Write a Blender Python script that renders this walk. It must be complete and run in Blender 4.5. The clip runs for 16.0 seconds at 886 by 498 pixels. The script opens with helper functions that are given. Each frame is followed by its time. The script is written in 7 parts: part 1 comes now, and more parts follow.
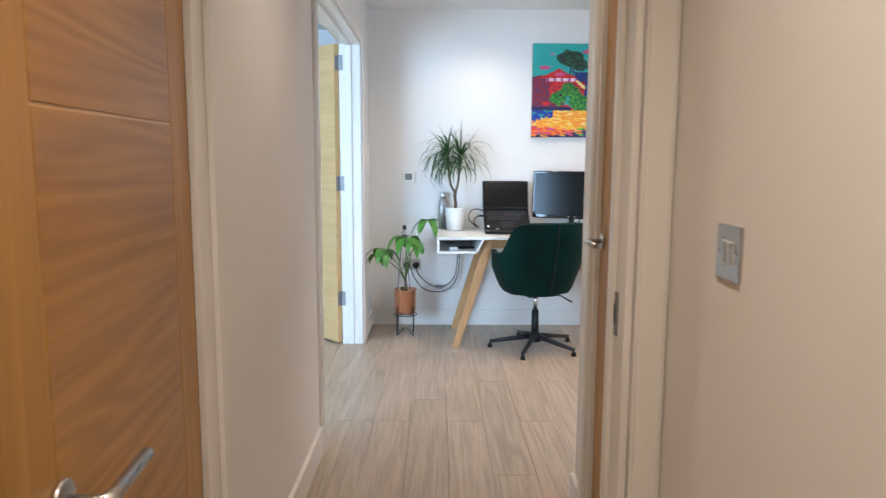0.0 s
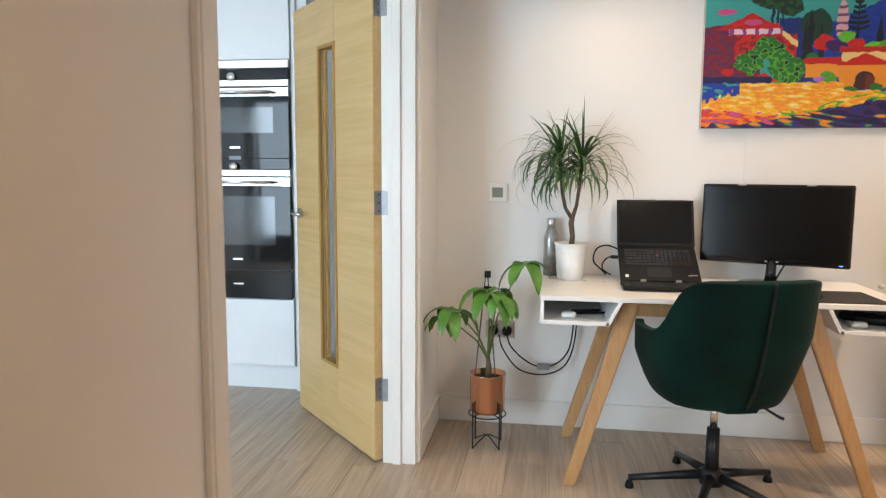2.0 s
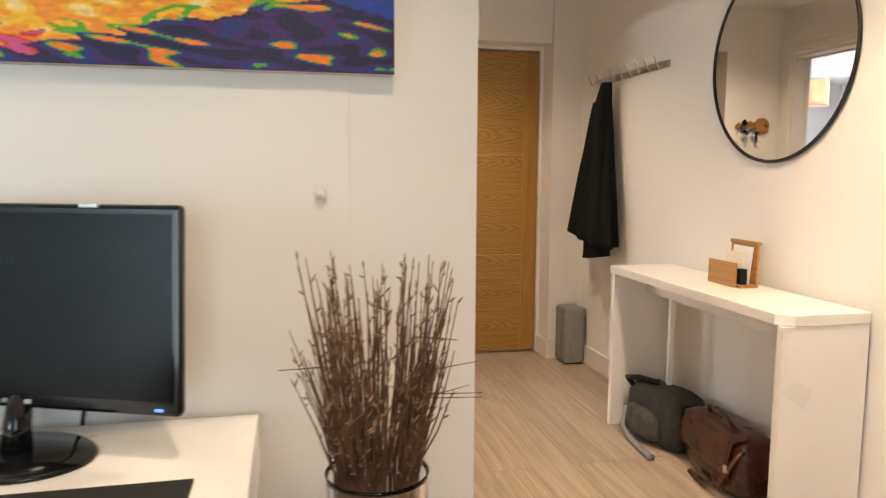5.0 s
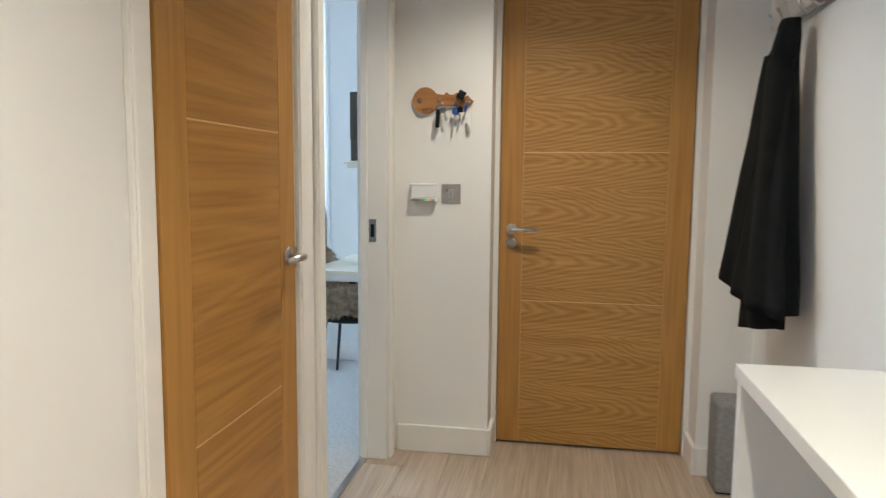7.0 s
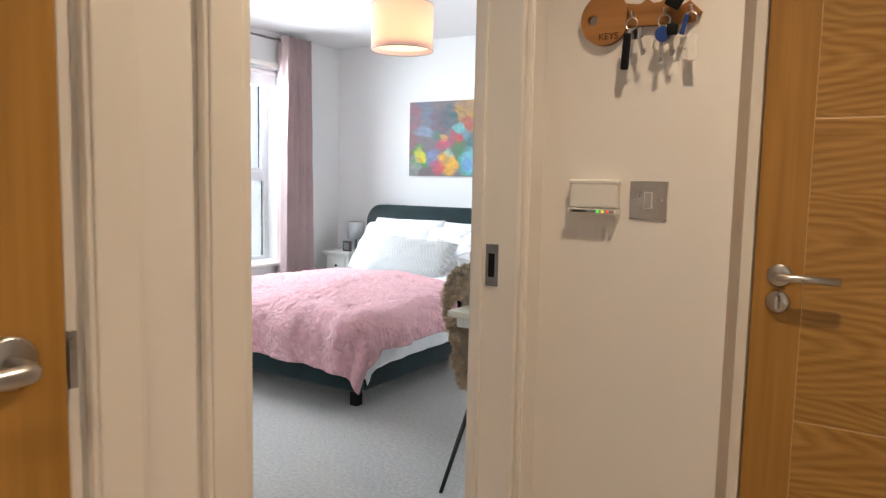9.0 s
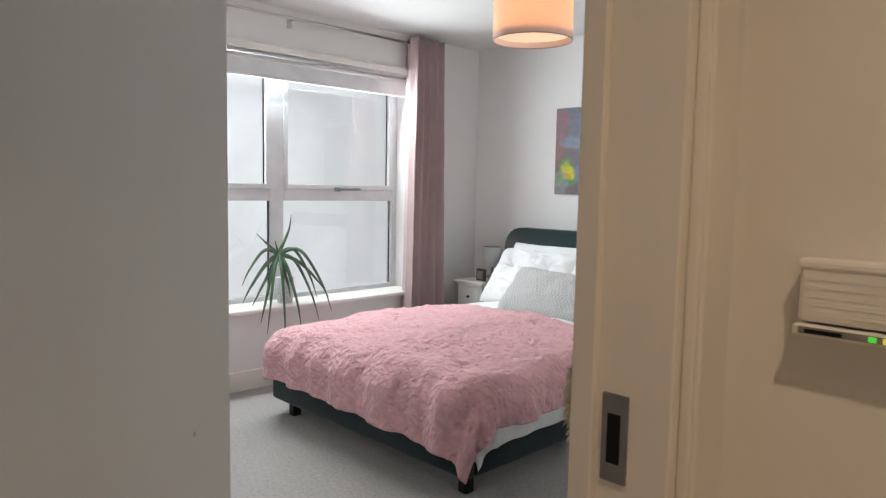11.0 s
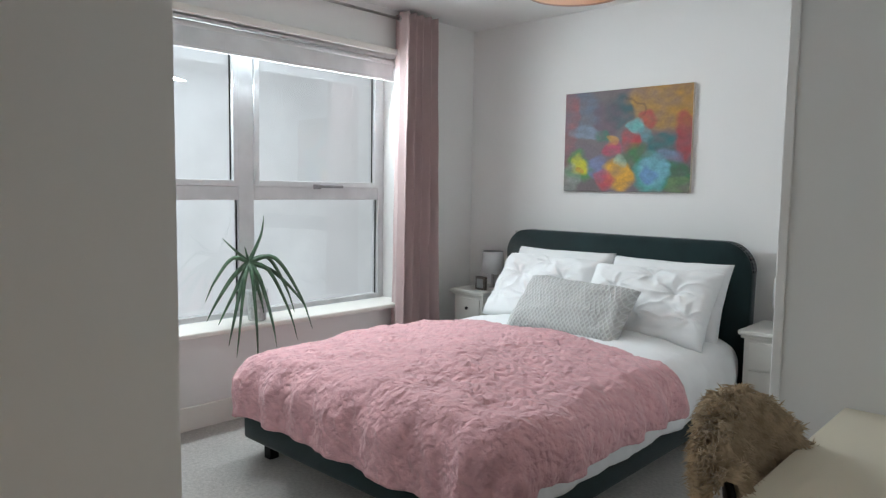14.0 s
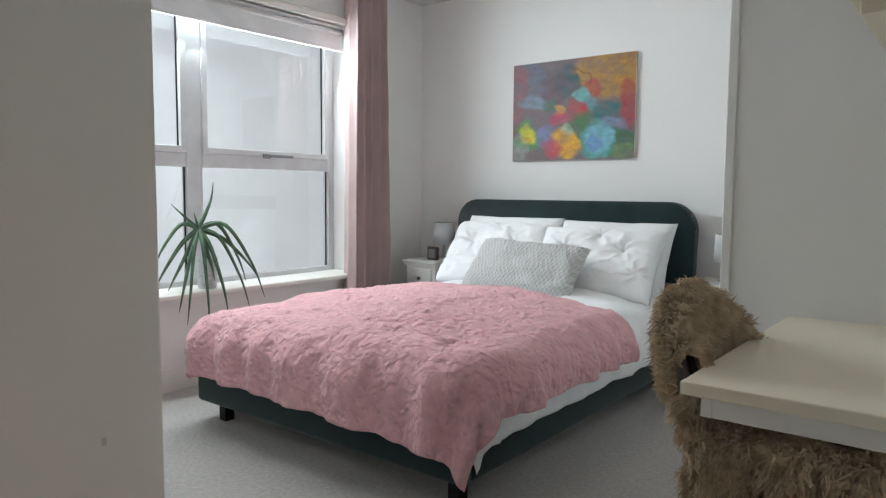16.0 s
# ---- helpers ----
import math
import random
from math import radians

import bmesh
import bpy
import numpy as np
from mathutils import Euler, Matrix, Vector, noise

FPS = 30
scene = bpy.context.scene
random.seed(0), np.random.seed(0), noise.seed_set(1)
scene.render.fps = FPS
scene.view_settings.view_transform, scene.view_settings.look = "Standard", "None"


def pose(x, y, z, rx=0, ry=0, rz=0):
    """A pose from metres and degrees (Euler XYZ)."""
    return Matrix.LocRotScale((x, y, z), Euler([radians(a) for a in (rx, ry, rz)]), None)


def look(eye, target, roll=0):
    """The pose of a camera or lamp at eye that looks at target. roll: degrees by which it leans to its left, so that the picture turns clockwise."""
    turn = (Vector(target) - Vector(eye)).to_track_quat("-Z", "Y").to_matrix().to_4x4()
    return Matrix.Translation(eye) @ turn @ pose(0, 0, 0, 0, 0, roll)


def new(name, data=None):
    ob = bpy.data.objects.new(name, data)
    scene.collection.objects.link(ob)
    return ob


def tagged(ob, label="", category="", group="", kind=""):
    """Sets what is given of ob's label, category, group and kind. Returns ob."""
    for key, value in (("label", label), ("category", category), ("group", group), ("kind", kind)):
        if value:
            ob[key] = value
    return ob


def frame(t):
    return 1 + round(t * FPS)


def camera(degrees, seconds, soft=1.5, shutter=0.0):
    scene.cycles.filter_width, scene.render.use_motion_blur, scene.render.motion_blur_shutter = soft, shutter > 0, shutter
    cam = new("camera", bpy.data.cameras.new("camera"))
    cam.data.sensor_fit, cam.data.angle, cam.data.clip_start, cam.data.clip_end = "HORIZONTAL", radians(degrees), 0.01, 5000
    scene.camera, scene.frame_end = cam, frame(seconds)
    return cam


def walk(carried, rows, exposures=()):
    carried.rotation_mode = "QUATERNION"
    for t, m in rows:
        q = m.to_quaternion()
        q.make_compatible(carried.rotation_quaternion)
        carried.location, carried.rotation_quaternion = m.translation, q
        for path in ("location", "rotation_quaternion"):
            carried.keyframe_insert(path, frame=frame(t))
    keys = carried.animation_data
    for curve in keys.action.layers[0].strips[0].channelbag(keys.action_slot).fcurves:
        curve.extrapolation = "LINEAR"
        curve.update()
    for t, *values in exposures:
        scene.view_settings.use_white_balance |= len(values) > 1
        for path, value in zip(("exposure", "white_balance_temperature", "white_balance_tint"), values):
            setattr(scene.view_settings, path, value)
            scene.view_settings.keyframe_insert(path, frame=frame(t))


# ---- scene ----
cam = camera(65.3, 16.0, 1.25, 0.2)
EXPOSURES = [(0.0, 0.66, 5500, 10), (1.0, 0.36, 5750, 11), (2.0, 0.4, 6750, 14), (3.0, 0.25, 7200, 21), (3.6, 0.2, 7200, 18), (4.7, 0.36, 6800, 10), (6.8, 0.46, 5050, -1), (7.5, 0.42, 5050, 0),
             (8.0, 0.35, 6200, 10), (9.0, 0.05, 6400, 10), (10.2, -0.52, 7000, 12), (12.3, -0.78, 6650, 8), (13.3, -0.92, 6650, 7), (14.5, -0.92, 6650, 7), (16.0, -0.8, 6700, 7)]
PATH = [
    (0, (0.5, 0.628, 1.322), (0.518, 2.61, 1.057), 0.3),
    (0.5, (0.538, 1.161, 1.329), (0.323, 3.132, 1.065), 0.3),
    (1, (0.502, 1.643, 1.32), (0.229, 3.608, 1.065), 0.5),
    (1.5, (0.45, 2.133, 1.33), (0.195, 4.098, 1.062), 0.6),
    (2, (0.522, 2.583, 1.266), (0.227, 4.548, 1.044), 0.3),
    (2.5, (0.481, 2.999, 1.265), (0.233, 4.97, 1.038), 0.4),
    (3, (0.664, 3.429, 1.231), (0.494, 5.409, 1.003), 0.1),
    (3.2, (0.762, 3.599, 1.264), (0.649, 5.581, 1.024), 0.1),
    (3.5, (0.902, 3.782, 1.27), (0.894, 5.767, 1.031), 0.0),
    (4, (1.197, 3.989, 1.243), (1.472, 5.958, 1.027), 0.3),
    (4.3, (1.447, 4.121, 1.243), (1.812, 6.075, 1.026), 0.2),
    (4.5, (1.606, 4.207, 1.246), (2.03, 6.149, 1.035), 0.1),
    (4.7, (1.756, 4.332, 1.27), (2.198, 6.27, 1.046), 0.3),
    (6.8, (3.084, 5.701, 1.286), (2.859, 7.677, 1.075), 0.3),
    (7, (3.107, 5.885, 1.272), (2.764, 7.845, 1.064), 0.5),
    (7.5, (3.11, 6.323, 1.257), (2.459, 8.202, 1.048), 0.7),
    (7.7, (3.139, 6.484, 1.273), (2.409, 8.334, 1.066), 0.7),
    (8, (3.101, 6.708, 1.246), (2.36, 8.556, 1.051), 0.7),
    (8.5, (3.099, 7.053, 1.23), (2.224, 8.84, 1.033), 0.9),
    (9, (3.043, 7.361, 1.231), (1.991, 9.051, 1.035), 1.2),
    (9.3, (2.998, 7.527, 1.248), (1.915, 9.197, 1.055), 1.2),
    (9.5, (2.989, 7.643, 1.244), (1.893, 9.306, 1.055), 1.2),
    (10, (2.958, 7.89, 1.233), (1.695, 9.429, 1.045), 1.2),
    (10.2, (2.923, 7.952, 1.248), (1.538, 9.382, 1.062), 1.3),
    (12.3, (2.324, 8.325, 1.345), (0.894, 9.712, 1.169), 1.0),
    (12.5, (2.313, 8.341, 1.348), (0.896, 9.74, 1.172), 1.0),
    (13.5, (2.149, 8.43, 1.302), (0.757, 9.855, 1.124), 0.8),
    (14, (2.099, 8.468, 1.275), (0.744, 9.928, 1.102), 0.8),
    (14.5, (2.093, 8.441, 1.185), (0.8, 9.958, 1.022), 0.6),
    (15, (2.105, 8.412, 1.113), (0.841, 9.953, 0.95), 0.4),
    (16, (2.09, 8.395, 1.066), (0.859, 9.962, 0.9), 0.4),
]
walk(cam, [(t, look(eye, aim, roll)) for t, eye, aim, roll in PATH], EXPOSURES)

# ---- world, sun and lamps ----
world = bpy.data.worlds.new("sky")
scene.world = world
world.use_nodes = True
wnt = world.node_tree
sky = wnt.nodes.new("ShaderNodeTexSky")
sky.sky_type = "NISHITA"
sky.sun_disc = False
sky.sun_elevation, sky.sun_rotation = radians(50), radians(150)
wnt.links.new(sky.outputs[0], wnt.nodes["Background"].inputs[0])
wnt.nodes["Background"].inputs[1].default_value = 0.08
SUN_AZ, SUN_EL = radians(150), radians(50)
sun = new("sun", bpy.data.lights.new("sun", "SUN"))
sun.data.energy, sun.data.angle, sun.data.color = 4.5, radians(0.5), (1, 0.95, 0.88)
sun.matrix_world = look((math.sin(SUN_AZ) * math.cos(SUN_EL) * 30, math.cos(SUN_AZ) * math.cos(SUN_EL) * 30, math.sin(SUN_EL) * 30), (0, 0, 0))


def area_light(name, x, y, z, target, w, h, watts, colour=(0.80, 0.91, 1.0)):
    lamp = new(name, bpy.data.lights.new(name, "AREA"))
    lamp.data.shape, lamp.data.size, lamp.data.size_y = "RECTANGLE", w, h
    lamp.data.energy, lamp.data.color = watts, colour
    lamp.matrix_world = look((x, y, z), target)
    return lamp


area_light("window_light_bedroom", -2.15, 10.66, 2.85, (0.2, 10.66, 0.6), 2.0, 1.2, 78)
area_light("window_light_bedroom_opening", -1.455, 10.66, 1.905, (3, 10.4, 0.7), 1.95, 0.15, 98)
area_light("window_light_kitchen", -2.6, 0.62, 1.35, (-2.6, 5, 1.0), 1.8, 2.0, 165, (0.60, 0.82, 1.0))
# added fill lamp, no known window here: lifts the hall and the monitor's reflection
area_light("fill_light_hall", 1.75, 2.98, 1.35, (1.6, 6, 1.0), 0.7, 1.6, 13)


def spot_light(x, y, z, watts, colour=(1, 0.765, 0.53), size=130, blend=0.9):
    lamp = new("downlight_beam", bpy.data.lights.new("downlight_beam", "SPOT"))
    lamp.data.energy, lamp.data.color = watts, colour
    lamp.data.spot_size, lamp.data.spot_blend, lamp.data.shadow_soft_size = radians(size), blend, 0.03
    lamp.matrix_world = pose(x, y, z)
    return lamp


CEIL = 2.42
DOWNLIGHTS = [(0.5, 1.0), (0.5, 2.7), (0.82, 5.5), (1.1, 4.7), (2.1, 5.0), (3.25, 6.1), (2.95, 8.25)]
for dx, dy in DOWNLIGHTS:
    spot_light(dx, dy, CEIL - 0.012, 54 if dy < 2 else 18 if dy < 3 else 38 if dy < 4.8 else 56 if dy < 5.2 else 20 if dy < 6 else 150 if dy < 7 else 66)

# ---- materials ----
def mat(name, base, rough=0.6, metal=0.0, vary=0.06, scale=6.0, bump=0.05, bscale=120.0, stretch=(1, 1, 1),
        dark=None, spec=0.5, sheen=0.0, coat=0.0, coords="Object", distance=0.002, rvary=0.08):
    m = bpy.data.materials.new(name)
    m.use_nodes = True
    t = m.node_tree
    b = t.nodes["Principled BSDF"]
    b.inputs["Metallic"].default_value = metal
    b.inputs["Specular IOR Level"].default_value = spec
    b.inputs["Sheen Weight"].default_value = sheen
    b.inputs["Coat Weight"].default_value = coat
    co = t.nodes.new("ShaderNodeTexCoord")
    mp = t.nodes.new("ShaderNodeMapping")
    mp.inputs["Scale"].default_value = stretch
    t.links.new(co.outputs[coords], mp.inputs[0])
    big = t.nodes.new("ShaderNodeTexNoise")
    big.inputs["Scale"].default_value, big.inputs["Detail"].default_value = scale, 4
    t.links.new(mp.outputs[0], big.inputs[0])
    ramp = t.nodes.new("ShaderNodeValToRGB")
    lo = dark or tuple(c * (1 - vary * 2) for c in base)
    hi = tuple(min(1, c * (1 + vary)) for c in base)
    ramp.color_ramp.elements[0].color, ramp.color_ramp.elements[1].color = (*lo, 1), (*hi, 1)
    ramp.color_ramp.elements[0].position, ramp.color_ramp.elements[1].position = 0.3, 0.7
    t.links.new(big.outputs[0], ramp.inputs[0])
    t.links.new(ramp.outputs[0], b.inputs["Base Color"])
    rr = t.nodes.new("ShaderNodeMapRange")
    rr.inputs[3].default_value, rr.inputs[4].default_value = max(0.02, rough - rvary), min(1, rough + rvary)
    t.links.new(big.outputs[0], rr.inputs[0])
    t.links.new(rr.outputs[0], b.inputs["Roughness"])
    if bump:
        fine = t.nodes.new("ShaderNodeTexNoise")
        fine.inputs["Scale"].default_value, fine.inputs["Detail"].default_value = bscale, 3
        t.links.new(mp.outputs[0], fine.inputs[0])
        bp = t.nodes.new("ShaderNodeBump")
        bp.inputs["Strength"].default_value, bp.inputs["Distance"].default_value = bump, distance
        t.links.new(fine.outputs[0], bp.inputs["Height"])
        t.links.new(bp.outputs[0], b.inputs["Normal"])
    return m


def wood(name, light, dark, rough=0.42, axis="z", ring=9.0, fine=60.0, wave=0.0, per_object=0.0, bump=0.12, cathedral=True, flame=False):
    """Wood with fibres along one axis and flame figure across it."""
    m = bpy.data.materials.new(name)
    m.use_nodes = True
    t = m.node_tree
    b = t.nodes["Principled BSDF"]
    co = t.nodes.new("ShaderNodeTexCoord")
    add = t.nodes.new("ShaderNodeVectorMath")
    add.operation = "ADD"
    info = t.nodes.new("ShaderNodeObjectInfo")
    off = t.nodes.new("ShaderNodeVectorMath")
    off.operation = "SCALE"
    off.inputs[0].default_value = (7.3, 11.1, 5.7)
    t.links.new(info.outputs["Random"], off.inputs["Scale"])
    t.links.new(co.outputs["Object"], add.inputs[0])
    t.links.new(off.outputs[0], add.inputs[1])
    along = {"x": (0.09, 1, 1), "y": (1, 0.07, 1), "z": (1, 1, 0.09)}[axis]
    mp = t.nodes.new("ShaderNodeMapping")
    mp.inputs["Scale"].default_value = along
    t.links.new(add.outputs[0], mp.inputs[0])
    big = t.nodes.new("ShaderNodeTexNoise")
    big.inputs["Scale"].default_value, big.inputs["Detail"].default_value, big.inputs["Distortion"].default_value = ring, 2, 0.4
    t.links.new(mp.outputs[0], big.inputs[0])
    sn = t.nodes.new("ShaderNodeMath")
    sn.operation = "MULTIPLY"
    sn.inputs[1].default_value = 14.0 if cathedral else 5.0
    t.links.new(big.outputs[0], sn.inputs[0])
    if flame:
        sep = t.nodes.new("ShaderNodeSeparateXYZ")
        t.links.new(add.outputs[0], sep.inputs[0])

        def math_node(op, a, b, c=None):
            n = t.nodes.new("ShaderNodeMath")
            n.operation = op
            for k, q in enumerate((a, b, c)):
                if q is None:
                    continue
                if isinstance(q, (int, float)):
                    n.inputs[k].default_value = q
                else:
                    t.links.new(q, n.inputs[k])
            return n.outputs[0]
        wmap = t.nodes.new("ShaderNodeMapping")
        wmap.inputs["Scale"].default_value = (0.35, 1, 1)
        t.links.new(add.outputs[0], wmap.inputs[0])
        warp = t.nodes.new("ShaderNodeTexNoise")
        warp.inputs["Scale"].default_value, warp.inputs["Detail"].default_value = 7.0, 3
        t.links.new(wmap.outputs[0], warp.inputs[0])
        zz = math_node("MULTIPLY_ADD", warp.outputs[0], 0.05, sep.outputs[2])
        pz = math_node("MULTIPLY", math_node("PINGPONG", zz, 0.115), 8.7)
        bend = math_node("MULTIPLY", math_node("POWER", pz, 1.35), 5.6)
        ringv = math_node("MULTIPLY_ADD", sep.outputs[0], 9.5, bend)
        flamev = math_node("MULTIPLY_ADD", warp.outputs[0], 4.4, ringv)
    fr = t.nodes.new("ShaderNodeMath")
    fr.operation = "PINGPONG"
    fr.inputs[1].default_value = 0.5
    t.links.new(flamev if flame else sn.outputs[0], fr.inputs[0])
    grain = t.nodes.new("ShaderNodeTexNoise")
    grain.inputs["Scale"].default_value, grain.inputs["Detail"].default_value = fine, 5
    mp2 = t.nodes.new("ShaderNodeMapping")
    mp2.inputs["Scale"].default_value = tuple(0.03 if c < 1 else 1 for c in along)
    t.links.new(add.outputs[0], mp2.inputs[0])
    t.links.new(mp2.outputs[0], grain.inputs[0])
    mixv = t.nodes.new("ShaderNodeMath")
    mixv.operation = "MULTIPLY_ADD"
    mixv.inputs[1].default_value = 0.6 if cathedral else 0.45
    t.links.new(fr.outputs[0], mixv.inputs[0])
    half = t.nodes.new("ShaderNodeMath")
    half.operation = "MULTIPLY"
    half.inputs[1].default_value = 0.75
    t.links.new(grain.outputs[0], half.inputs[0])
    t.links.new(half.outputs[0], mixv.inputs[2])
    ramp = t.nodes.new("ShaderNodeValToRGB")
    ramp.color_ramp.elements[0].color, ramp.color_ramp.elements[1].color = (*dark, 1), (*light, 1)
    ramp.color_ramp.elements[0].position, ramp.color_ramp.elements[1].position = 0.28, 0.75
    t.links.new(mixv.outputs[0], ramp.inputs[0])
    if per_object:
        hsv = t.nodes.new("ShaderNodeHueSaturation")
        mr = t.nodes.new("ShaderNodeMapRange")
        mr.inputs[3].default_value, mr.inputs[4].default_value = 1 - per_object, 1 + per_object
        t.links.new(info.outputs["Random"], mr.inputs[0])
        t.links.new(mr.outputs[0], hsv.inputs["Value"])
        t.links.new(ramp.outputs[0], hsv.inputs["Color"])
        t.links.new(hsv.outputs[0], b.inputs["Base Color"])
    else:
        t.links.new(ramp.outputs[0], b.inputs["Base Color"])
    b.inputs["Roughness"].default_value = rough
    bp = t.nodes.new("ShaderNodeBump")
    bp.inputs["Strength"].default_value, bp.inputs["Distance"].default_value = bump, 0.001
    t.links.new(mixv.outputs[0], bp.inputs["Height"])
    t.links.new(bp.outputs[0], b.inputs["Normal"])
    return m


def glass_mat(name, tint=(1, 1, 1), rough=0.0, ior=1.45):
    m = bpy.data.materials.new(name)
    m.use_nodes = True
    b = m.node_tree.nodes["Principled BSDF"]
    b.inputs["Base Color"].default_value = (*tint, 1)
    b.inputs["Transmission Weight"].default_value, b.inputs["Roughness"].default_value, b.inputs["IOR"].default_value = 1, rough, ior
    return m


def glow_mat(name, colour, strength, base=(0.8, 0.8, 0.8)):
    m = bpy.data.materials.new(name)
    m.use_nodes = True
    b = m.node_tree.nodes["Principled BSDF"]
    b.inputs["Base Color"].default_value = (*base, 1)
    b.inputs["Emission Color"].default_value, b.inputs["Emission Strength"].default_value = (*colour, 1), strength
    return m


WALL = mat("painted_plaster", (0.80, 0.775, 0.74), 0.75, vary=0.012, scale=1.4, bump=0.06, bscale=260, distance=0.001)
WALLB = mat("painted_plaster_bedroom", (0.80, 0.79, 0.775), 0.75, vary=0.012, scale=1.4, bump=0.06, bscale=260, distance=0.001)
CEILM = mat("ceiling_paint", (0.80, 0.79, 0.77), 0.85, vary=0.01, scale=1.1, bump=0.03, bscale=200, distance=0.001)
TRIM = mat("satin_white_paint", (0.80, 0.77, 0.72), 0.35, vary=0.015, scale=3, bump=0.03, bscale=150, distance=0.001)
OAK = wood("oak_veneer", (0.47, 0.262, 0.062), (0.28, 0.135, 0.026), 0.36, "x", 5.0, 90, flame=True)
OAKS = wood("oak_veneer_long_grain", (0.42, 0.215, 0.046), (0.28, 0.128, 0.022), 0.36, "x", 4.5, 90)
OAKV = wood("oak_veneer_upright", (0.45, 0.235, 0.050), (0.34, 0.17, 0.032), 0.4, "z", 9.0, 80, cathedral=False)
OAKP = wood("pale_oak_veneer", (0.66, 0.45, 0.21), (0.56, 0.36, 0.15), 0.4, "x", 6.0, 70, cathedral=False)
OAKPV = wood("pale_oak_upright", (0.66, 0.45, 0.21), (0.56, 0.36, 0.15), 0.4, "z", 9.0, 80, cathedral=False)
LEGOAK = wood("oak_leg", (0.52, 0.30, 0.13), (0.42, 0.22, 0.085), 0.45, "z", 20, 120, cathedral=False)
PLANK = wood("vinyl_oak_plank", (0.51, 0.41, 0.315), (0.325, 0.248, 0.18), 0.36, "y", 9.0, 120, per_object=0.06, bump=0.08, cathedral=False)
SUB = mat("floor_joint", (0.16, 0.12, 0.09), 0.8)
CARPET = mat("carpet_pile", (0.55, 0.52, 0.49), 0.95, vary=0.10, scale=60, bump=0.9, bscale=420, distance=0.008, sheen=0.3, spec=0.1)
WHITE = mat("white_lacquer", (0.80, 0.79, 0.76), 0.3, vary=0.01, scale=4, bump=0.0)
CREAM = mat("cream_lacquer", (0.78, 0.72, 0.585), 0.4, vary=0.015, scale=4, bump=0.02)
STEEL = mat("brushed_steel", (0.55, 0.54, 0.53), 0.3, 1.0, vary=0.05, scale=30, bump=0.05, bscale=300, stretch=(1, 12, 1))
CHROME = mat("polished_chrome", (0.72, 0.72, 0.73), 0.12, 1.0, vary=0.02, bump=0)
BLACKM = mat("black_metal", (0.018, 0.018, 0.02), 0.4, 0.3, bump=0.02)
BLACKP = mat("black_plastic", (0.005, 0.005, 0.0055), 0.45, bump=0.08, bscale=500, spec=0.25)
GLOSSBLK = mat("gloss_black", (0.006, 0.006, 0.007), 0.08, vary=0.02, bump=0)
SCREEN = mat("dark_screen", (0.004, 0.0043, 0.0047), 0.2, vary=0.01, bump=0, rvary=0.02, spec=0.22)
VELVET = mat("green_velvet", (0.0012, 0.020, 0.0155), 0.8, vary=0.25, scale=5, bump=0.25, bscale=300, sheen=0.03, spec=0.12)
UPHOL = mat("dark_teal_velvet", (0.010, 0.026, 0.028), 0.85, vary=0.18, scale=7, bump=0.25, bscale=300, sheen=0.25, spec=0.2)
LINEN = mat("white_cotton", (0.82, 0.82, 0.82), 0.9, vary=0.02, scale=5, bump=0.25, bscale=160, sheen=0.2, spec=0.2)
def fleece():
    m = mat("pink_fleece", (0.69, 0.385, 0.405), 0.95, vary=0.07, scale=18, bump=0.0, sheen=0.2, spec=0.1)
    t = m.node_tree
    b = t.nodes["Principled BSDF"]
    co = t.nodes.new("ShaderNodeTexCoord")
    v = t.nodes.new("ShaderNodeTexVoronoi")
    v.feature, v.inputs["Scale"].default_value = "SMOOTH_F1", 42.0
    wob = t.nodes.new("ShaderNodeTexNoise")
    wob.inputs["Scale"].default_value, wob.inputs["Detail"].default_value = 9.0, 2
    mixv = t.nodes.new("ShaderNodeVectorMath")
    mixv.operation = "MULTIPLY_ADD"
    mixv.inputs[1].default_value = (0.08, 0.08, 0.08)
    t.links.new(co.outputs["Object"], wob.inputs[0])
    t.links.new(wob.outputs["Color"], mixv.inputs[0])
    t.links.new(co.outputs["Object"], mixv.inputs[2])
    t.links.new(mixv.outputs[0], v.inputs[0])
    fn = t.nodes.new("ShaderNodeTexNoise")
    fn.inputs["Scale"].default_value, fn.inputs["Detail"].default_value = 150.0, 4
    t.links.new(co.outputs["Object"], fn.inputs[0])
    ad = t.nodes.new("ShaderNodeMath")
    ad.operation = "MULTIPLY_ADD"
    ad.inputs[1].default_value = 0.35
    t.links.new(fn.outputs[0], ad.inputs[0])
    t.links.new(v.outputs["Distance"], ad.inputs[2])
    bp = t.nodes.new("ShaderNodeBump")
    bp.inputs["Strength"].default_value, bp.inputs["Distance"].default_value = 1.0, 0.014
    t.links.new(ad.outputs[0], bp.inputs["Height"])
    t.links.new(bp.outputs[0], b.inputs["Normal"])
    return m


PINK = fleece()
CURTAIN = mat("blush_curtain", (0.50, 0.375, 0.365), 0.8, vary=0.05, scale=4, bump=0.25, bscale=300, sheen=0.4)
GREYFAB = mat("grey_fabric", (0.24, 0.24, 0.24), 0.9, vary=0.1, scale=60, bump=0.5, bscale=300)
COATM = mat("dark_coat_cloth", (0.009, 0.010, 0.010), 0.9, vary=0.2, scale=10, bump=0.3, bscale=260, spec=0.15)
HINGE = mat("dull_steel", (0.30, 0.30, 0.31), 0.42, 0.85, vary=0.1, scale=30, bump=0.02)
GLASS = glass_mat("clear_glass")
MIRROR = mat("mirror_silver", (0.86, 0.86, 0.85), 0.02, 1.0, vary=0.0, bump=0, rvary=0.0)
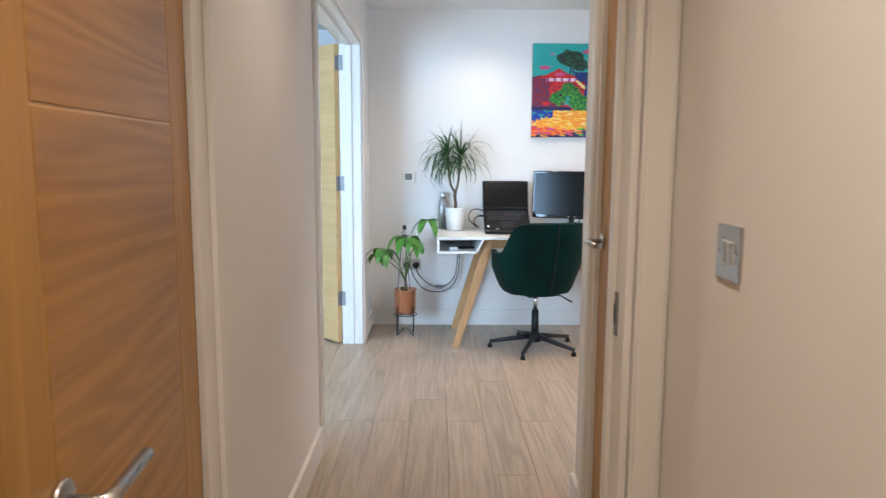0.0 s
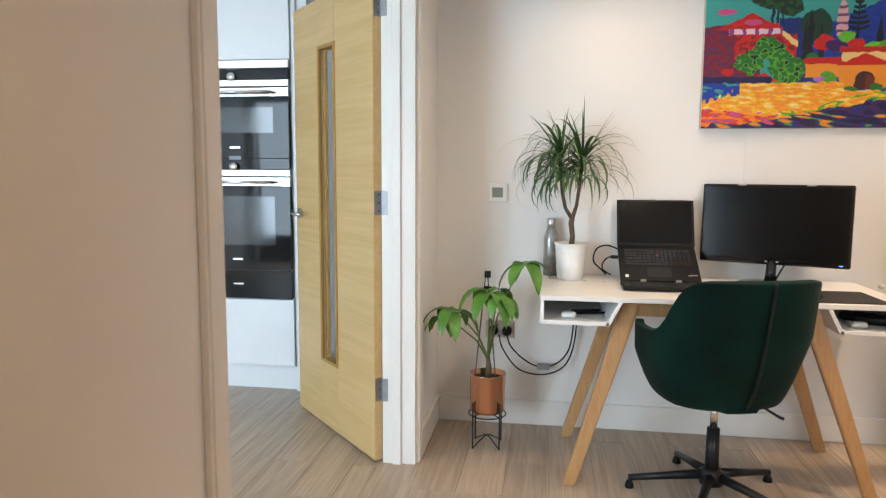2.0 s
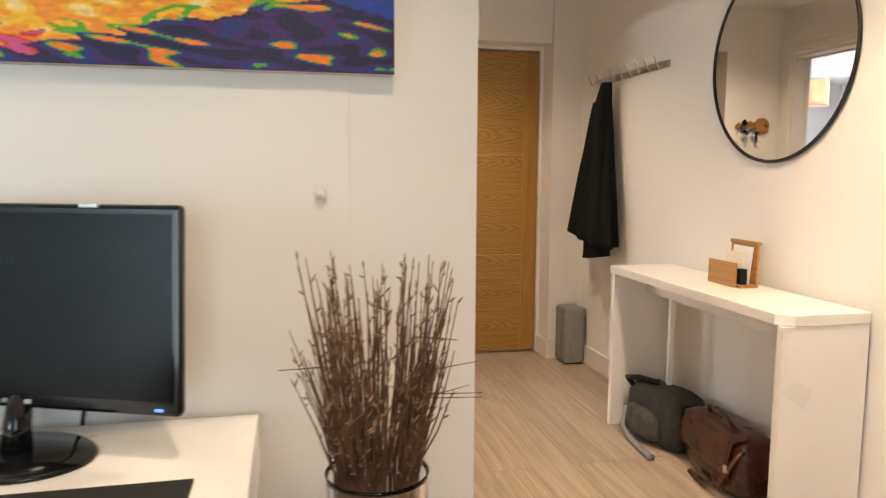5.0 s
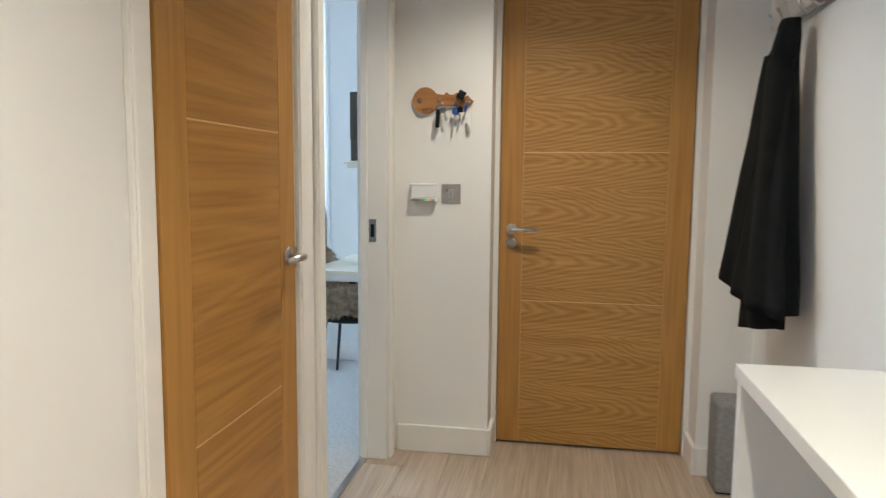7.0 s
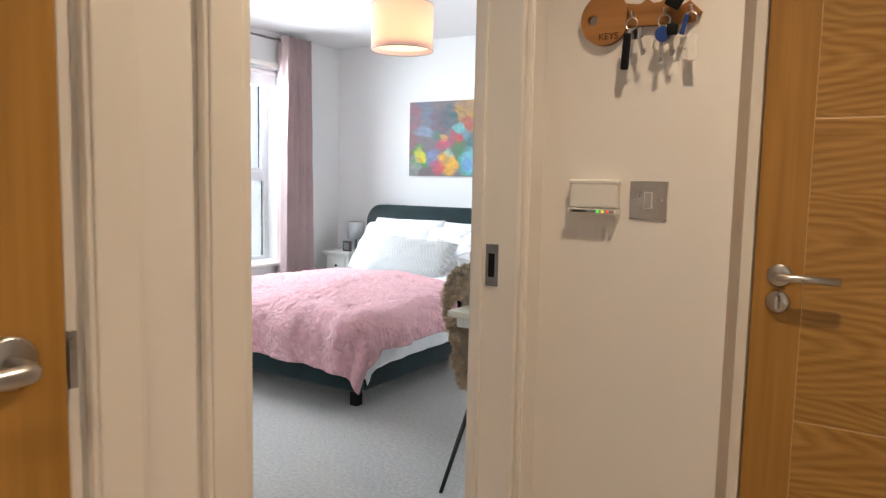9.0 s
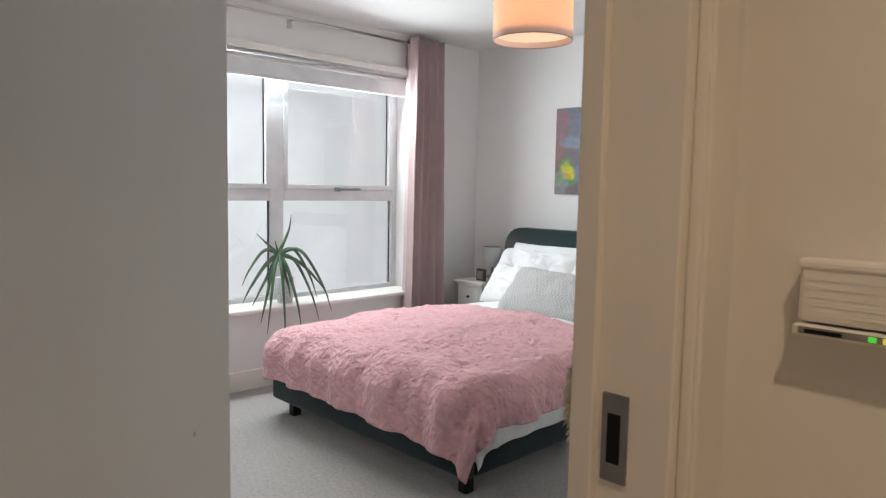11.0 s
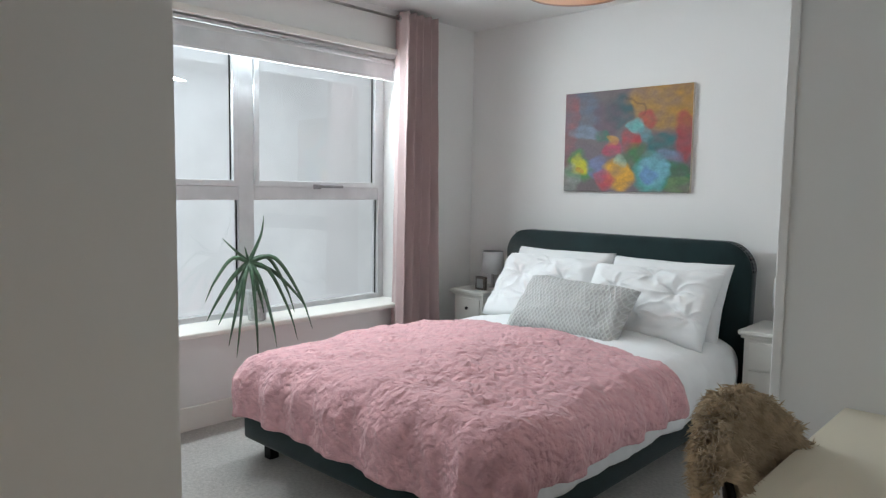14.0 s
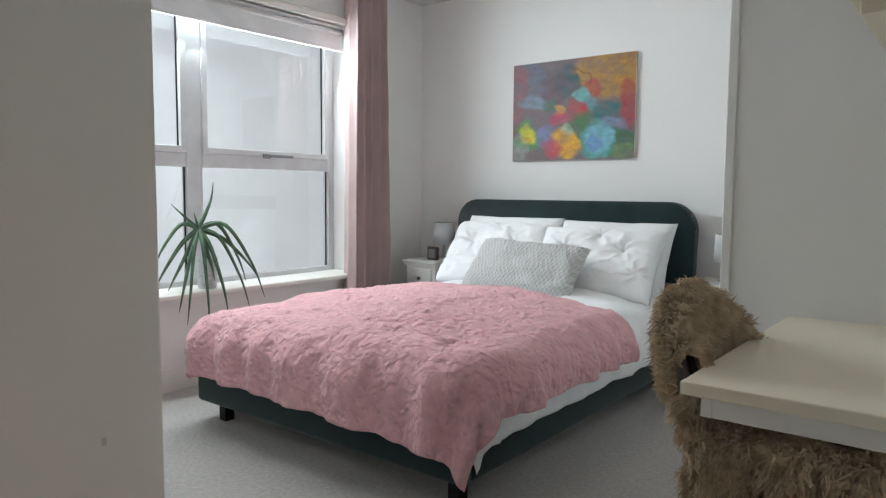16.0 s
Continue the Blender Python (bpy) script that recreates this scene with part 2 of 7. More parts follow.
COPPER = mat("copper", (0.80, 0.42, 0.26), 0.15, 1.0, vary=0.05, scale=8, bump=0.02)
LEAF = mat("broad_leaf", (0.085, 0.215, 0.03), 0.4, vary=0.22, scale=14, bump=0.1, bscale=60, dark=(0.05, 0.16, 0.02))
LEAFD = mat("narrow_leaf", (0.055, 0.115, 0.03), 0.4, vary=0.3, scale=14, bump=0.1, dark=(0.025, 0.06, 0.018))
BARK = mat("bark", (0.13, 0.085, 0.05), 0.85, vary=0.25, scale=40, bump=0.8, bscale=60)
SOIL = mat("soil", (0.04, 0.028, 0.02), 0.95, vary=0.3, scale=60, bump=0.9, bscale=80, distance=0.01)

# ---- mesh helpers ----
def obj(name, bm, material, parent=None, smooth=False, label=""):
    me = bpy.data.meshes.new(name)
    bmesh.ops.recalc_face_normals(bm, faces=bm.faces)
    bm.to_mesh(me)
    bm.free()
    if smooth:
        for p in me.polygons:
            p.use_smooth = True
    mats = material if isinstance(material, (list, tuple)) else [material]
    for m in mats:
        me.materials.append(m)
    ob = new(name, me)
    if parent is not None:
        ob.parent = parent
    if label:
        ob["label"] = label
    return ob


def part(name, bm, material, parent, label="", smooth=False):
    return obj(name, bm, material, parent, smooth, label)


def box(bm, x0, x1, y0, y1, z0, z1, bev=0.0, m=None, seg=2):
    r = bmesh.ops.create_cube(bm, size=1)
    vs = r["verts"]
    bmesh.ops.scale(bm, vec=(x1 - x0, y1 - y0, z1 - z0), verts=vs)
    bmesh.ops.translate(bm, vec=((x0 + x1) / 2, (y0 + y1) / 2, (z0 + z1) / 2), verts=vs)
    if bev:
        es = list({e for v in vs for e in v.link_edges})
        r = bmesh.ops.bevel(bm, geom=es, offset=bev, segments=seg, profile=0.5, affect="EDGES")
        vs = list({v for v in r["verts"]} | {v for v in vs if v.is_valid})
    if m is not None:
        bmesh.ops.transform(bm, matrix=m, verts=vs)
    return vs


def bx(x0, x1, y0, y1, z0, z1, bev=0.0, m=None, seg=2):
    bm = bmesh.new()
    box(bm, x0, x1, y0, y1, z0, z1, bev, m, seg)
    return bm


def tube(bm, pts, r, seg=10, cap=True):
    """A round bar along points; r is one radius or one for each point."""
    pts = [Vector(p) for p in pts]
    rs = r if isinstance(r, (list, tuple)) else [r] * len(pts)
    rings = []
    up = None
    for i, p in enumerate(pts):
        d = (pts[min(i + 1, len(pts) - 1)] - pts[max(i - 1, 0)]).normalized()
        if up is None:
            up = Vector((0, 0, 1)) if abs(d.z) < 0.9 else Vector((1, 0, 0))
        a = d.cross(up).normalized()
        b = a.cross(d).normalized()
        up = b
        rings.append([bm.verts.new(p + (a * math.cos(k * math.tau / seg) + b * math.sin(k * math.tau / seg)) * rs[i]) for k in range(seg)])
    for q, s in zip(rings, rings[1:]):
        for k in range(seg):
            bm.faces.new((q[k], q[(k + 1) % seg], s[(k + 1) % seg], s[k]))
    if cap:
        bm.faces.new(rings[0][::-1])
        bm.faces.new(rings[-1])
    return bm


def rod(pts, r, seg=10):
    return tube(bmesh.new(), pts, r, seg)


def lathe(profile, seg=32, cx=0, cy=0, close=True):
    """Turns (radius, height) pairs about the z axis."""
    bm = bmesh.new()
    rings = [[bm.verts.new((cx + r * math.cos(k * math.tau / seg), cy + r * math.sin(k * math.tau / seg), z)) for k in range(seg)] for r, z in profile]
    for q, s in zip(rings, rings[1:]):
        for k in range(seg):
            bm.faces.new((q[k], q[(k + 1) % seg], s[(k + 1) % seg], s[k]))
    if close:
        bm.faces.new(rings[0][::-1])
        bm.faces.new(rings[-1])
    return bm


def prism(outline, z0, z1, bev=0.0):
    """An upright prism over an outline of (x, y)."""
    bm = bmesh.new()
    lo = [bm.verts.new((x, y, z0)) for x, y in outline]
    hi = [bm.verts.new((x, y, z1)) for x, y in outline]
    bm.faces.new(lo[::-1])
    bm.faces.new(hi)
    n = len(lo)
    for k in range(n):
        bm.faces.new((lo[k], lo[(k + 1) % n], hi[(k + 1) % n], hi[k]))
    if bev:
        bmesh.ops.bevel(bm, geom=list(bm.edges), offset=bev, segments=2, profile=0.5, affect="EDGES")
    return bm


def moved(bm, m):
    bmesh.ops.transform(bm, matrix=m, verts=bm.verts)
    return bm


def empty(name, m, label, category, group=""):
    ob = new(name)
    ob.matrix_world = m
    return tagged(ob, label, category, group)


def structure(name, bm, material, label, category, smooth=False):
    return tagged(obj(name, bm, material, None, smooth), label, category, "", "structure")

# ---- walls, floors, ceilings ----
WX = -0.022          # plane of the west wall
HX = 2.345           # plane of the narrow hall's west wall
EX = 3.90            # plane of the east wall
DY = 6.0             # plane of the wall behind the desk
KY = 8.94            # plane of the wall with the key rack
BW, BN = -1.26, 12.39  # bedroom's west and north walls
D2 = 2.085           # height of the openings


def wall(name, boxes, material=WALL, label="smooth plaster wall painted warm white", bev=0.0):
    for k, b in enumerate(boxes):
        bm = bmesh.new()
        box(bm, *b)
        structure(name if k == 0 else name + "_" + str(k + 1), bm, material, label, "wall")


wall("wall_corridor_west", [(WX - 0.14, WX, -1.2, 3.665, 0, CEIL),
                            (WX - 0.14, WX, 3.665, 5.43, D2, CEIL), (WX - 0.14, WX, 5.43, DY, 0, CEIL)])
wall("wall_corridor_east", [(1.03, 1.15, -1.2, 2.15, 0, CEIL), (1.03, 1.15, 2.93, 3.12, 0, CEIL), (1.03, 1.15, 2.15, 2.93, D2, CEIL)])
wall("wall_first_room", [(0.955, 1.03, -1.2, 1.965, 0, CEIL), (0.885, 1.03, 1.965, 2.085, 0, CEIL), (WX, 0.028, 1.965, 2.085, 0, CEIL), (0.028, 0.885, 1.965, 2.085, D2, CEIL)])
wall("wall_corridor_south", [(WX - 0.14, 1.15, -1.32, -1.2, 0, CEIL)])
# unseen wall; its gap at x 1.4 to 2.1 is added for the fill lamp
wall("wall_hall_south", [(1.15, 1.4, 3.0, 3.12, 0, CEIL), (2.1, EX, 3.0, 3.12, 0, CEIL), (1.4, 2.1, 3.0, 3.12, 0, 0.45), (1.4, 2.1, 3.0, 3.12, 2.2, CEIL)])
wall("wall_desk", [(WX - 0.14, HX - 0.12, DY, DY + 0.12, 0, CEIL)])
structure("wall_hall_corner", prism([(HX - 0.12, DY), (HX + 0.043, DY), (HX, 6.99), (HX, 7.065), (HX - 0.12, 7.065)], 0, CEIL), WALL, "smooth plaster wall painted warm white", "wall")
wall("wall_hall_west", [(HX - 0.12, HX, 7.765, 7.985, 0, CEIL), (HX - 0.12, HX, 7.065, 7.765, D2, CEIL),
                        (HX - 0.12, HX, 7.985, 8.82, D2, CEIL), (HX - 0.12, HX, 8.82, 9.3, 0, CEIL)])
wall("wall_key", [(HX, 2.785, KY, 9.3, 0, CEIL), (2.785, 3.69, KY, 9.3, 2.115, CEIL), (3.69, EX, 8.91, 9.3, 0, CEIL)])
wall("wall_east", [(EX, EX + 0.12, 3.0, 9.3, 0, CEIL)])
# bedroom
WB = "smooth plaster wall painted white"
WIN0, WIN1, WZ0, WZ1 = 9.62, 11.70, 0.49, 2.13
wall("wall_bedroom_west", [(BW - 0.32, BW, 8.86, WIN0, 0, CEIL), (BW - 0.32, BW, WIN1, BN + 0.12, 0, CEIL), (BW - 0.32, BW, WIN0, WIN1, 0, WZ0),
                           (BW - 0.32, BW, WIN0, WIN1, WZ1, CEIL)], WALLB, WB)
wall("wall_bedroom_north", [(BW, 2.345, BN, BN + 0.12, 0, CEIL)], WALLB, WB)
wall("wall_bedroom_breast", [(1.508, 2.225, 10.41, BN, 0, CEIL)], WALLB, WB)
wall("wall_bedroom_east", [(2.225, 2.345, 9.3, BN, 0, CEIL)], WALLB, WB)
wall("wall_bedroom_south", [(BW, 1.05, 8.86, 8.98, 0, CEIL), (0.93, 1.05, 7.86, 8.86, 0, CEIL), (1.05, 2.225, 7.86, 7.98, 0, CEIL)], WALLB, WB)
# kitchen
wall("wall_kitchen_north", [(-3.6, WX - 0.14, 6.93, 7.05, 0, CEIL)], WALLB, WB)
wall("wall_kitchen_west", [(-3.72, -3.6, 0.7, 7.05, 0, CEIL)], WALLB, WB)
wall("wall_kitchen_south", [(-3.6, -3.5, 0.7, 0.82, 0, CEIL), (-1.7, WX - 0.14, 0.7, 0.82, 0, CEIL), (-3.5, -1.7, 0.7, 0.82, 2.2, CEIL)], WALLB, WB)
wall("wall_kitchen_east", [(WX - 0.14, WX - 0.02, DY + 0.12, 7.05, 0, CEIL)], WALLB, WB)


def slab(name, rects, z0, z1, material, label, category):
    bm = bmesh.new()
    for x0, x1, y0, y1 in rects:
        box(bm, x0, x1, y0, y1, z0, z1)
    return structure(name, bm, material, label, category)


slab("ceiling_hall", [(WX - 0.14, EX + 0.12, -1.32, DY + 0.12), (HX - 0.12, EX + 0.12, DY + 0.12, 9.3)], CEIL, CEIL + 0.1, CEILM, "flat white painted hall ceiling", "ceiling")
slab("ceiling_kitchen", [(-3.72, WX - 0.14, 0.7, 7.05)], CEIL, CEIL + 0.1, CEILM, "flat white painted kitchen ceiling", "ceiling")
slab("ceiling_bedroom", [(BW - 0.32, HX - 0.12, 7.86, BN + 0.12)], CEIL, CEIL + 0.1, CEILM, "flat white painted bedroom ceiling", "ceiling")
floor = slab("floor", [(WX - 0.14, EX + 0.12, -1.32, DY + 0.12), (HX - 0.12, EX + 0.12, DY + 0.12, 9.3), (-3.72, WX - 0.14, 0.7, 7.05)], -0.1, -0.006, SUB,
             "grey-brown oak plank flooring", "floor")
slab("floor_carpet", [(BW - 0.32, HX - 0.095, 7.86, BN + 0.12)], -0.1, 0.0, CARPET, "pale grey short-pile carpet", "carpet")


# skirting boards
def skirt(name, runs, material=TRIM):
    """Boards along runs (x0, y0, x1, y1, nx, ny), the wall's normal last."""
    for q, (x0, y0, x1, y1, nx, ny) in enumerate(runs):
        bm = bmesh.new()
        t, h = 0.018, 0.125
        if nx:
            xa, xb = sorted((x0, x0 + nx * t))
            box(bm, xa, xb, min(y0, y1), max(y0, y1), 0, h, 0.004)
        else:
            ya, yb = sorted((y0, y0 + ny * t))
            box(bm, min(x0, x1), max(x0, x1), ya, yb, 0, h, 0.004)
        structure(name if q == 0 else name + "_" + str(q + 1), bm, material, "tall white painted skirting board", "baseboard")


skirt("baseboard_hall", [(WX, -1.2, WX, 1.96, 1, 0), (WX, 2.09, WX, 3.59, 1, 0), (WX, 5.505, WX, DY, 1, 0), (WX + 0.018, DY, HX + 0.061, DY, 0, -1),
                          (HX + 0.02, KY, 2.785, KY, 0, -1), (2.785, KY - 0.018, 2.785, 9.14, 1, 0), (3.69, 8.91 - 0.018, 3.69, 9.14, -1, 0), (3.69, 8.91, EX - 0.018, 8.91, 0, -1),
                          (EX, 3.12, EX, 8.91, -1, 0), (0.955, -1.2, 0.955, 1.94, -1, 0), (1.03, 3.005, 1.03, 3.138, -1, 0), (1.03, 3.12, EX - 0.018, 3.12, 0, 1)])
structure("baseboard_hall_corner", prism([(HX + 0.0425, DY), (HX + 0.061, DY), (HX + 0.018, 6.985), (HX, 6.985)], 0, 0.125, 0.003), TRIM, "tall white painted skirting board", "baseboard")
skirt("baseboard_bedroom", [(BW, 8.98, BW, BN, 1, 0), (BW + 0.018, BN, 1.508, BN, 0, -1), (1.534, 10.41, 2.225, 10.41, 0, -1), (1.508, 10.41, 1.508, BN - 0.018, -1, 0), (2.225, 9.0, 2.225, 10.39, -1, 0),
                             (BW + 0.018, 8.98, 1.068, 8.98, 0, 1), (1.05, 7.98, 1.05, 8.98, 1, 0)])


# door linings and architraves
def lining(name, axis, plane0, plane1, a0, a1, top, t=0.018, stop=None):
    """Boards that line an opening between a0 and a1 in a wall that lies across axis."""
    bm = bmesh.new()

    def b(u0, u1, v0, v1, z0, z1):
        if axis == "x":
            box(bm, u0, u1, v0, v1, z0, z1, 0.002)
        else:
            box(bm, v0, v1, u0, u1, z0, z1, 0.002)
    b(plane0, plane1, a0, a0 + t, 0, top)
    b(plane0, plane1, a1 - t, a1, 0, top)
    b(plane0, plane1, a0 + t, a1 - t, top - t, top)
    if stop:
        s0, s1 = stop
        b(s0, s1, a0 + t, a0 + t + 0.012, 0, top - t)
        b(s0, s1, a1 - t - 0.012, a1 - t, 0, top - t)
        b(s0, s1, a0 + t + 0.012, a1 - t - 0.012, top - t - 0.012, top - t)
    return structure(name, bm, TRIM, "white painted timber door lining", "trim")


def architrave(name, axis, plane, out, a0, a1, top, w=0.068, ends=(1, 1)):
    """A moulded surround: two stepped boards on each side and over the head."""
    bm = bmesh.new()
    for k, (wa, wb, t) in enumerate(((0.004, w, 0.014), (0.010, w - 0.006, 0.018))):
        p0, p1 = sorted((plane, plane + out * t))

        def b(v0, v1, z0, z1):
            if axis == "x":
                box(bm, p0, p1, v0, v1, z0, z1, 0.003)
            else:
                box(bm, v0, v1, p0, p1, z0, z1, 0.003)
        if ends[0]:
            b(a0 - wb, a0 - wa, 0, top + wb)
        if ends[1]:
            b(a1 + wa, a1 + wb, 0, top + wb)
        b(a0 - wa, a1 + wa, top + wa, top + wb)
    return structure(name, bm, TRIM, "white painted moulded door architrave", "trim")


lining("trim_kitchen_lining", "x", WX - 0.142, WX + 0.002, 3.665, 5.43, D2, 0.016, stop=(WX - 0.095, WX - 0.06))
architrave("trim_kitchen", "x", WX, 1, 3.665, 5.43, D2)
lining("trim_first_room_lining", "y", 1.955, 2.09, 0.028, 0.885, D2, 0.016, stop=(2.02, 2.05))
architrave("trim_first_room", "y", 1.965, -1, 0.028, 0.885, D2, ends=(0, 1))
lining("trim_side_door_lining", "x", 1.028, 1.152, 2.15, 2.93, D2, 0.016)
architrave("trim_side_door", "x", 1.03, -1, 2.15, 2.93, D2, ends=(0, 1))
lining("trim_cupboard_lining", "x", HX - 0.122, HX + 0.002, 7.065, 7.765, D2, 0.016)
architrave("trim_cupboard", "x", HX, 1, 7.065, 7.765, D2)
lining("trim_bedroom_lining", "x", HX - 0.122, HX + 0.002, 7.985, 8.82, D2, 0.016, stop=(HX - 0.115, HX - 0.085))
architrave("trim_bedroom", "x", HX, 1, 7.985, 8.82, D2)
architrave("trim_bedroom_inside", "x", 2.225, -1, 7.985, 8.82, D2, ends=(0, 1))
lining("trim_entrance_lining", "y", 9.09, 9.3, 2.785, 3.69, 2.115, 0.024)
ap = empty("access_panel", pose(0, DY, 0), "flush white painted access panel set in the wall", "access panel")
part("board", bx(1.425, 2.11, -0.004, -0.0005, 0.25, 1.62, 0.001), WALL, ap)
for kz in (0.752, 1.228):
    part("knob", moved(lathe([(0, 0), (0.008, 0), (0.008, 0.006), (0.013, 0.012), (0.011, 0.018), (0, 0.019)], 18, close=False), pose(2.048, -0.004, kz, 90)), TRIM, ap, "", True)
structure("threshold", bx(HX - 0.12, HX - 0.09, 8.001, 8.804, 0.0, 0.006, 0.002), STEEL, "slim steel carpet threshold bar", "trim")
structure("trim_corner", bx(1.5075, 1.533, 10.402, 10.4095, 0, CEIL, 0.003), WALLB, "white corner strip on the edge of the wall", "trim")
# outside, behind the locked front door
structure("wall_porch", bx(2.6, 3.9, 9.42, 9.5, 0, CEIL), WALL, "plain wall of the landing outside", "wall")

# ---- doors ----
def lever_handle(parent, x, z, y, side, toward, key=False):
    """Rose, neck and lever on the face at y; side is the way out of the face, toward the way of the lever."""
    h = part("handle", moved(lathe([(0.0, 0), (0.024, 0.0), (0.026, 0.002), (0.026, 0.007), (0.023, 0.009), (0.0, 0.009)], 28, close=False), pose(x, y, z, 90 * (1 if side < 0 else -1))), STEEL, parent, "brushed steel lever handle", True)
    bm = rod([(x, y + side * 0.006, z), (x, y + side * 0.045, z), (x + toward * 0.006, y + side * 0.053, z), (x + toward * 0.014, y + side * 0.055, z),
              (x + toward * 0.125, y + side * 0.055, z)], [0.008, 0.008, 0.0095, 0.0095, 0.009], 14)
    part("lever", bm, STEEL, h, "", True)
    if key:
        part("thumb_turn", moved(lathe([(0.0, 0), (0.024, 0.0), (0.026, 0.003), (0.022, 0.008), (0.0, 0.008)], 28, close=False), pose(x, y, z - 0.062, 90 * (1 if side < 0 else -1))), STEEL, parent, "round steel thumb turn plate", True)
        part("turn_bar", bx(x - 0.005, x + 0.005, y + side * 0.022 if side < 0 else y, y if side < 0 else y + side * 0.022, z - 0.078, z - 0.046, 0.003), STEEL, parent)
    return h


def oak_door(name, m, w, h, label, face=-1, handle_x=0.06, toward=1, key=False, both=False, t=0.04, hz=1.04, veneer=None):
    """A flush oak door with three cross-grained panels between upright stiles, cut by V-grooves. Local x along the leaf, y through it."""
    d = empty(name, m, label, "door")
    s = 0.105
    core = bx(0.002, w - 0.002, -t / 2 + 0.0016, t / 2 - 0.0016, 0.002, h - 0.002)
    part("core", core, OAKP, d)
    for x0, x1 in ((0, s - 0.0015), (w - s + 0.0015, w)):
        part("stile", bx(x0, x1, -t / 2, t / 2, 0, h, 0.0015), OAKV, d)
    z = [0, 0.685, 1.375, h]
    for k in range(3):
        part("panel", bx(s, w - s, -t / 2, t / 2, z[k] + (0.002 if k else 0), z[k + 1] - (0.002 if k < 2 else 0), 0.0015), veneer or OAKS, d)
    lever_handle(d, handle_x, hz, face * t / 2, face, toward, key)
    if both:
        lever_handle(d, handle_x, 1.04, -face * t / 2, -face, toward)
    return tagged(d)


# front door: local x runs east, faces south
fd = oak_door("front_door", pose(2.812, 9.13, 0.012), 0.85, 2.07, "closed oak veneer front door with three grooved panels and a steel lever", -1, 0.055, 1, True, hz=1.02, veneer=OAK)
for hz in (0.28, 1.05, 1.82):
    part("hinge", rod([(0.86, -0.026, hz - 0.05), (0.86, -0.026, hz + 0.05)], 0.007, 10), HINGE, fd)
part("latch_plate", bx(-0.020, -0.008, -0.03, -0.02, 0.96, 1.06), BLACKM, fd)
# cupboard door in the hall's west wall: local x runs north, faces east
cd = oak_door("cupboard_door", pose(HX - 0.012, 7.084, 0.01, 0, 0, 90), 0.662, 2.055, "closed oak veneer cupboard door with grooved panels and a steel lever", -1, 0.605, -1)
part("latch_plate", bx(0.664, 0.672, -0.022, -0.018, 1.0, 1.06), STEEL, cd)
# side door in the corridor's east wall: faces west
oak_door("side_door", pose(1.065, 2.909, 0.01, 0, 0, -90), 0.738, 2.055, "closed oak veneer side door with grooved panels and a steel lever", -1, 0.036, 1)
# leaf of the first room, standing open along the room's west side
ang = math.degrees(math.atan2(1.275 - 1.945, 0.082 - 0.03))
oak_door("room_door", pose(0.012, 1.945, 0.0, 0, 0, ang), 0.69, 2.06, "oak veneer room door standing open, grooved, with a steel lever", 1, 0.585, -1, hz=0.935)
STRIKE = [("strike_plate", 0.869 - 0.003, 0.869, 2.0, 2.035, 0.96, 1.05), ("strike_plate", HX - 0.078, HX - 0.046, 8.804 - 0.004, 8.804, 0.985, 1.085)]
for n, x0, x1, y0, y1, z0, z1 in STRIKE:
    k = tagged(obj(n, bx(x0, x1, y0, y1, z0, z1, 0.001), HINGE), "small steel strike plate let into the door jamb", "strike plate")
    if x1 - x0 < 0.01:
        part("slot", bx(x0 - 0.001, x0, y0 + 0.01, y1 - 0.008, z0 + 0.025, z1 - 0.025), BLACKP, k)
    else:
        part("slot", bx(x0 + 0.008, x1 - 0.008, y0 - 0.001, y0, z0 + 0.022, z1 - 0.022), BLACKP, k)


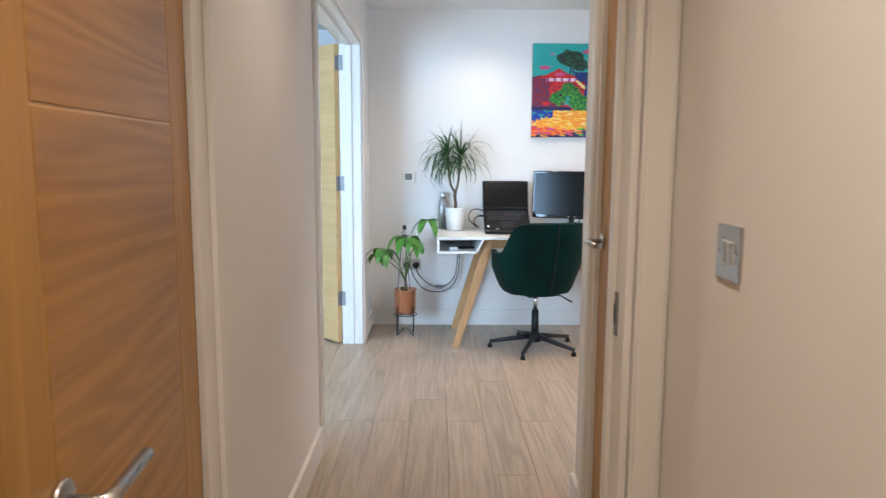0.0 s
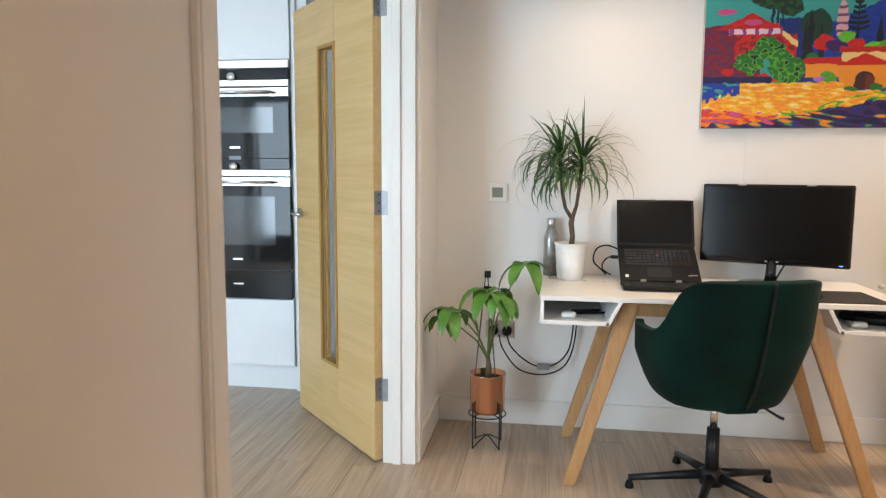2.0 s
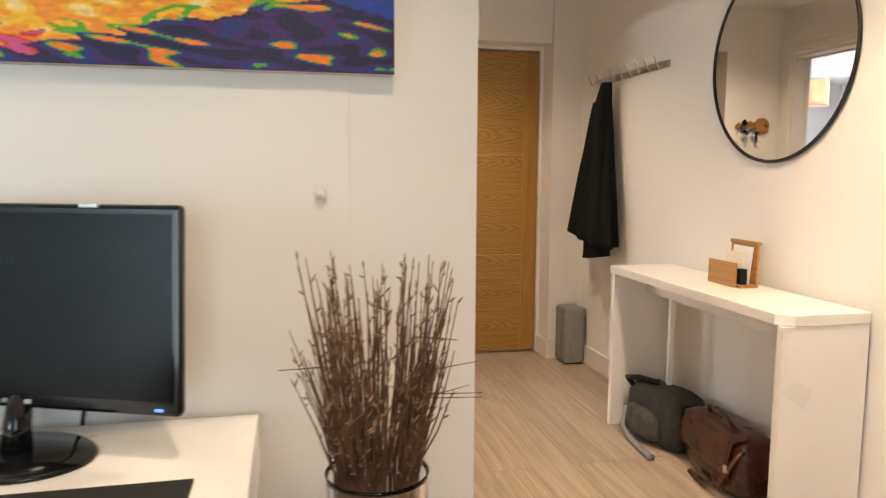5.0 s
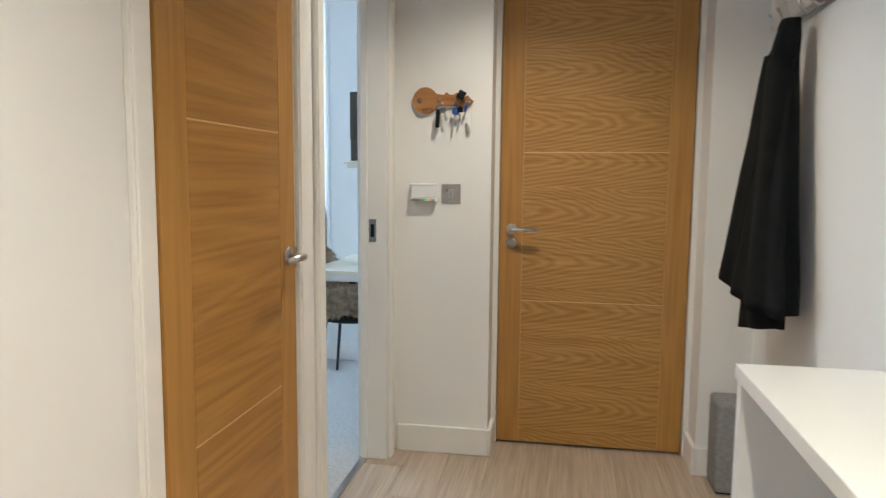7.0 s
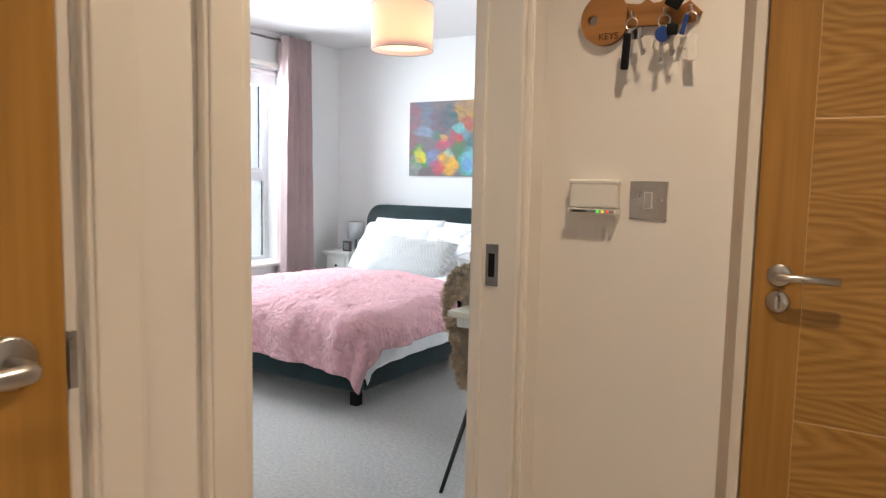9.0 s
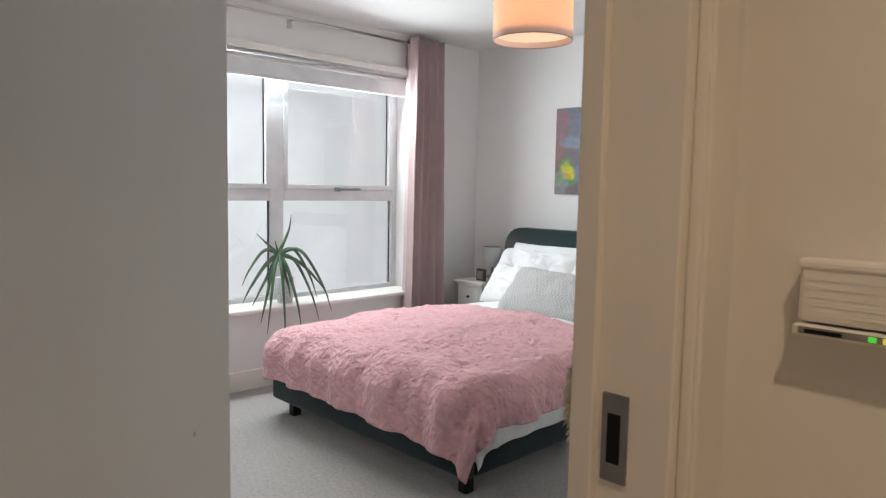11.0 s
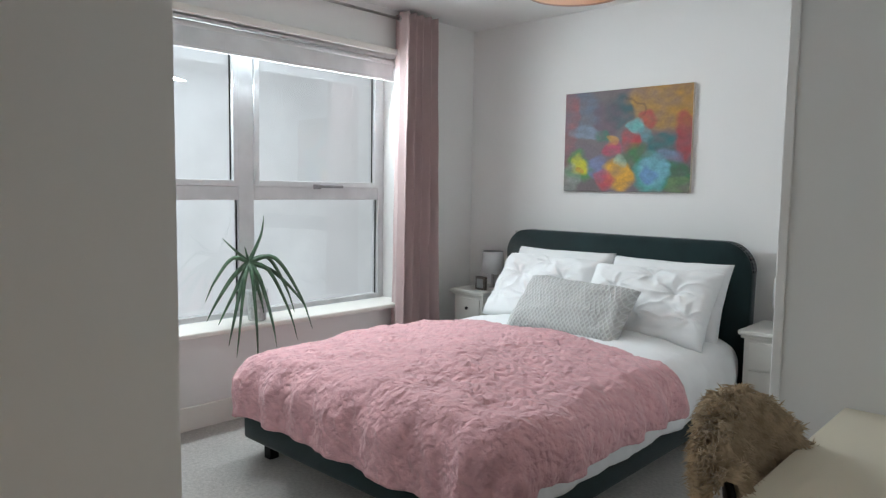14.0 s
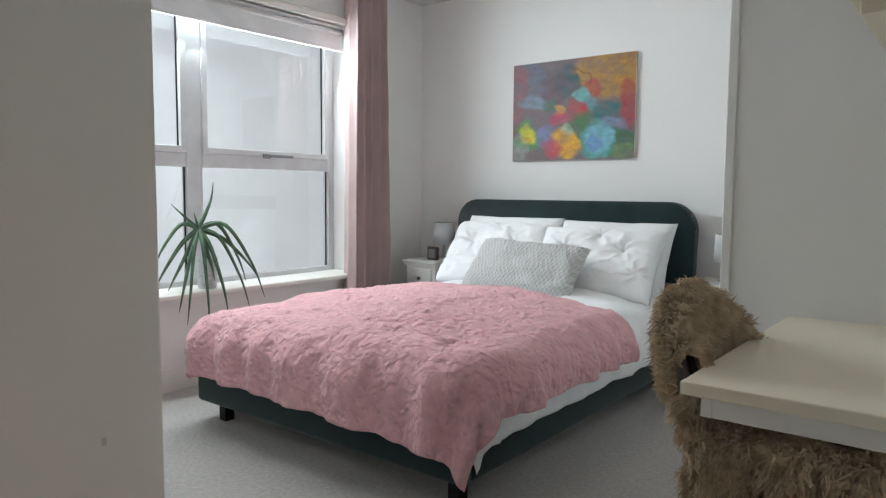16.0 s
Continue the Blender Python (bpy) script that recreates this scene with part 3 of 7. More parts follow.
def glazed_door(m, w=0.80, h=2.06):
    """Pale oak leaf with one narrow upright light; local x from the hinge."""
    d = empty("kitchen_door", m, "pale oak kitchen door with a narrow glazed strip, standing open", "door")
    g0, g1, z0, z1, t = 0.38, 0.55, 0.335, 1.83, 0.04
    part("stile", bx(0, g0, -t / 2, t / 2, 0, h, 0.002), OAKP, d)
    part("stile", bx(g1, w, -t / 2, t / 2, 0, h, 0.002), OAKP, d)
    part("rail", bx(g0, g1, -t / 2, t / 2, 0, z0, 0.0), OAKP, d)
    part("rail", bx(g0, g1, -t / 2, t / 2, z1, h, 0.0), OAKP, d)
    for y0, y1 in ((-t / 2 - 0.006, -t / 2 + 0.008), (t / 2 - 0.008, t / 2 + 0.006)):
        part("bead", bx(g0 - 0.012, g0 + 0.006, y0, y1, z0 - 0.012, z1 + 0.012, 0.002), OAKV, d)
        part("bead", bx(g1 - 0.006, g1 + 0.012, y0, y1, z0 - 0.012, z1 + 0.012, 0.002), OAKV, d)
        part("bead", bx(g0 + 0.006, g1 - 0.006, y0, y1, z0 - 0.012, z0 + 0.006, 0.002), OAKV, d)
        part("bead", bx(g0 + 0.006, g1 - 0.006, y0, y1, z1 - 0.006, z1 + 0.012, 0.002), OAKV, d)
    pane = part("pane", bx(g0 + 0.004, g1 - 0.004, -0.003, 0.003, z0 + 0.004, z1 - 0.004), GLASS, d, "clear glass strip")
    pane.visible_shadow = False
    lever_handle(d, w - 0.055, 1.04, -t / 2, -1, -1)
    lever_handle(d, w - 0.055, 1.04, t / 2, 1, -1)
    for hz in (0.318, 1.125, 1.935):
        hg = part("hinge", rod([(-0.006, -0.02, hz - 0.052), (-0.006, -0.02, hz + 0.052)], 0.007, 12), HINGE, d, "steel butt hinge")
        part("hinge_leaf", bx(-0.003, -0.001, -0.018, 0.016, hz - 0.05, hz + 0.05), HINGE, hg)
        for q in (-0.035, 0.0, 0.035):
            part("screw", bx(-0.0036, -0.003, -0.004 - 0.003, -0.004 + 0.003, hz + q - 0.003, hz + q + 0.003), BLACKM, hg)
        part("jamb_leaf", moved(bx(-0.163, -0.14, 5.4115, 5.4138, hz - 0.04, hz + 0.06), m.inverted()), HINGE, hg)
    return d


ka = math.degrees(math.atan2(6.075 - 5.43, -0.753 + 0.176))
glazed_door(pose(-0.182, 5.418, 0.01, 0, 0, ka), math.hypot(6.075 - 5.43, 0.753 - 0.176))

# ---- study corner: desk and what stands on it ----
def screen_desk():
    d = empty("desk", pose(1.208, 5.66, 0), "white lacquered desk with open trays and splayed oak legs", "desk")
    hw, y0, y1, zt, zb = 0.705, -0.30, 0.30, 0.773, 0.656
    part("desktop", bx(-hw, hw, y0, y1, zt - 0.02, zt, 0.002), WHITE, d)
    for s in (-1, 1):
        # open tray with a slanting inner end
        part("tray_floor", bx(*sorted((s * hw, s * (hw - 0.275))), y0, y1, zb, zb + 0.016, 0.001), WHITE, d)
        part("tray_side", bx(*sorted((s * hw, s * (hw - 0.016))), y0, y1, zb + 0.016, zt - 0.02, 0.001), WHITE, d)
        bm = bmesh.new()
        a, b = s * (hw - 0.275), s * (hw - 0.325)
        o = s * 0.016
        vs = [bm.verts.new(v) for v in ((a, y0, zb), (a + o, y0, zb), (b + o, y0, zt - 0.02), (b, y0, zt - 0.02), (a, y1, zb), (a + o, y1, zb), (b + o, y1, zt - 0.02), (b, y1, zt - 0.02))]
        for f in ((0, 1, 2, 3), (7, 6, 5, 4), (0, 4, 5, 1), (1, 5, 6, 2), (2, 6, 7, 3), (3, 7, 4, 0)):
            bm.faces.new([vs[i] for i in f])
        part("tray_end", bm, WHITE, d)
        part("tray_back", bx(*sorted((s * (hw - 0.016), s * (hw - 0.3))), y1 - 0.012, y1, zb + 0.016, zt - 0.02), WHITE, d)
        for f, yb, yt in ((-1, -0.325, -0.22), (1, 0.20, 0.215)):
            top = Vector((s * 0.335, yt, zt - 0.021))
            foot = Vector((s * 0.575, yb, 0.0))
            bm = bmesh.new()
            vs = []
            for p, ww in ((foot, 0.024), (top, 0.036)):
                vs.append([bm.verts.new(p + Vector((dx * ww, dy * 0.018, 0))) for dx, dy in ((-1, -1), (1, -1), (1, 1), (-1, 1))])
            bm.faces.new(vs[0][::-1])
            bm.faces.new(vs[1])
            for k in range(4):
                bm.faces.new((vs[0][k], vs[0][(k + 1) % 4], vs[1][(k + 1) % 4], vs[1][k]))
            bmesh.ops.bevel(bm, geom=list(bm.edges), offset=0.005, segments=2, affect="EDGES")
            part("leg", bm, LEGOAK, d, "splayed oak leg")
    part("apron", bx(-0.37, 0.37, -0.235, -0.21, zt - 0.085, zt - 0.021, 0.003), LEGOAK, d, "oak front rail")
    part("apron", bx(-0.37, 0.37, 0.20, 0.225, zt - 0.085, zt - 0.021, 0.003), LEGOAK, d, "oak back rail")
    return d


screen_desk()
DT = 0.773


def laptop():
    d = empty("laptop", pose(1.022, 5.782, DT), "black laptop open on a tilted stand, screen dark", "laptop")
    base = pose(0, 0.0, 0.083, 34)
    part("stand", bx(-0.12, 0.12, -0.10, 0.12, 0, 0.006, 0.002), BLACKP, d)
    part("prop", moved(bx(-0.11, 0.11, -0.003, 0.003, 0, 0.112, 0.001), pose(0, 0.085, 0.004, 8)), BLACKP, d)
    body = part("body", moved(bx(-0.172, 0.172, -0.117, 0.117, -0.009, 0.009, 0.004), base), BLACKP, d)
    bm = bmesh.new()
    for r in range(6):
        n = 15 if r < 5 else 9
        for c in range(n):
            wk = 0.29 / n
            x0 = -0.145 + c * wk
            y0 = 0.09 - r * 0.0185
            box(bm, x0 + 0.001, x0 + wk - 0.001, y0 - 0.0165, y0, 0.009, 0.0115, 0.0006, seg=1)
    part("keys", moved(bm, base), GLOSSBLK, body)
    part("touchpad", moved(bx(-0.05, 0.05, -0.095, -0.03, 0.009, 0.0098), base), BLACKM, body)
    part("pointing_stick", moved(bx(-0.004, 0.004, 0.043, 0.051, 0.0115, 0.0145, 0.001), base), mat("red_rubber", (0.5, 0.02, 0.02)), body)
    part("badge", moved(bx(0.11, 0.15, -0.098, -0.09, 0.009, 0.0096), base @ pose(0, 0, 0, 0, 0, 6)), STEEL, body)
    part("sticker", moved(bx(-0.15, -0.135, -0.1, -0.082, 0.009, 0.0096), base), WHITE, body)
    hinge = base @ pose(0, 0.115, 0.008)
    hp = hinge.translation
    lid = pose(hp.x, hp.y, hp.z, -20)
    sc = part("lid", moved(bx(-0.174, 0.174, -0.005, 0.005, 0, 0.225, 0.004), lid), BLACKP, d)
    part("screen", moved(bx(-0.163, 0.163, -0.0066, -0.005, 0.016, 0.214), lid), SCREEN, sc)
    for x in (-0.075, 0.075):
        part("stand_lip", moved(bx(x - 0.012, x + 0.012, -0.124, -0.112, -0.012, 0.012, 0.003), base), STEEL, d)
    return d


laptop()


def monitor():
    d = empty("monitor", pose(1.512, 5.812, DT, 0, 0, -21.4), "black desktop monitor on a round gloss stand, switched off", "monitor")
    part("foot", moved(lathe([(0.0, 0), (0.135, 0.0), (0.138, 0.004), (0.13, 0.01), (0.05, 0.016), (0.0, 0.018)], 40, close=False), Matrix.Diagonal((1, 0.78, 1, 1))), GLOSSBLK, d, "round gloss black foot", True)
    part("neck", rod([(0, 0.0, 0.012), (0, 0.005, 0.06), (0, 0.018, 0.11)], [0.026, 0.022, 0.02], 16), GLOSSBLK, d, "", True)
    tilt = pose(0, 0.02, 0.092, -4)
    part("back_shell", moved(bx(-0.25, 0.25, 0.008, 0.04, 0.02, 0.31, 0.02), tilt), BLACKP, d)
    case = part("bezel", moved(bx(-0.305, 0.305, -0.014, 0.012, -0.004, 0.353, 0.008), tilt), GLOSSBLK, d)
    part("screen", moved(bx(-0.291, 0.291, -0.0152, -0.014, 0.022, 0.337), tilt), SCREEN, case)
    part("logo_bar", moved(bx(-0.028, 0.028, -0.0155, -0.014, 0.006, 0.013), tilt), STEEL, case)
    part("power_light", moved(bx(0.262, 0.276, -0.0155, -0.014, 0.006, 0.010), tilt), glow_mat("blue_led", (0.1, 0.25, 1.0), 2.0, (0.05, 0.1, 0.4)), case)
    for x in (-0.14, 0.14):
        part("clip", moved(bx(x - 0.018, x + 0.018, -0.016, -0.004, 0.346, 0.354, 0.002), tilt), STEEL, case)
    return d


monitor()


def keyboard():
    d = empty("keyboard", pose(1.07, 5.592, DT), "black full-size keyboard with low keys", "keyboard")
    case = part("case", bx(-0.225, 0.225, -0.07, 0.07, 0.004, 0.018, 0.005), BLACKP, d)
    for x in (-0.2, 0.2):
        part("rubber_foot", bx(x - 0.012, x + 0.012, 0.04, 0.06, 0, 0.005), BLACKM, case)
    for r in range(6):
        bm = bmesh.new()
        for c in range(21):
            if c in (15, 18) and r > 0:
                continue
            x0 = -0.216 + c * 0.0206
            box(bm, x0 + 0.001, x0 + 0.0195, 0.06 - r * 0.021 - 0.018, 0.06 - r * 0.021, 0.018, 0.0225, 0.0012, seg=1)
        kr = part("key_row", bm, BLACKM, d)
        kr["kind"] = "stuff"
    return d


keyboard()
tagged(obj("mouse_mat", bx(1.425, 1.825, 5.383, 5.66, DT, DT + 0.004, 0.0015), mat("black_cloth_mat", (0.012, 0.012, 0.013), 0.8, bump=0.3, bscale=500)), "black cloth mouse mat lying on the desk", "mouse mat")


def mouse():
    d = empty("mouse", pose(1.585, 5.50, DT + 0.004, 0, 0, -40), "black computer mouse on the cloth mat", "mouse")
    bm = bmesh.new()
    bmesh.ops.create_uvsphere(bm, u_segments=24, v_segments=14, radius=1)
    for v in bm.verts:
        v.co = Vector((v.co.x * 0.031 * (1 - 0.12 * v.co.y), v.co.y * 0.056, max(0, v.co.z) * 0.034 * (1 - 0.18 * v.co.y)))
    part("shell", bm, BLACKP, d, "", True)
    part("wheel", moved(rod([(-0.004, 0, 0), (0.004, 0, 0)], 0.009, 16), pose(0, 0.026, 0.027)), mat("red_wheel", (0.45, 0.03, 0.03)), d)
    return d


mouse()


def earbud_case(x, y, z, name, label):
    bm = bmesh.new()
    box(bm, -0.03, 0.03, -0.011, 0.011, 0, 0.045, 0.0105, seg=4)
    return tagged(obj(name, moved(bm, pose(x, y, z + 0.0115, 90) @ Matrix.Translation((0, 0, 0))), WHITE, None, True), label, "earbud case")


earbud_case(0.62, 5.46, 0.672, "earbud_case", "small white earbud case lying in the desk tray")
earbud_case(1.73, 5.46, 0.672, "earbud_case", "small white earbud case lying in the desk tray")
for px, py, l in ((0.68, 5.52, 0.14), (0.72, 5.50, 0.15), (0.70, 5.56, 0.13)):
    tagged(obj("pen", rod([(px - l / 2, py, 0.677), (px + l / 2 - 0.012, py + 0.03, 0.677), (px + l / 2, py + 0.0325, 0.677)], [0.005, 0.005, 0.0015], 10), BLACKP, None, True), "black pen lying in the desk tray", "pen", "pens in the tray")
for px, py, a in ((1.83, 5.50, 20), (1.80, 5.56, 34)):
    tagged(obj("glasses_case", bx(-0.075, 0.075, -0.03, 0.03, 0, 0.035, 0.012, pose(px - 0.01, py, 0.6725, 0, 0, -a), 3), BLACKP, None, True), "black spectacle case lying in the desk tray", "case", "cases in the tray")


def wire(name, pts, r, label, material=None, parent=None):
    """A cable smoothed through points."""
    p = [Vector(q) for q in pts]
    out = []
    for i in range(len(p) - 1):
        a, b, c, e = p[max(i - 1, 0)], p[i], p[i + 1], p[min(i + 2, len(p) - 1)]
        for k in range(8):
            t = k / 8
            out.append(0.5 * ((2 * b) + (c - a) * t + (2 * a - 5 * b + 4 * c - e) * t * t + (3 * b - a - 3 * c + e) * t ** 3))
    out.append(p[-1])
    ob = obj(name, rod(out, r, 8), material or BLACKP, parent, True)
    return tagged(ob, label, "cable") if parent is None else ob


wire("laptop_cable", [(0.850, 5.855, 0.915), (0.80, 5.86, 0.93), (0.755, 5.87, 0.91), (0.745, 5.90, 0.85), (0.79, 5.945, 0.80), (0.81, 5.955, 0.779)], 0.0035, "black cable running from the laptop behind the desk")
wire("charger_cable", [(0.850, 5.815, 0.881), (0.81, 5.82, 0.88), (0.785, 5.85, 0.85), (0.79, 5.91, 0.81), (0.83, 5.95, 0.779)], 0.0035, "black charger cable plugged into the laptop")
tagged(obj("cable_plug", bx(0.815, 0.849, 5.806, 5.824, 0.874, 0.889, 0.003), BLACKP), "black plug in the laptop's side", "plug")
wire("monitor_cable", [(1.585, 5.88, 0.95), (1.605, 5.90, 0.88), (1.585, 5.94, 0.80), (1.58, 5.95, 0.779)], 0.004, "black monitor cable hanging behind its stand")


def arc_leaf(bm, base, heading, length, lift, droop, width, fold=0.25, n=9, taper=0.3, twist=0.0):
    """A strap leaf that rises and bends over; heading in radians."""
    h = Vector((math.cos(heading), math.sin(heading), 0))
    side = Vector((-h.y, h.x, 0))
    p = Vector(base)
    ang = lift
    prev = None
    step = length / n
    for k in range(n + 1):
        u = k / n
        w = width * (min(1, 0.45 + u / taper * 0.55) if u < taper else max(0.02, 1 - ((u - taper) / (1 - taper)) ** 1.6))
        d = h * math.cos(ang) + Vector((0, 0, 1)) * math.sin(ang)
        nrm = d.cross(side)
        s = (side * math.cos(twist * u) + nrm * math.sin(twist * u))
        row = [bm.verts.new(p + s * w - nrm * w * fold * -1), bm.verts.new(p), bm.verts.new(p - s * w + nrm * w * fold)]
        if prev:
            bm.faces.new((prev[0], prev[1], row[1], row[0]))
            bm.faces.new((prev[1], prev[2], row[2], row[1]))
        prev = row
        p = p + d * step
        ang -= droop * (0.5 + u) / n
    return bm


def dracaena():
    rng = random.Random(5)
    d = empty("dracaena", pose(0.635, 5.82, DT), "tall spiky houseplant in a white ceramic pot", "potted plant")
    part("pot", lathe([(0.0, 0.0), (0.056, 0.0), (0.060, 0.004), (0.066, 0.06), (0.0665, 0.065), (0.065, 0.07), (0.070, 0.115), (0.0705, 0.12), (0.069, 0.125), (0.073, 0.158), (0.076, 0.163), (0.076, 0.17), (0.069, 0.17), (0.067, 0.15), (0.0, 0.148)], 40, close=False), WHITE, d, "white ribbed ceramic pot", True)
    part("soil", moved(lathe([(0.0, 0.0), (0.066, 0.0), (0.066, 0.003), (0.0, 0.006)], 24, close=False), pose(0, 0, 0.15)), SOIL, d)
    part("trunk", rod([(0.0, 0, 0.14), (0.006, 0, 0.2), (-0.002, 0, 0.26), (0.004, 0, 0.292)], [0.014, 0.012, 0.013, 0.012], 10), BARK, d, "", True)
    part("stem", rod([(0.002, 0, 0.28), (-0.03, 0, 0.33), (-0.045, -0.01, 0.40), (-0.055, -0.015, 0.54)], [0.010, 0.008, 0.008, 0.007], 8), BARK, d, "", True)
    part("stem", rod([(0.002, 0, 0.28), (0.02, -0.005, 0.34), (0.03, -0.005, 0.42), (0.042, -0.015, 0.54)], [0.010, 0.008, 0.008, 0.007], 8), BARK, d, "", True)
    for cx, cy, cz in ((-0.055, -0.015, 0.45), (0.042, -0.015, 0.44)):
        bm = bmesh.new()
        for k in range(64):
            u = k / 64
            heading = k * 2.399 + rng.uniform(-0.3, 0.3)
            if math.sin(heading) > 0.45:
                heading += 1.2
            arc_leaf(bm, (cx + rng.uniform(-0.006, 0.006), cy, cz + u * 0.13), heading, rng.uniform(0.23, 0.36), rng.uniform(0.2, 0.75) + 0.45 * u, rng.uniform(2.6, 4.2) - 1.3 * u * u * u,
                     rng.uniform(0.007, 0.0105), 0.2, 9, 0.25)
        for k in range(9):
            arc_leaf(bm, (cx, cy, cz + 0.10), rng.uniform(2.6, 6.8), rng.uniform(0.24, 0.30), rng.uniform(0.9, 1.45), rng.uniform(0.15, 0.7), 0.005, 0.2, 9, 0.25)
        part("crown", bm, LEAFD, d, "long narrow drooping green leaves")
    return d


dracaena()


def bottle():
    d = empty("water_bottle", pose(0.545, 5.935, DT), "grey steel water bottle beside the plant pot", "bottle")
    part("body", lathe([(0.0, 0), (0.033, 0.0), (0.036, 0.004), (0.036, 0.16), (0.033, 0.19), (0.022, 0.222), (0.018, 0.235), (0.0, 0.236)], 32, close=False), mat("grey_steel_flask", (0.36, 0.36, 0.35), 0.35, 0.6, vary=0.2, scale=30), d, "", True)
    part("cap", lathe([(0.0, 0.234), (0.02, 0.234), (0.0205, 0.25), (0.0205, 0.27), (0.018, 0.275), (0.0, 0.276)], 28, close=False), STEEL, d, "steel screw cap", True)
    return d


bottle()


def leaflet(bm, base, direction, length, width, droop):
    d = Vector(direction).normalized()
    side = d.cross(Vector((0, 0, 1)))
    if side.length < 0.1:
        side = Vector((1, 0, 0))
    side.normalize()
    p = Vector(base)
    prev = None
    n = 7
    for k in range(n + 1):
        u = k / n
        w = width * (math.sin(math.pi * min(1, u ** 0.75)) ** 0.8 + 0.02)
        up = side.cross(d).normalized()
        row = [bm.verts.new(p + side * w + up * w * 0.25), bm.verts.new(p), bm.verts.new(p - side * w + up * w * 0.25)]
        if prev:
            bm.faces.new((prev[0], prev[1], row[1], row[0]))
            bm.faces.new((prev[1], prev[2], row[2], row[1]))
        prev = row
        p = p + d * (length / n)
        d = (d + Vector((0, 0, -droop / n * (0.6 + u)))).normalized()


def money_tree():
    rng = random.Random(11)
    d = empty("money_tree", pose(0.268, 5.685, 0), "small money tree in a copper pot on a black wire stand", "potted plant")
    part("pot", lathe([(0.0, 0.165), (0.068, 0.165), (0.076, 0.17), (0.08, 0.18), (0.082, 0.34), (0.084, 0.343), (0.084, 0.347), (0.078, 0.347), (0.077, 0.32), (0.0, 0.318)], 44, close=False), COPPER, d, "polished copper pot", True)
    part("soil", lathe([(0.0, 0.316), (0.077, 0.316), (0.077, 0.322), (0.0, 0.33)], 24, close=False), SOIL, d)
    for k in range(4):
        a = k * math.pi / 2 + math.pi / 4
        part("stand_leg", rod([(0.086 * math.cos(a), 0.086 * math.sin(a), 0.003), (0.086 * math.cos(a), 0.086 * math.sin(a), 0.22)], 0.0035, 8), BLACKM, d)
        part("stand_strut", rod([(0.086 * math.cos(a), 0.086 * math.sin(a), 0.155), (0, 0, 0.16)], 0.003, 6), BLACKM, d)
        part("stand_foot_bar", rod([(0.086 * math.cos(a), 0.086 * math.sin(a), 0.006), (0.02 * math.cos(a), 0.02 * math.sin(a), 0.045), (0, 0, 0.05)], 0.003, 6), BLACKM, d)
    ring = [(0.086 * math.cos(k * math.tau / 28), 0.086 * math.sin(k * math.tau / 28), 0.155) for k in range(29)]
    part("stand_ring", rod(ring, 0.003, 6), BLACKM, d)
    part("trunk", rod([(0.0, 0, 0.32), (0.004, 0, 0.37), (0.0, 0, 0.42)], [0.019, 0.014, 0.009], 10), BARK, d, "", True)
    stick = mat("grey_cane", (0.11, 0.12, 0.12), 0.6)
    part("cane", rod([(-0.06, 0.01, 0.32), (-0.015, 0.0, 0.80)], 0.0035, 6), stick, d, "thin grey support cane")
    part("cane", rod([(0.035, 0.01, 0.32), (-0.005, 0.0, 0.79)], 0.0035, 6), stick, d, "thin grey support cane")
    part("tie", bx(-0.024, 0.01, -0.012, 0.012, 0.735, 0.75, 0.003), BLACKP, d)
    part("tie", bx(-0.02, 0.008, -0.01, 0.01, 0.79, 0.82, 0.003), BLACKP, d)
    stemm = mat("green_stem", (0.12, 0.16, 0.05), 0.5)
    tops = [((-0.16, -0.07, 0.645), 0.165), ((0.015, -0.06, 0.735), 0.195), ((0.165, -0.03, 0.86), 0.175), ((-0.205, -0.02, 0.60), 0.13), ((0.055, -0.09, 0.71), 0.15)]
    for (x, y, z), ll in tops:
        if not ll:
            continue
        part("stem", rod([(0, 0, 0.41), (x * 0.25, y * 0.25, 0.41 + (z - 0.41) * 0.45), (x * 0.7, y * 0.7, 0.41 + (z - 0.41) * 0.85), (x, y, z)], [0.006, 0.004, 0.003, 0.0025], 7), stemm, d, "", True)
        n = 6
        for k in range(n):
            a = k * math.tau / n + rng.uniform(-0.25, 0.25)
            bm = bmesh.new()
            leaflet(bm, (x, y, z), (math.cos(a), math.sin(a) - 0.15, rng.uniform(-0.25, 0.35)), ll * rng.uniform(0.85, 1.2), ll * 0.175, rng.uniform(2.6, 4.2))
            part("leaf", bm, LEAF, d, "", True)
    return d


money_tree()


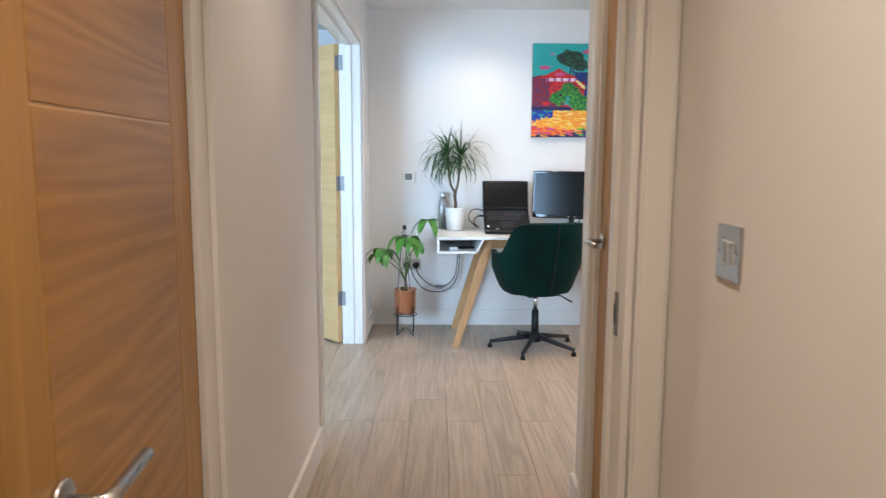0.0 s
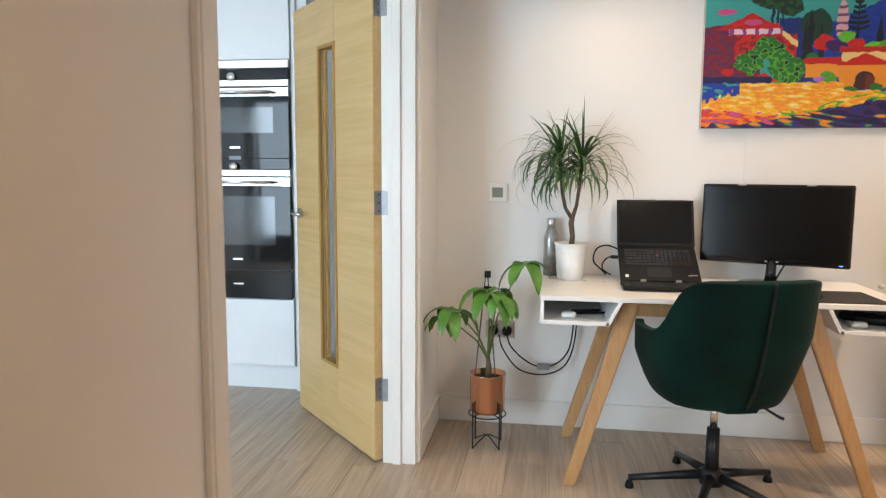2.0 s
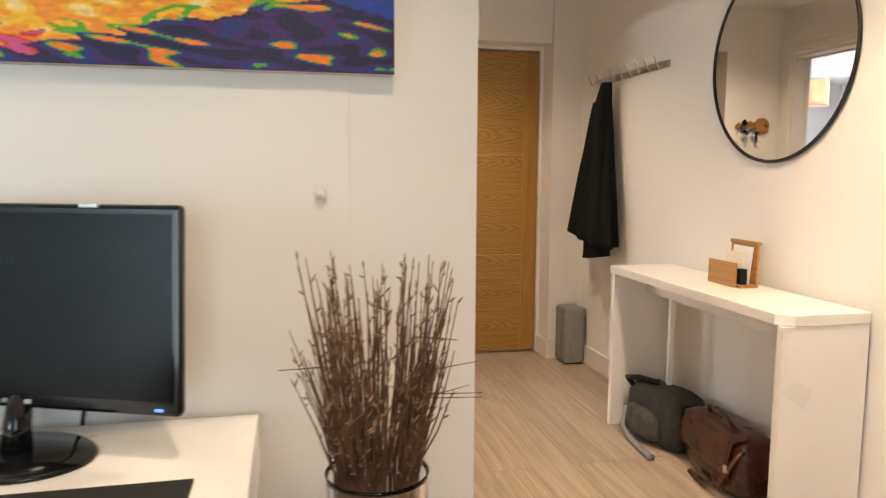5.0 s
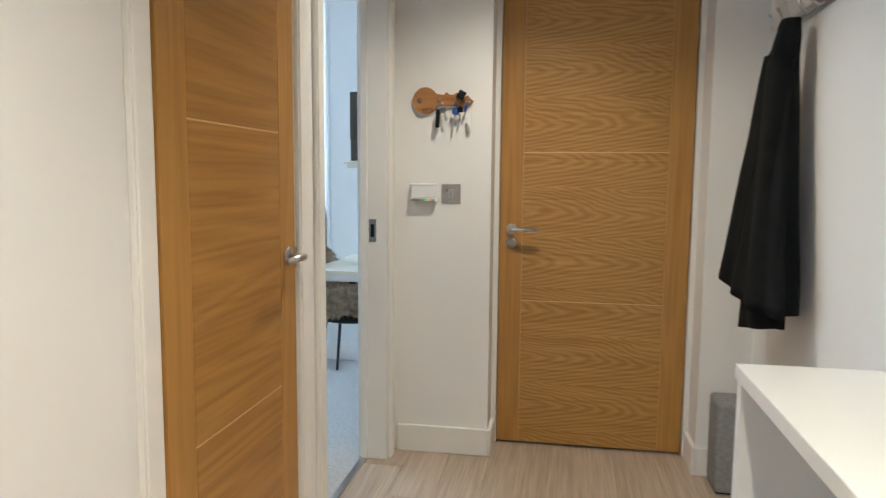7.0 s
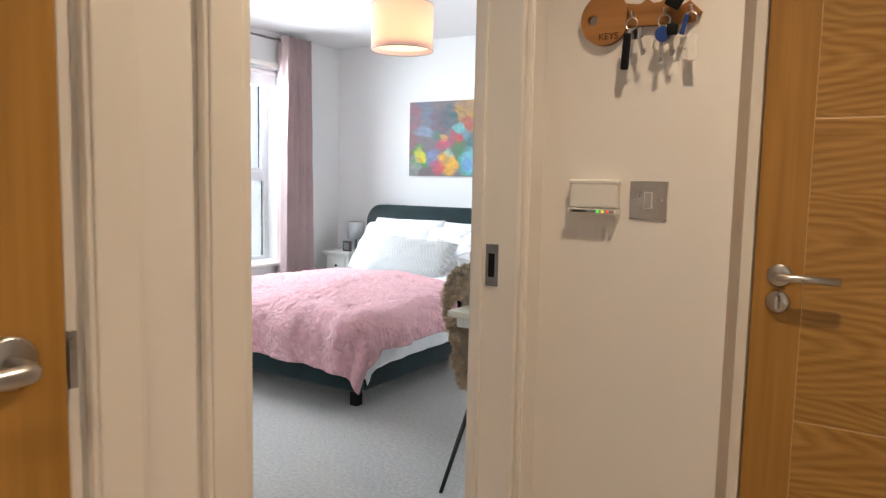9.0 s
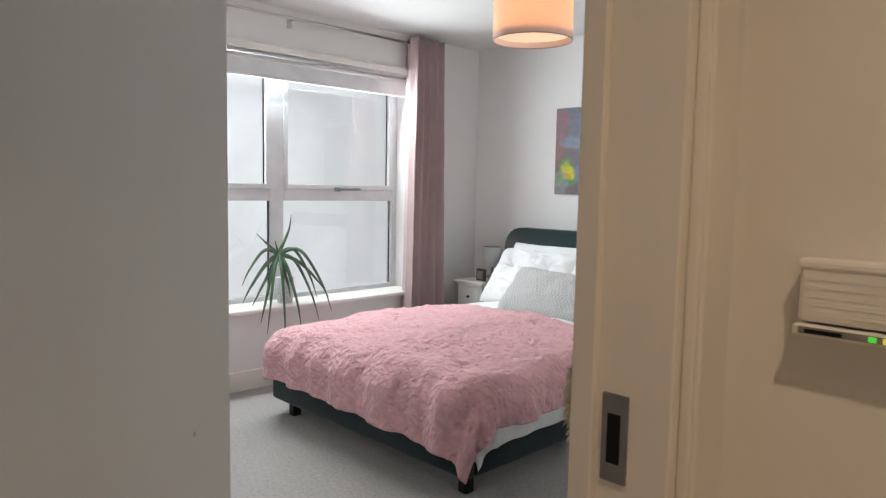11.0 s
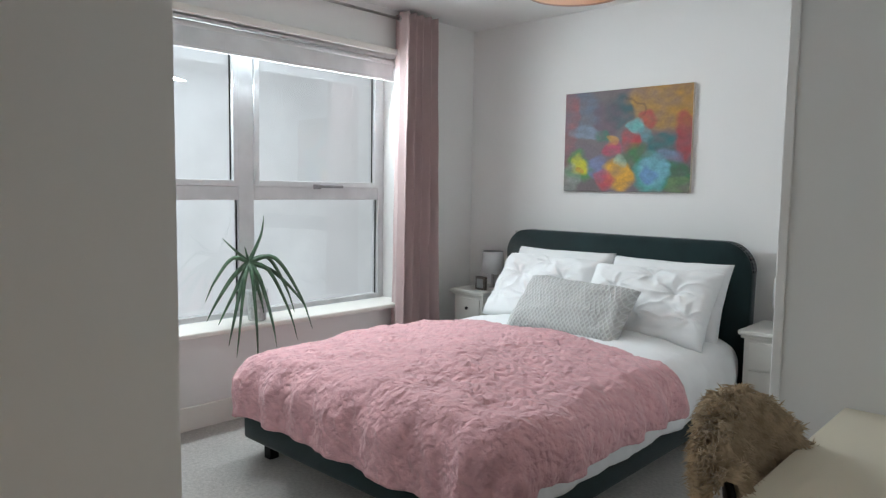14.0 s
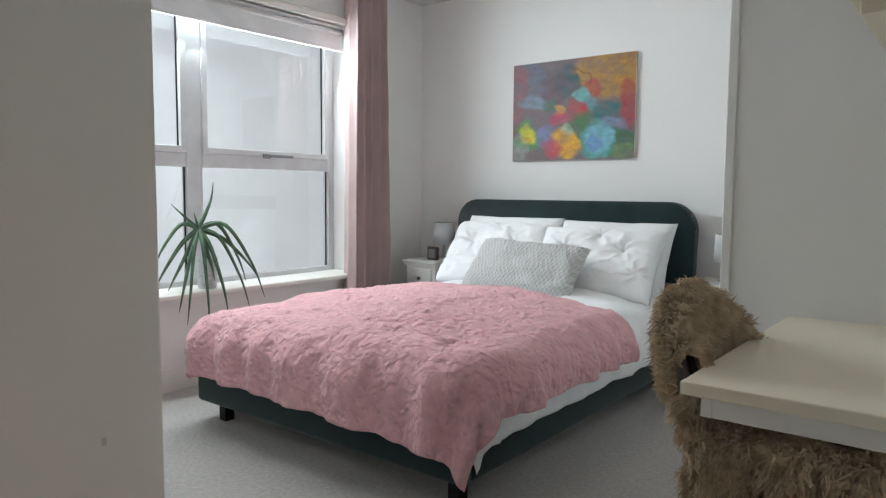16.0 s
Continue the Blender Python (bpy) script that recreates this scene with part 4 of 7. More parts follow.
def office_chair():
    d = empty("office_chair", pose(1.185, 5.325, 0, 0, 0, 16), "dark green velvet office chair on a black star base", "chair")
    # one shell: seat pan, arms and back in a tub
    bm = bmesh.new()
    nu, nv = 40, 22
    grid = []
    for j in range(nv + 1):
        v = j / nv
        row = []
        for i in range(nu + 1):
            u = i / nu * 2 - 1          # along the rim, from one arm front round the back to the other
            a = u * radians(122)
            back = max(0.0, math.cos(a * 0.80))
            top = 0.675 + (0.905 - 0.675) * (1 / (1 + math.exp(-(back - 0.58) * 13))) + 0.03 * max(0, abs(u) - 0.75)
            rx, ry = 0.272, 0.262
            lean = 0.04 + 0.05 * back
            bot = 0.415
            z = bot + (top - bot) * v
            k = 0.74 + 0.26 * min(1, v * 1.7) ** 0.7
            ex = 0.72
            sx, sy = math.sin(a), -math.cos(a)
            x = math.copysign(abs(sx) ** ex, sx) * rx * k * (1 + 0.02 * v)
            y = math.copysign(abs(sy) ** ex, sy) * ry * k - lean * (v - 0.3) * back
            row.append(bm.verts.new((x, y, z)))
        grid.append(row)
    for j in range(nv):
        for i in range(nu):
            bm.faces.new((grid[j][i], grid[j][i + 1], grid[j + 1][i + 1], grid[j + 1][i]))
    shell = part("tub_back", bm, VELVET, d, "green velvet tub back with arms", True)
    so = shell.modifiers.new("thick", "SOLIDIFY")
    so.thickness, so.offset = 0.035, 0
    bv = shell.modifiers.new("round", "BEVEL")
    bv.width, bv.segments, bv.limit_method, bv.angle_limit = 0.014, 3, "ANGLE", radians(50)
    out = [(0.205 * math.copysign(abs(math.cos(t)) ** 0.75, math.cos(t)), 0.02 + 0.215 * math.copysign(abs(math.sin(t)) ** 0.75, math.sin(t))) for t in [k * math.tau / 36 for k in range(36)]]
    part("seat", prism(out, 0.40, 0.50, 0.03), VELVET, d, "padded velvet seat", True)
    part("piping", rod([(0.0, -0.215, 0.425), (0.0, -0.262, 0.50), (0.0, -0.295, 0.60), (0.0, -0.325, 0.75), (0.0, -0.345, 0.86), (0.0, -0.352, 0.90)], 0.0055, 8), mat("dark_seam", (0.0015, 0.006, 0.005), 0.8), d, "dark stitched centre seam")
    part("mechanism", bx(-0.09, 0.09, -0.09, 0.12, 0.375, 0.402, 0.008), BLACKM, d)
    part("gas_lift", rod([(0, 0, 0.28), (0, 0, 0.385)], 0.0145, 18), CHROME, d, "chrome gas lift", True)
    part("column", rod([(0, 0, 0.07), (0, 0, 0.275)], [0.027, 0.024], 18), BLACKM, d, "", True)
    part("tilt_lever", rod([(0.06, 0.0, 0.385), (0.17, -0.05, 0.37), (0.225, -0.075, 0.335), (0.24, -0.08, 0.33)], [0.005, 0.005, 0.006, 0.007], 8), BLACKM, d)
    part("hub", lathe([(0, 0.05), (0.045, 0.05), (0.045, 0.10), (0.03, 0.115), (0, 0.115)], 24, close=False), BLACKM, d, "", True)
    for k in range(5):
        a = radians(16 + 72 * k)
        c, s = math.cos(a), math.sin(a)
        leg = part("base_arm", rod([(0.03 * c, 0.03 * s, 0.085), (0.16 * c, 0.16 * s, 0.065), (0.315 * c, 0.315 * s, 0.04)], [0.02, 0.016, 0.012], 10), BLACKM, d, "", True)
        part("glide", moved(lathe([(0.0, 0), (0.018, 0), (0.018, 0.01), (0.01, 0.03), (0.0, 0.03)], 16, close=False), pose(0.31 * c, 0.31 * s, 0)), BLACKP, leg, "", True)
    return d


office_chair()


def twig_vase():
    rng = random.Random(3)
    d = empty("glass_vase", pose(2.13, 5.71, 0), "tall clear glass vase filled with dry brown twigs", "vase")
    v = part("glass", lathe([(0.0, 0.0), (0.082, 0.0), (0.085, 0.004), (0.092, 0.735), (0.094, 0.74), (0.091, 0.742), (0.087, 0.73), (0.081, 0.03), (0.0, 0.028)], 40, close=False), GLASS, d, "tall clear glass cylinder", True)
    v.visible_shadow = False
    twig = mat("dry_twig", (0.12, 0.058, 0.03), 0.8, vary=0.35, scale=30, bump=0.6)
    husk = mat("pale_bud", (0.30, 0.19, 0.12), 0.8, vary=0.3, scale=50)
    bm, bud = bmesh.new(), bmesh.new()
    for k in range(190):
        a, r = rng.uniform(0, math.tau), 0.07 * math.sqrt(rng.random())
        a2, spread = a + rng.uniform(-0.6, 0.6), rng.uniform(0.2, 1.0)
        top = rng.uniform(0.86, 1.14)
        x0, y0 = r * math.cos(a), r * math.sin(a)
        x1, y1 = x0 + 0.01 * math.cos(a2), y0 + 0.01 * math.sin(a2)
        rr = math.hypot(x1, y1)
        if rr > 0.076:
            x1, y1 = x1 * 0.076 / rr, y1 * 0.076 / rr
        ex, ey = x1 + spread * 0.085 * math.cos(a2), min(y1 + spread * 0.085 * math.sin(a2), 0.20)
        pts = [(x0, y0, 0.032), ((x0 + x1) / 2, (y0 + y1) / 2, 0.4), (x1, y1, 0.74), ((x1 + ex) / 2 + rng.uniform(-0.01, 0.01), (y1 + ey) / 2, (0.74 + top) / 2), (ex, ey, top)]
        tube(bm, pts, [0.0028, 0.0026, 0.0022, 0.0016, 0.0007], 4)
        for _ in range(5):
            u = rng.random()
            p = Vector(pts[3]).lerp(Vector(pts[4]), u) if rng.random() < 0.6 else Vector(pts[2]).lerp(Vector(pts[3]), u)
            q = p + Vector((rng.uniform(-0.012, 0.012), rng.uniform(-0.012, 0.012), rng.uniform(0.004, 0.02)))
            tube(bud, [p, p.lerp(q, 0.5), q], [0.0008, 0.002, 0.0005], 4)
    for k in range(7):
        a = rng.uniform(3.2, 6.6)
        z = rng.uniform(0.78, 1.0)
        tube(bm, [(0.04 * math.cos(a), 0.04 * math.sin(a), z), (0.10 * math.cos(a), 0.10 * math.sin(a), z + 0.05), (0.19 * math.cos(a), 0.19 * math.sin(a), z + 0.06)], [0.0016, 0.0012, 0.0006], 4)
    part("twig_bundle", bm, twig, d, "dense bundle of dry twigs")["kind"] = "stuff"
    part("bud_cluster", bud, husk, d, "pale dry buds along the twigs")["kind"] = "stuff"
    return d


twig_vase()


# ---- fittings on the wall ----
def thermostat():
    d = empty("thermostat", pose(0.283, DY, 1.165), "white wall thermostat with a grey display", "thermostat")
    part("body", bx(-0.045, 0.045, -0.022, 0, -0.045, 0.045, 0.004), WHITE, d)
    part("display", bx(-0.028, 0.024, -0.0235, -0.022, -0.022, 0.026, 0.0), mat("lcd_grey", (0.23, 0.26, 0.22), 0.25, bump=0), d, "grey liquid crystal display")
    return d


thermostat()


def steel_switch(m, label, rockers=1, socket=False):
    d = empty("wall_socket" if socket else "light_switch", m, label, "socket" if socket else "switch")
    w = 0.073 if socket else 0.043
    part("plate", bx(-w, w, -0.005, 0, -0.043, 0.043, 0.0015), STEEL, d, "brushed steel plate")
    if socket:
        for x in (-0.035, 0.035):
            plug = part("plug", moved(lathe([(0, 0), (0.022, 0.0), (0.025, 0.004), (0.025, 0.02), (0.019, 0.034), (0, 0.035)], 20, close=False), pose(x, -0.005, -0.006, 90)), BLACKP, d, "black three-pin plug", True)
    else:
        for k in range(rockers):
            x = (k - (rockers - 1) / 2) * 0.024
            f = part("rocker_frame", bx(x - 0.0095, x + 0.0095, -0.0058, -0.005, -0.019, 0.019, 0.0), WHITE, d)
            part("rocker", bx(x - 0.0075, x + 0.0075, -0.0085, -0.0058, -0.017, 0.017, 0.001), STEEL, f)
        for x in (-0.03, 0.03):
            part("screw", moved(lathe([(0, 0), (0.003, 0), (0.0025, 0.001), (0, 0.001)], 10, close=False), pose(x, -0.005, 0, 90)), CHROME, d)
    return d


steel_switch(pose(0.302, DY, 0.483), "double steel socket with two black plugs", socket=True)
steel_switch(pose(2.607, KY, 1.197), "brushed steel light switch beside the front door")
steel_switch(pose(0.955, 1.684, 1.177, 0, 0, -90), "brushed steel light switch on the plain wall", 2)
wire("power_cable", [(0.30, 5.955, 0.465), (0.32, 5.93, 0.40), (0.40, 5.93, 0.30), (0.52, 5.94, 0.275), (0.62, 5.945, 0.32), (0.665, 5.945, 0.43), (0.68, 5.945, 0.60), (0.685, 5.95, 0.66)], 0.0038, "black power cable looping up under the desk")
wire("power_cable", [(0.34, 5.955, 0.465), (0.36, 5.94, 0.41), (0.43, 5.935, 0.345), (0.50, 5.94, 0.315), (0.58, 5.945, 0.33), (0.64, 5.945, 0.40), (0.66, 5.945, 0.52), (0.66, 5.95, 0.66)], 0.0038, "black power cable looping up under the desk")
tagged(obj("cable_tie", bx(0.49, 0.55, 5.928, 5.95, 0.30, 0.33, 0.006, None), GREYFAB), "small tangle of cable ties on the leads", "cable tie")

# ---- paintings ----
def canvas_mat(name, rough=0.5, bump=0.5):
    m = bpy.data.materials.new(name)
    m.use_nodes = True
    t = m.node_tree
    b = t.nodes["Principled BSDF"]
    at = t.nodes.new("ShaderNodeVertexColor")
    at.layer_name = "paint"
    t.links.new(at.outputs[0], b.inputs["Base Color"])
    b.inputs["Roughness"].default_value = rough
    n = t.nodes.new("ShaderNodeTexNoise")
    n.inputs["Scale"].default_value, n.inputs["Detail"].default_value = 90, 5
    bp = t.nodes.new("ShaderNodeBump")
    bp.inputs["Strength"].default_value, bp.inputs["Distance"].default_value = bump, 0.004
    t.links.new(n.outputs[0], bp.inputs["Height"])
    t.links.new(bp.outputs[0], b.inputs["Normal"])
    return m


def painted(name, w, h, depth, nx, colour, material, m, label):
    """A stretched canvas: a picture face coloured by colour(u, v) and pale sides."""
    d = empty(name, m, label, "painting")
    ny = int(nx * h / w)
    xs = [w * i / nx for i in range(nx + 1)]
    verts = [(x - w / 2, -depth - 0.0005, h * j / ny) for j in range(ny + 1) for x in xs]
    faces = [(j * (nx + 1) + i, j * (nx + 1) + i + 1, (j + 1) * (nx + 1) + i + 1, (j + 1) * (nx + 1) + i) for j in range(ny) for i in range(nx)]
    me = bpy.data.meshes.new(name)
    me.from_pydata(verts, [], faces)
    layer = me.color_attributes.new("paint", "FLOAT_COLOR", "POINT")
    cols = np.ones((len(verts), 4), dtype=np.float32)
    for j in range(ny + 1):
        for i in range(nx + 1):
            cols[j * (nx + 1) + i, :3] = colour(i / nx, j / ny)
    layer.data.foreach_set("color", cols.ravel())
    me.materials.append(material)
    f = new("picture_face", me)
    f.parent = d
    part("stretcher", bx(-w / 2, w / 2, -depth, 0, 0, h, 0.002), mat("primed_canvas_edge", (0.62, 0.55, 0.46), 0.8, bump=0.3, bscale=400), d, "pale primed canvas edge")
    return d


def hexc(s):
    c = [int(s[i:i + 2], 16) / 255 for i in (0, 2, 4)]
    return np.array([x / 12.92 if x < 0.04045 else ((x + 0.055) / 1.055) ** 2.4 for x in c])


def nz(x, y, s=0.0):
    return noise.noise(Vector((x, y, s)))


def inside(u, v, cx, cy, rx, ry, wob=0.0, f=9.0):
    dx, dy = (u - cx) / rx, (v - cy) / ry
    return dx * dx + dy * dy < (1 + wob * nz(u * f, v * f, cx * 7)) ** 2


TEAL, PINKC, DGREEN, MGREEN, LGREEN = hexc("4fb0aa"), hexc("d86a9c"), hexc("12483a"), hexc("2c8a3e"), hexc("6fb43c")
ORNG, REDC, YEL, OCH, NAVY, BLUEC, PURP, CRIM, CYP, CREAMC = (hexc(s) for s in ("f09a2c", "d8281e", "f4c83a", "f2ac42", "1c1c5c", "1c58b4", "5a2a7c", "a01c3c", "142c34", "f4dca0"))
MAUVE = hexc("7c3a6c")


def landscape(u, v):
    """Mediterranean garden in flat bright daubs: sky, hill, houses, trees, flower field."""
    # brush strokes shift the shapes a little
    s = 0.008
    edge_u, u = u, u / 0.843
    uu = u + s * nz(u * 28, v * 28, 1.0)
    vv = v + s * nz(u * 28, v * 28, 5.0)
    jit = 0.82 + 0.36 * (0.5 + 0.5 * nz(u * 46, v * 90, 2.0))
    c = TEAL * (0.9 + 0.25 * v)
    for px, py, rx, ry in ((0.51, 0.915, 0.06, 0.022), (0.53, 0.88, 0.022, 0.03), (0.11, 0.745, 0.05, 0.016), (0.18, 0.89, 0.025, 0.006), (0.59, 0.845, 0.03, 0.007), (0.88, 0.86, 0.045, 0.016), (0.79, 0.88, 0.012, 0.006), (0.67, 0.865, 0.013, 0.006)):
        if inside(uu, vv, px, py, rx, ry, 0.5, 40):
            c = PINKC
    # far hill
    if vv < 0.62 + 0.30 * max(0, min(1, (uu - 0.55) / 0.60)) and uu > 0.52:
        c = BLUEC * (0.7 + 0.5 * (0.5 + 0.5 * nz(u * 20, v * 60)))
    if uu < 0.56 and vv < 0.70 and uu > 0.38:
        c = BLUEC * 0.6
    # left bank
    if uu < 0.30 and vv < 0.66 - 0.12 * abs(uu - 0.1):
        c = (MAUVE if nz(u * 40, v * 40) > 0 else CRIM) * jit
    # stone pine
    if abs(uu - (0.35 + 0.05 * (vv - 0.7))) < 0.006 or abs(uu - 0.37) < 0.005 or abs(uu - 0.40 + 0.1 * (vv - .7)) < 0.004:
        if 0.66 < vv < 0.80:
            c = NAVY
    if inside(uu, vv, 0.335, 0.845, 0.135, 0.078, 0.35, 18) or inside(uu, vv, 0.43, 0.78, 0.07, 0.065, 0.4, 18):
        c = (DGREEN if nz(u * 26, v * 30, 3) < 0.05 else hexc("2a6e3c")) * jit
    # trees behind
    if inside(uu, vv, 0.57, 0.64, 0.08, 0.10, 0.3, 16):
        c = hexc("1c5a44") * jit
    for cx, top, w in ((0.545, 0.75, 0.016), (0.60, 0.66, 0.014), (0.52, 0.66, 0.014), (0.89, 0.70, 0.014), (0.935, 0.72, 0.014), (0.975, 0.95, 0.02)):
        if 0.42 < vv < top and abs(uu - cx) < w * min(1, (top - vv) / 0.14 + 0.12):
            c = CYP * (0.6 + jit * 0.4)
    # araucaria and tower
    for k in range(6):
        yy = 0.62 + k * 0.033
        if abs(vv - yy - 0.25 * abs(uu - 0.78)) < 0.010 and abs(uu - 0.78) < 0.055 * (1 - k / 8):
            c = CYP
    if abs(uu - 0.78) < 0.005 and 0.55 < vv < 0.80:
        c = CYP
    if abs(uu - 0.70) < 0.028 * (1 if vv < 0.71 else 0.8 if vv < 0.75 else max(0, (0.83 - vv) / 0.1)) and 0.58 < vv < 0.83:
        c = hexc("e6bcc0") if int(vv * 60) % 3 else hexc("8a6a8a")
    # bushes
    for cx, cy, rx, ry, k in ((0.62, 0.54, 0.05, 0.05, REDC), (0.68, 0.52, 0.06, 0.035, PURP), (0.73, 0.57, 0.045, 0.035, LGREEN * 1.3), (0.78, 0.53, 0.045, 0.03, REDC), (0.88, 0.515, 0.06, 0.022, LGREEN * 1.4), (0.92, 0.52, 0.03, 0.028, LGREEN), (0.56, 0.45, 0.035, 0.025, MGREEN), (0.985, 0.38, 0.03, 0.02, REDC)):
        if inside(uu, vv, cx, cy, rx, ry, 0.3, 26):
            c = k * jit
    # white house with red roof
    if 0.13 < uu < 0.40 and 0.60 < vv < 0.645:
        c = hexc("f0d8e0") if int(uu * 46) % 3 else hexc("b05a9a")
    if vv > 0.635 and vv < 0.635 + 0.10 * (1 - abs(uu - 0.24) / 0.17):
        c = REDC * (1 if nz(u * 30, v * 30) < 0.1 else 0.8)
        if inside(uu, vv, 0.25, 0.675, 0.05, 0.018):
            c = PINKC
    if 0.16 < uu < 0.48 and 0.44 < vv < 0.60 and vv < 0.66 - 0.35 * max(0, uu - 0.36):
        c = (REDC if nz(u * 34, v * 34, 2) > -0.15 else CRIM) * jit
    if abs((vv - 0.60) + 1.0 * (uu - 0.41)) < 0.018 and 0.40 < uu < 0.48:
        c = CREAMC
    # garden wall and gate house
    if 0.53 < uu < 0.74 and 0.32 < vv < 0.42:
        c = OCH
    if 0.52 < uu < 0.73 and 0.405 < vv < 0.445:
        c = REDC
    if 0.71 < uu < 0.96 and 0.42 < vv < 0.50:
        c = CREAMC * 0.95
    if 0.70 < uu < 0.965 and 0.475 < vv < 0.51:
        c = REDC * 0.9
    if 0.70 < uu < 0.955 and 0.25 < vv < 0.40:
        c = OCH * (0.95 + 0.1 * nz(u * 9, v * 9))
    if 0.395 < vv < 0.395 + 0.075 * max(0, 1 - abs(uu - 0.83) / 0.15):
        c = REDC
    if abs(uu - 0.83) < 0.05 and vv < 0.30 + 0.055 * math.sqrt(max(0, 1 - ((uu - 0.83) / 0.05) ** 2)) and vv > 0.24:
        c = hexc("5a1c14")
        if uu > 0.835 and vv < 0.33:
            c = hexc("8a3c1c")
    # cypresses, flowering shrub and outbuildings beside the gate
    for cx, top, w in ((0.865, 0.86, 0.026), (0.835, 0.90, 0.02), (0.915, 0.66, 0.015), (0.945, 0.64, 0.014), (0.98, 0.67, 0.014)):
        if 0.40 < vv < top and abs(edge_u - cx) < w * min(1, (top - vv) / 0.14 + 0.12):
            c = (CYP if cx > 0.84 else hexc("23482e")) * (0.6 + jit * 0.4)
    if inside(edge_u, vv, 0.94, 0.44, 0.07, 0.13, 0.3, 20) and edge_u > 0.865:
        c = (hexc("b04a86") if nz(u * 50, v * 50, 6) > -0.1 else PURP) * jit
    if 0.825 < edge_u < 0.885 and 0.25 < vv < 0.38:
        c = hexc("1f5a58") * jit
    if 0.89 < edge_u < 0.955 and 0.25 < vv < 0.37:
        c = OCH
    if 0.37 < vv < 0.37 + 0.06 * min(1, max(0, 1 - abs(edge_u - 0.922) / 0.045) * 2) or 0.375 < vv < 0.375 + 0.05 * min(1, max(0, 1 - abs(edge_u - 0.855) / 0.032) * 2):
        c = REDC
    # green bush group
    for cx, cy, rx, ry in ((0.24, 0.42, 0.08, 0.07), (0.34, 0.50, 0.08, 0.075), (0.40, 0.42, 0.07, 0.08), (0.47, 0.37, 0.06, 0.07), (0.40, 0.28, 0.03, 0.06), (0.44, 0.33, 0.06, 0.04)):
        if inside(uu, vv, cx, cy, rx, ry, 0.35, 22):
            n = nz(u * 36, v * 36, 4)
            c = (MGREEN if n < 0.0 else LGREEN if n < 0.3 else DGREEN) * jit
    for cx, cy, rx, ry, k in ((0.76, 0.24, 0.035, 0.03, MGREEN), (0.89, 0.25, 0.03, 0.03, MGREEN), (0.65, 0.32, 0.045, 0.035, LGREEN), (0.60, 0.31, 0.03, 0.02, hexc("c08ad0"))):
        if inside(uu, vv, cx, cy, rx, ry, 0.3, 22):
            c = k * jit
    if inside(uu, vv, 0.13, 0.36, 0.03, 0.02, 0.3) or (0.30 < vv < 0.30 + 0.055 * max(0, 1 - abs(uu - 0.32) / 0.08)):
        c = REDC
    # field of yellow strokes, shaded at the lower right
    n = nz(u * 15 + v * 9, v * 52, 7)
    edge = 0.29 + 0.012 * nz(u * 30, 0, 3) - 0.08 * max(0, uu - 0.72) / 0.28
    if vv < edge and not (abs(uu - 0.83) < 0.05 and vv > 0.24) and not (0.73 < uu < 0.92 and vv > 0.235):
        c = (OCH if n < 0.0 else YEL if n < 0.35 else CREAMC) * jit
        if uu < 0.20 and vv > 0.17 + 0.3 * uu + 0.05 * nz(u * 60, v * 20):
            c = (BLUEC if n < 0.2 else TEAL) * jit
        if vv < 0.12 - 0.12 * uu + 0.03 * n:
            c = (ORNG if n < -0.1 else hexc("e0563c") if n < 0.25 else PINKC) * jit
        low = 0.03 + 0.19 * max(0, min(1.05, (uu - 0.30) / 0.75))
        m = nz(u * 11 + v * 16, v * 36, 9)
        if vv < low + 0.04 * m:
            c = (NAVY if m < -0.05 else PURP if m < 0.15 else BLUEC * 0.6 if m < 0.3 else LGREEN if m < 0.38 else ORNG) * jit
        elif vv < low + 0.05 and uu > 0.4 and m > 0.0:
            c = (LGREEN * 1.1 if m < 0.22 else YEL) * jit
    elif vv < 0.33 and uu < 0.55 and vv > edge and uu < 0.36:
        c = NAVY * 1.4 * jit
    return np.clip(c, 0.003, 0.95) ** 1.4


def soft(u, v, cx, cy, rx, ry, p=2.2):
    d = math.hypot((u - cx) / rx, (v - cy) / ry)
    return max(0.0, 1 - d ** p) if d < 1 else 0.0


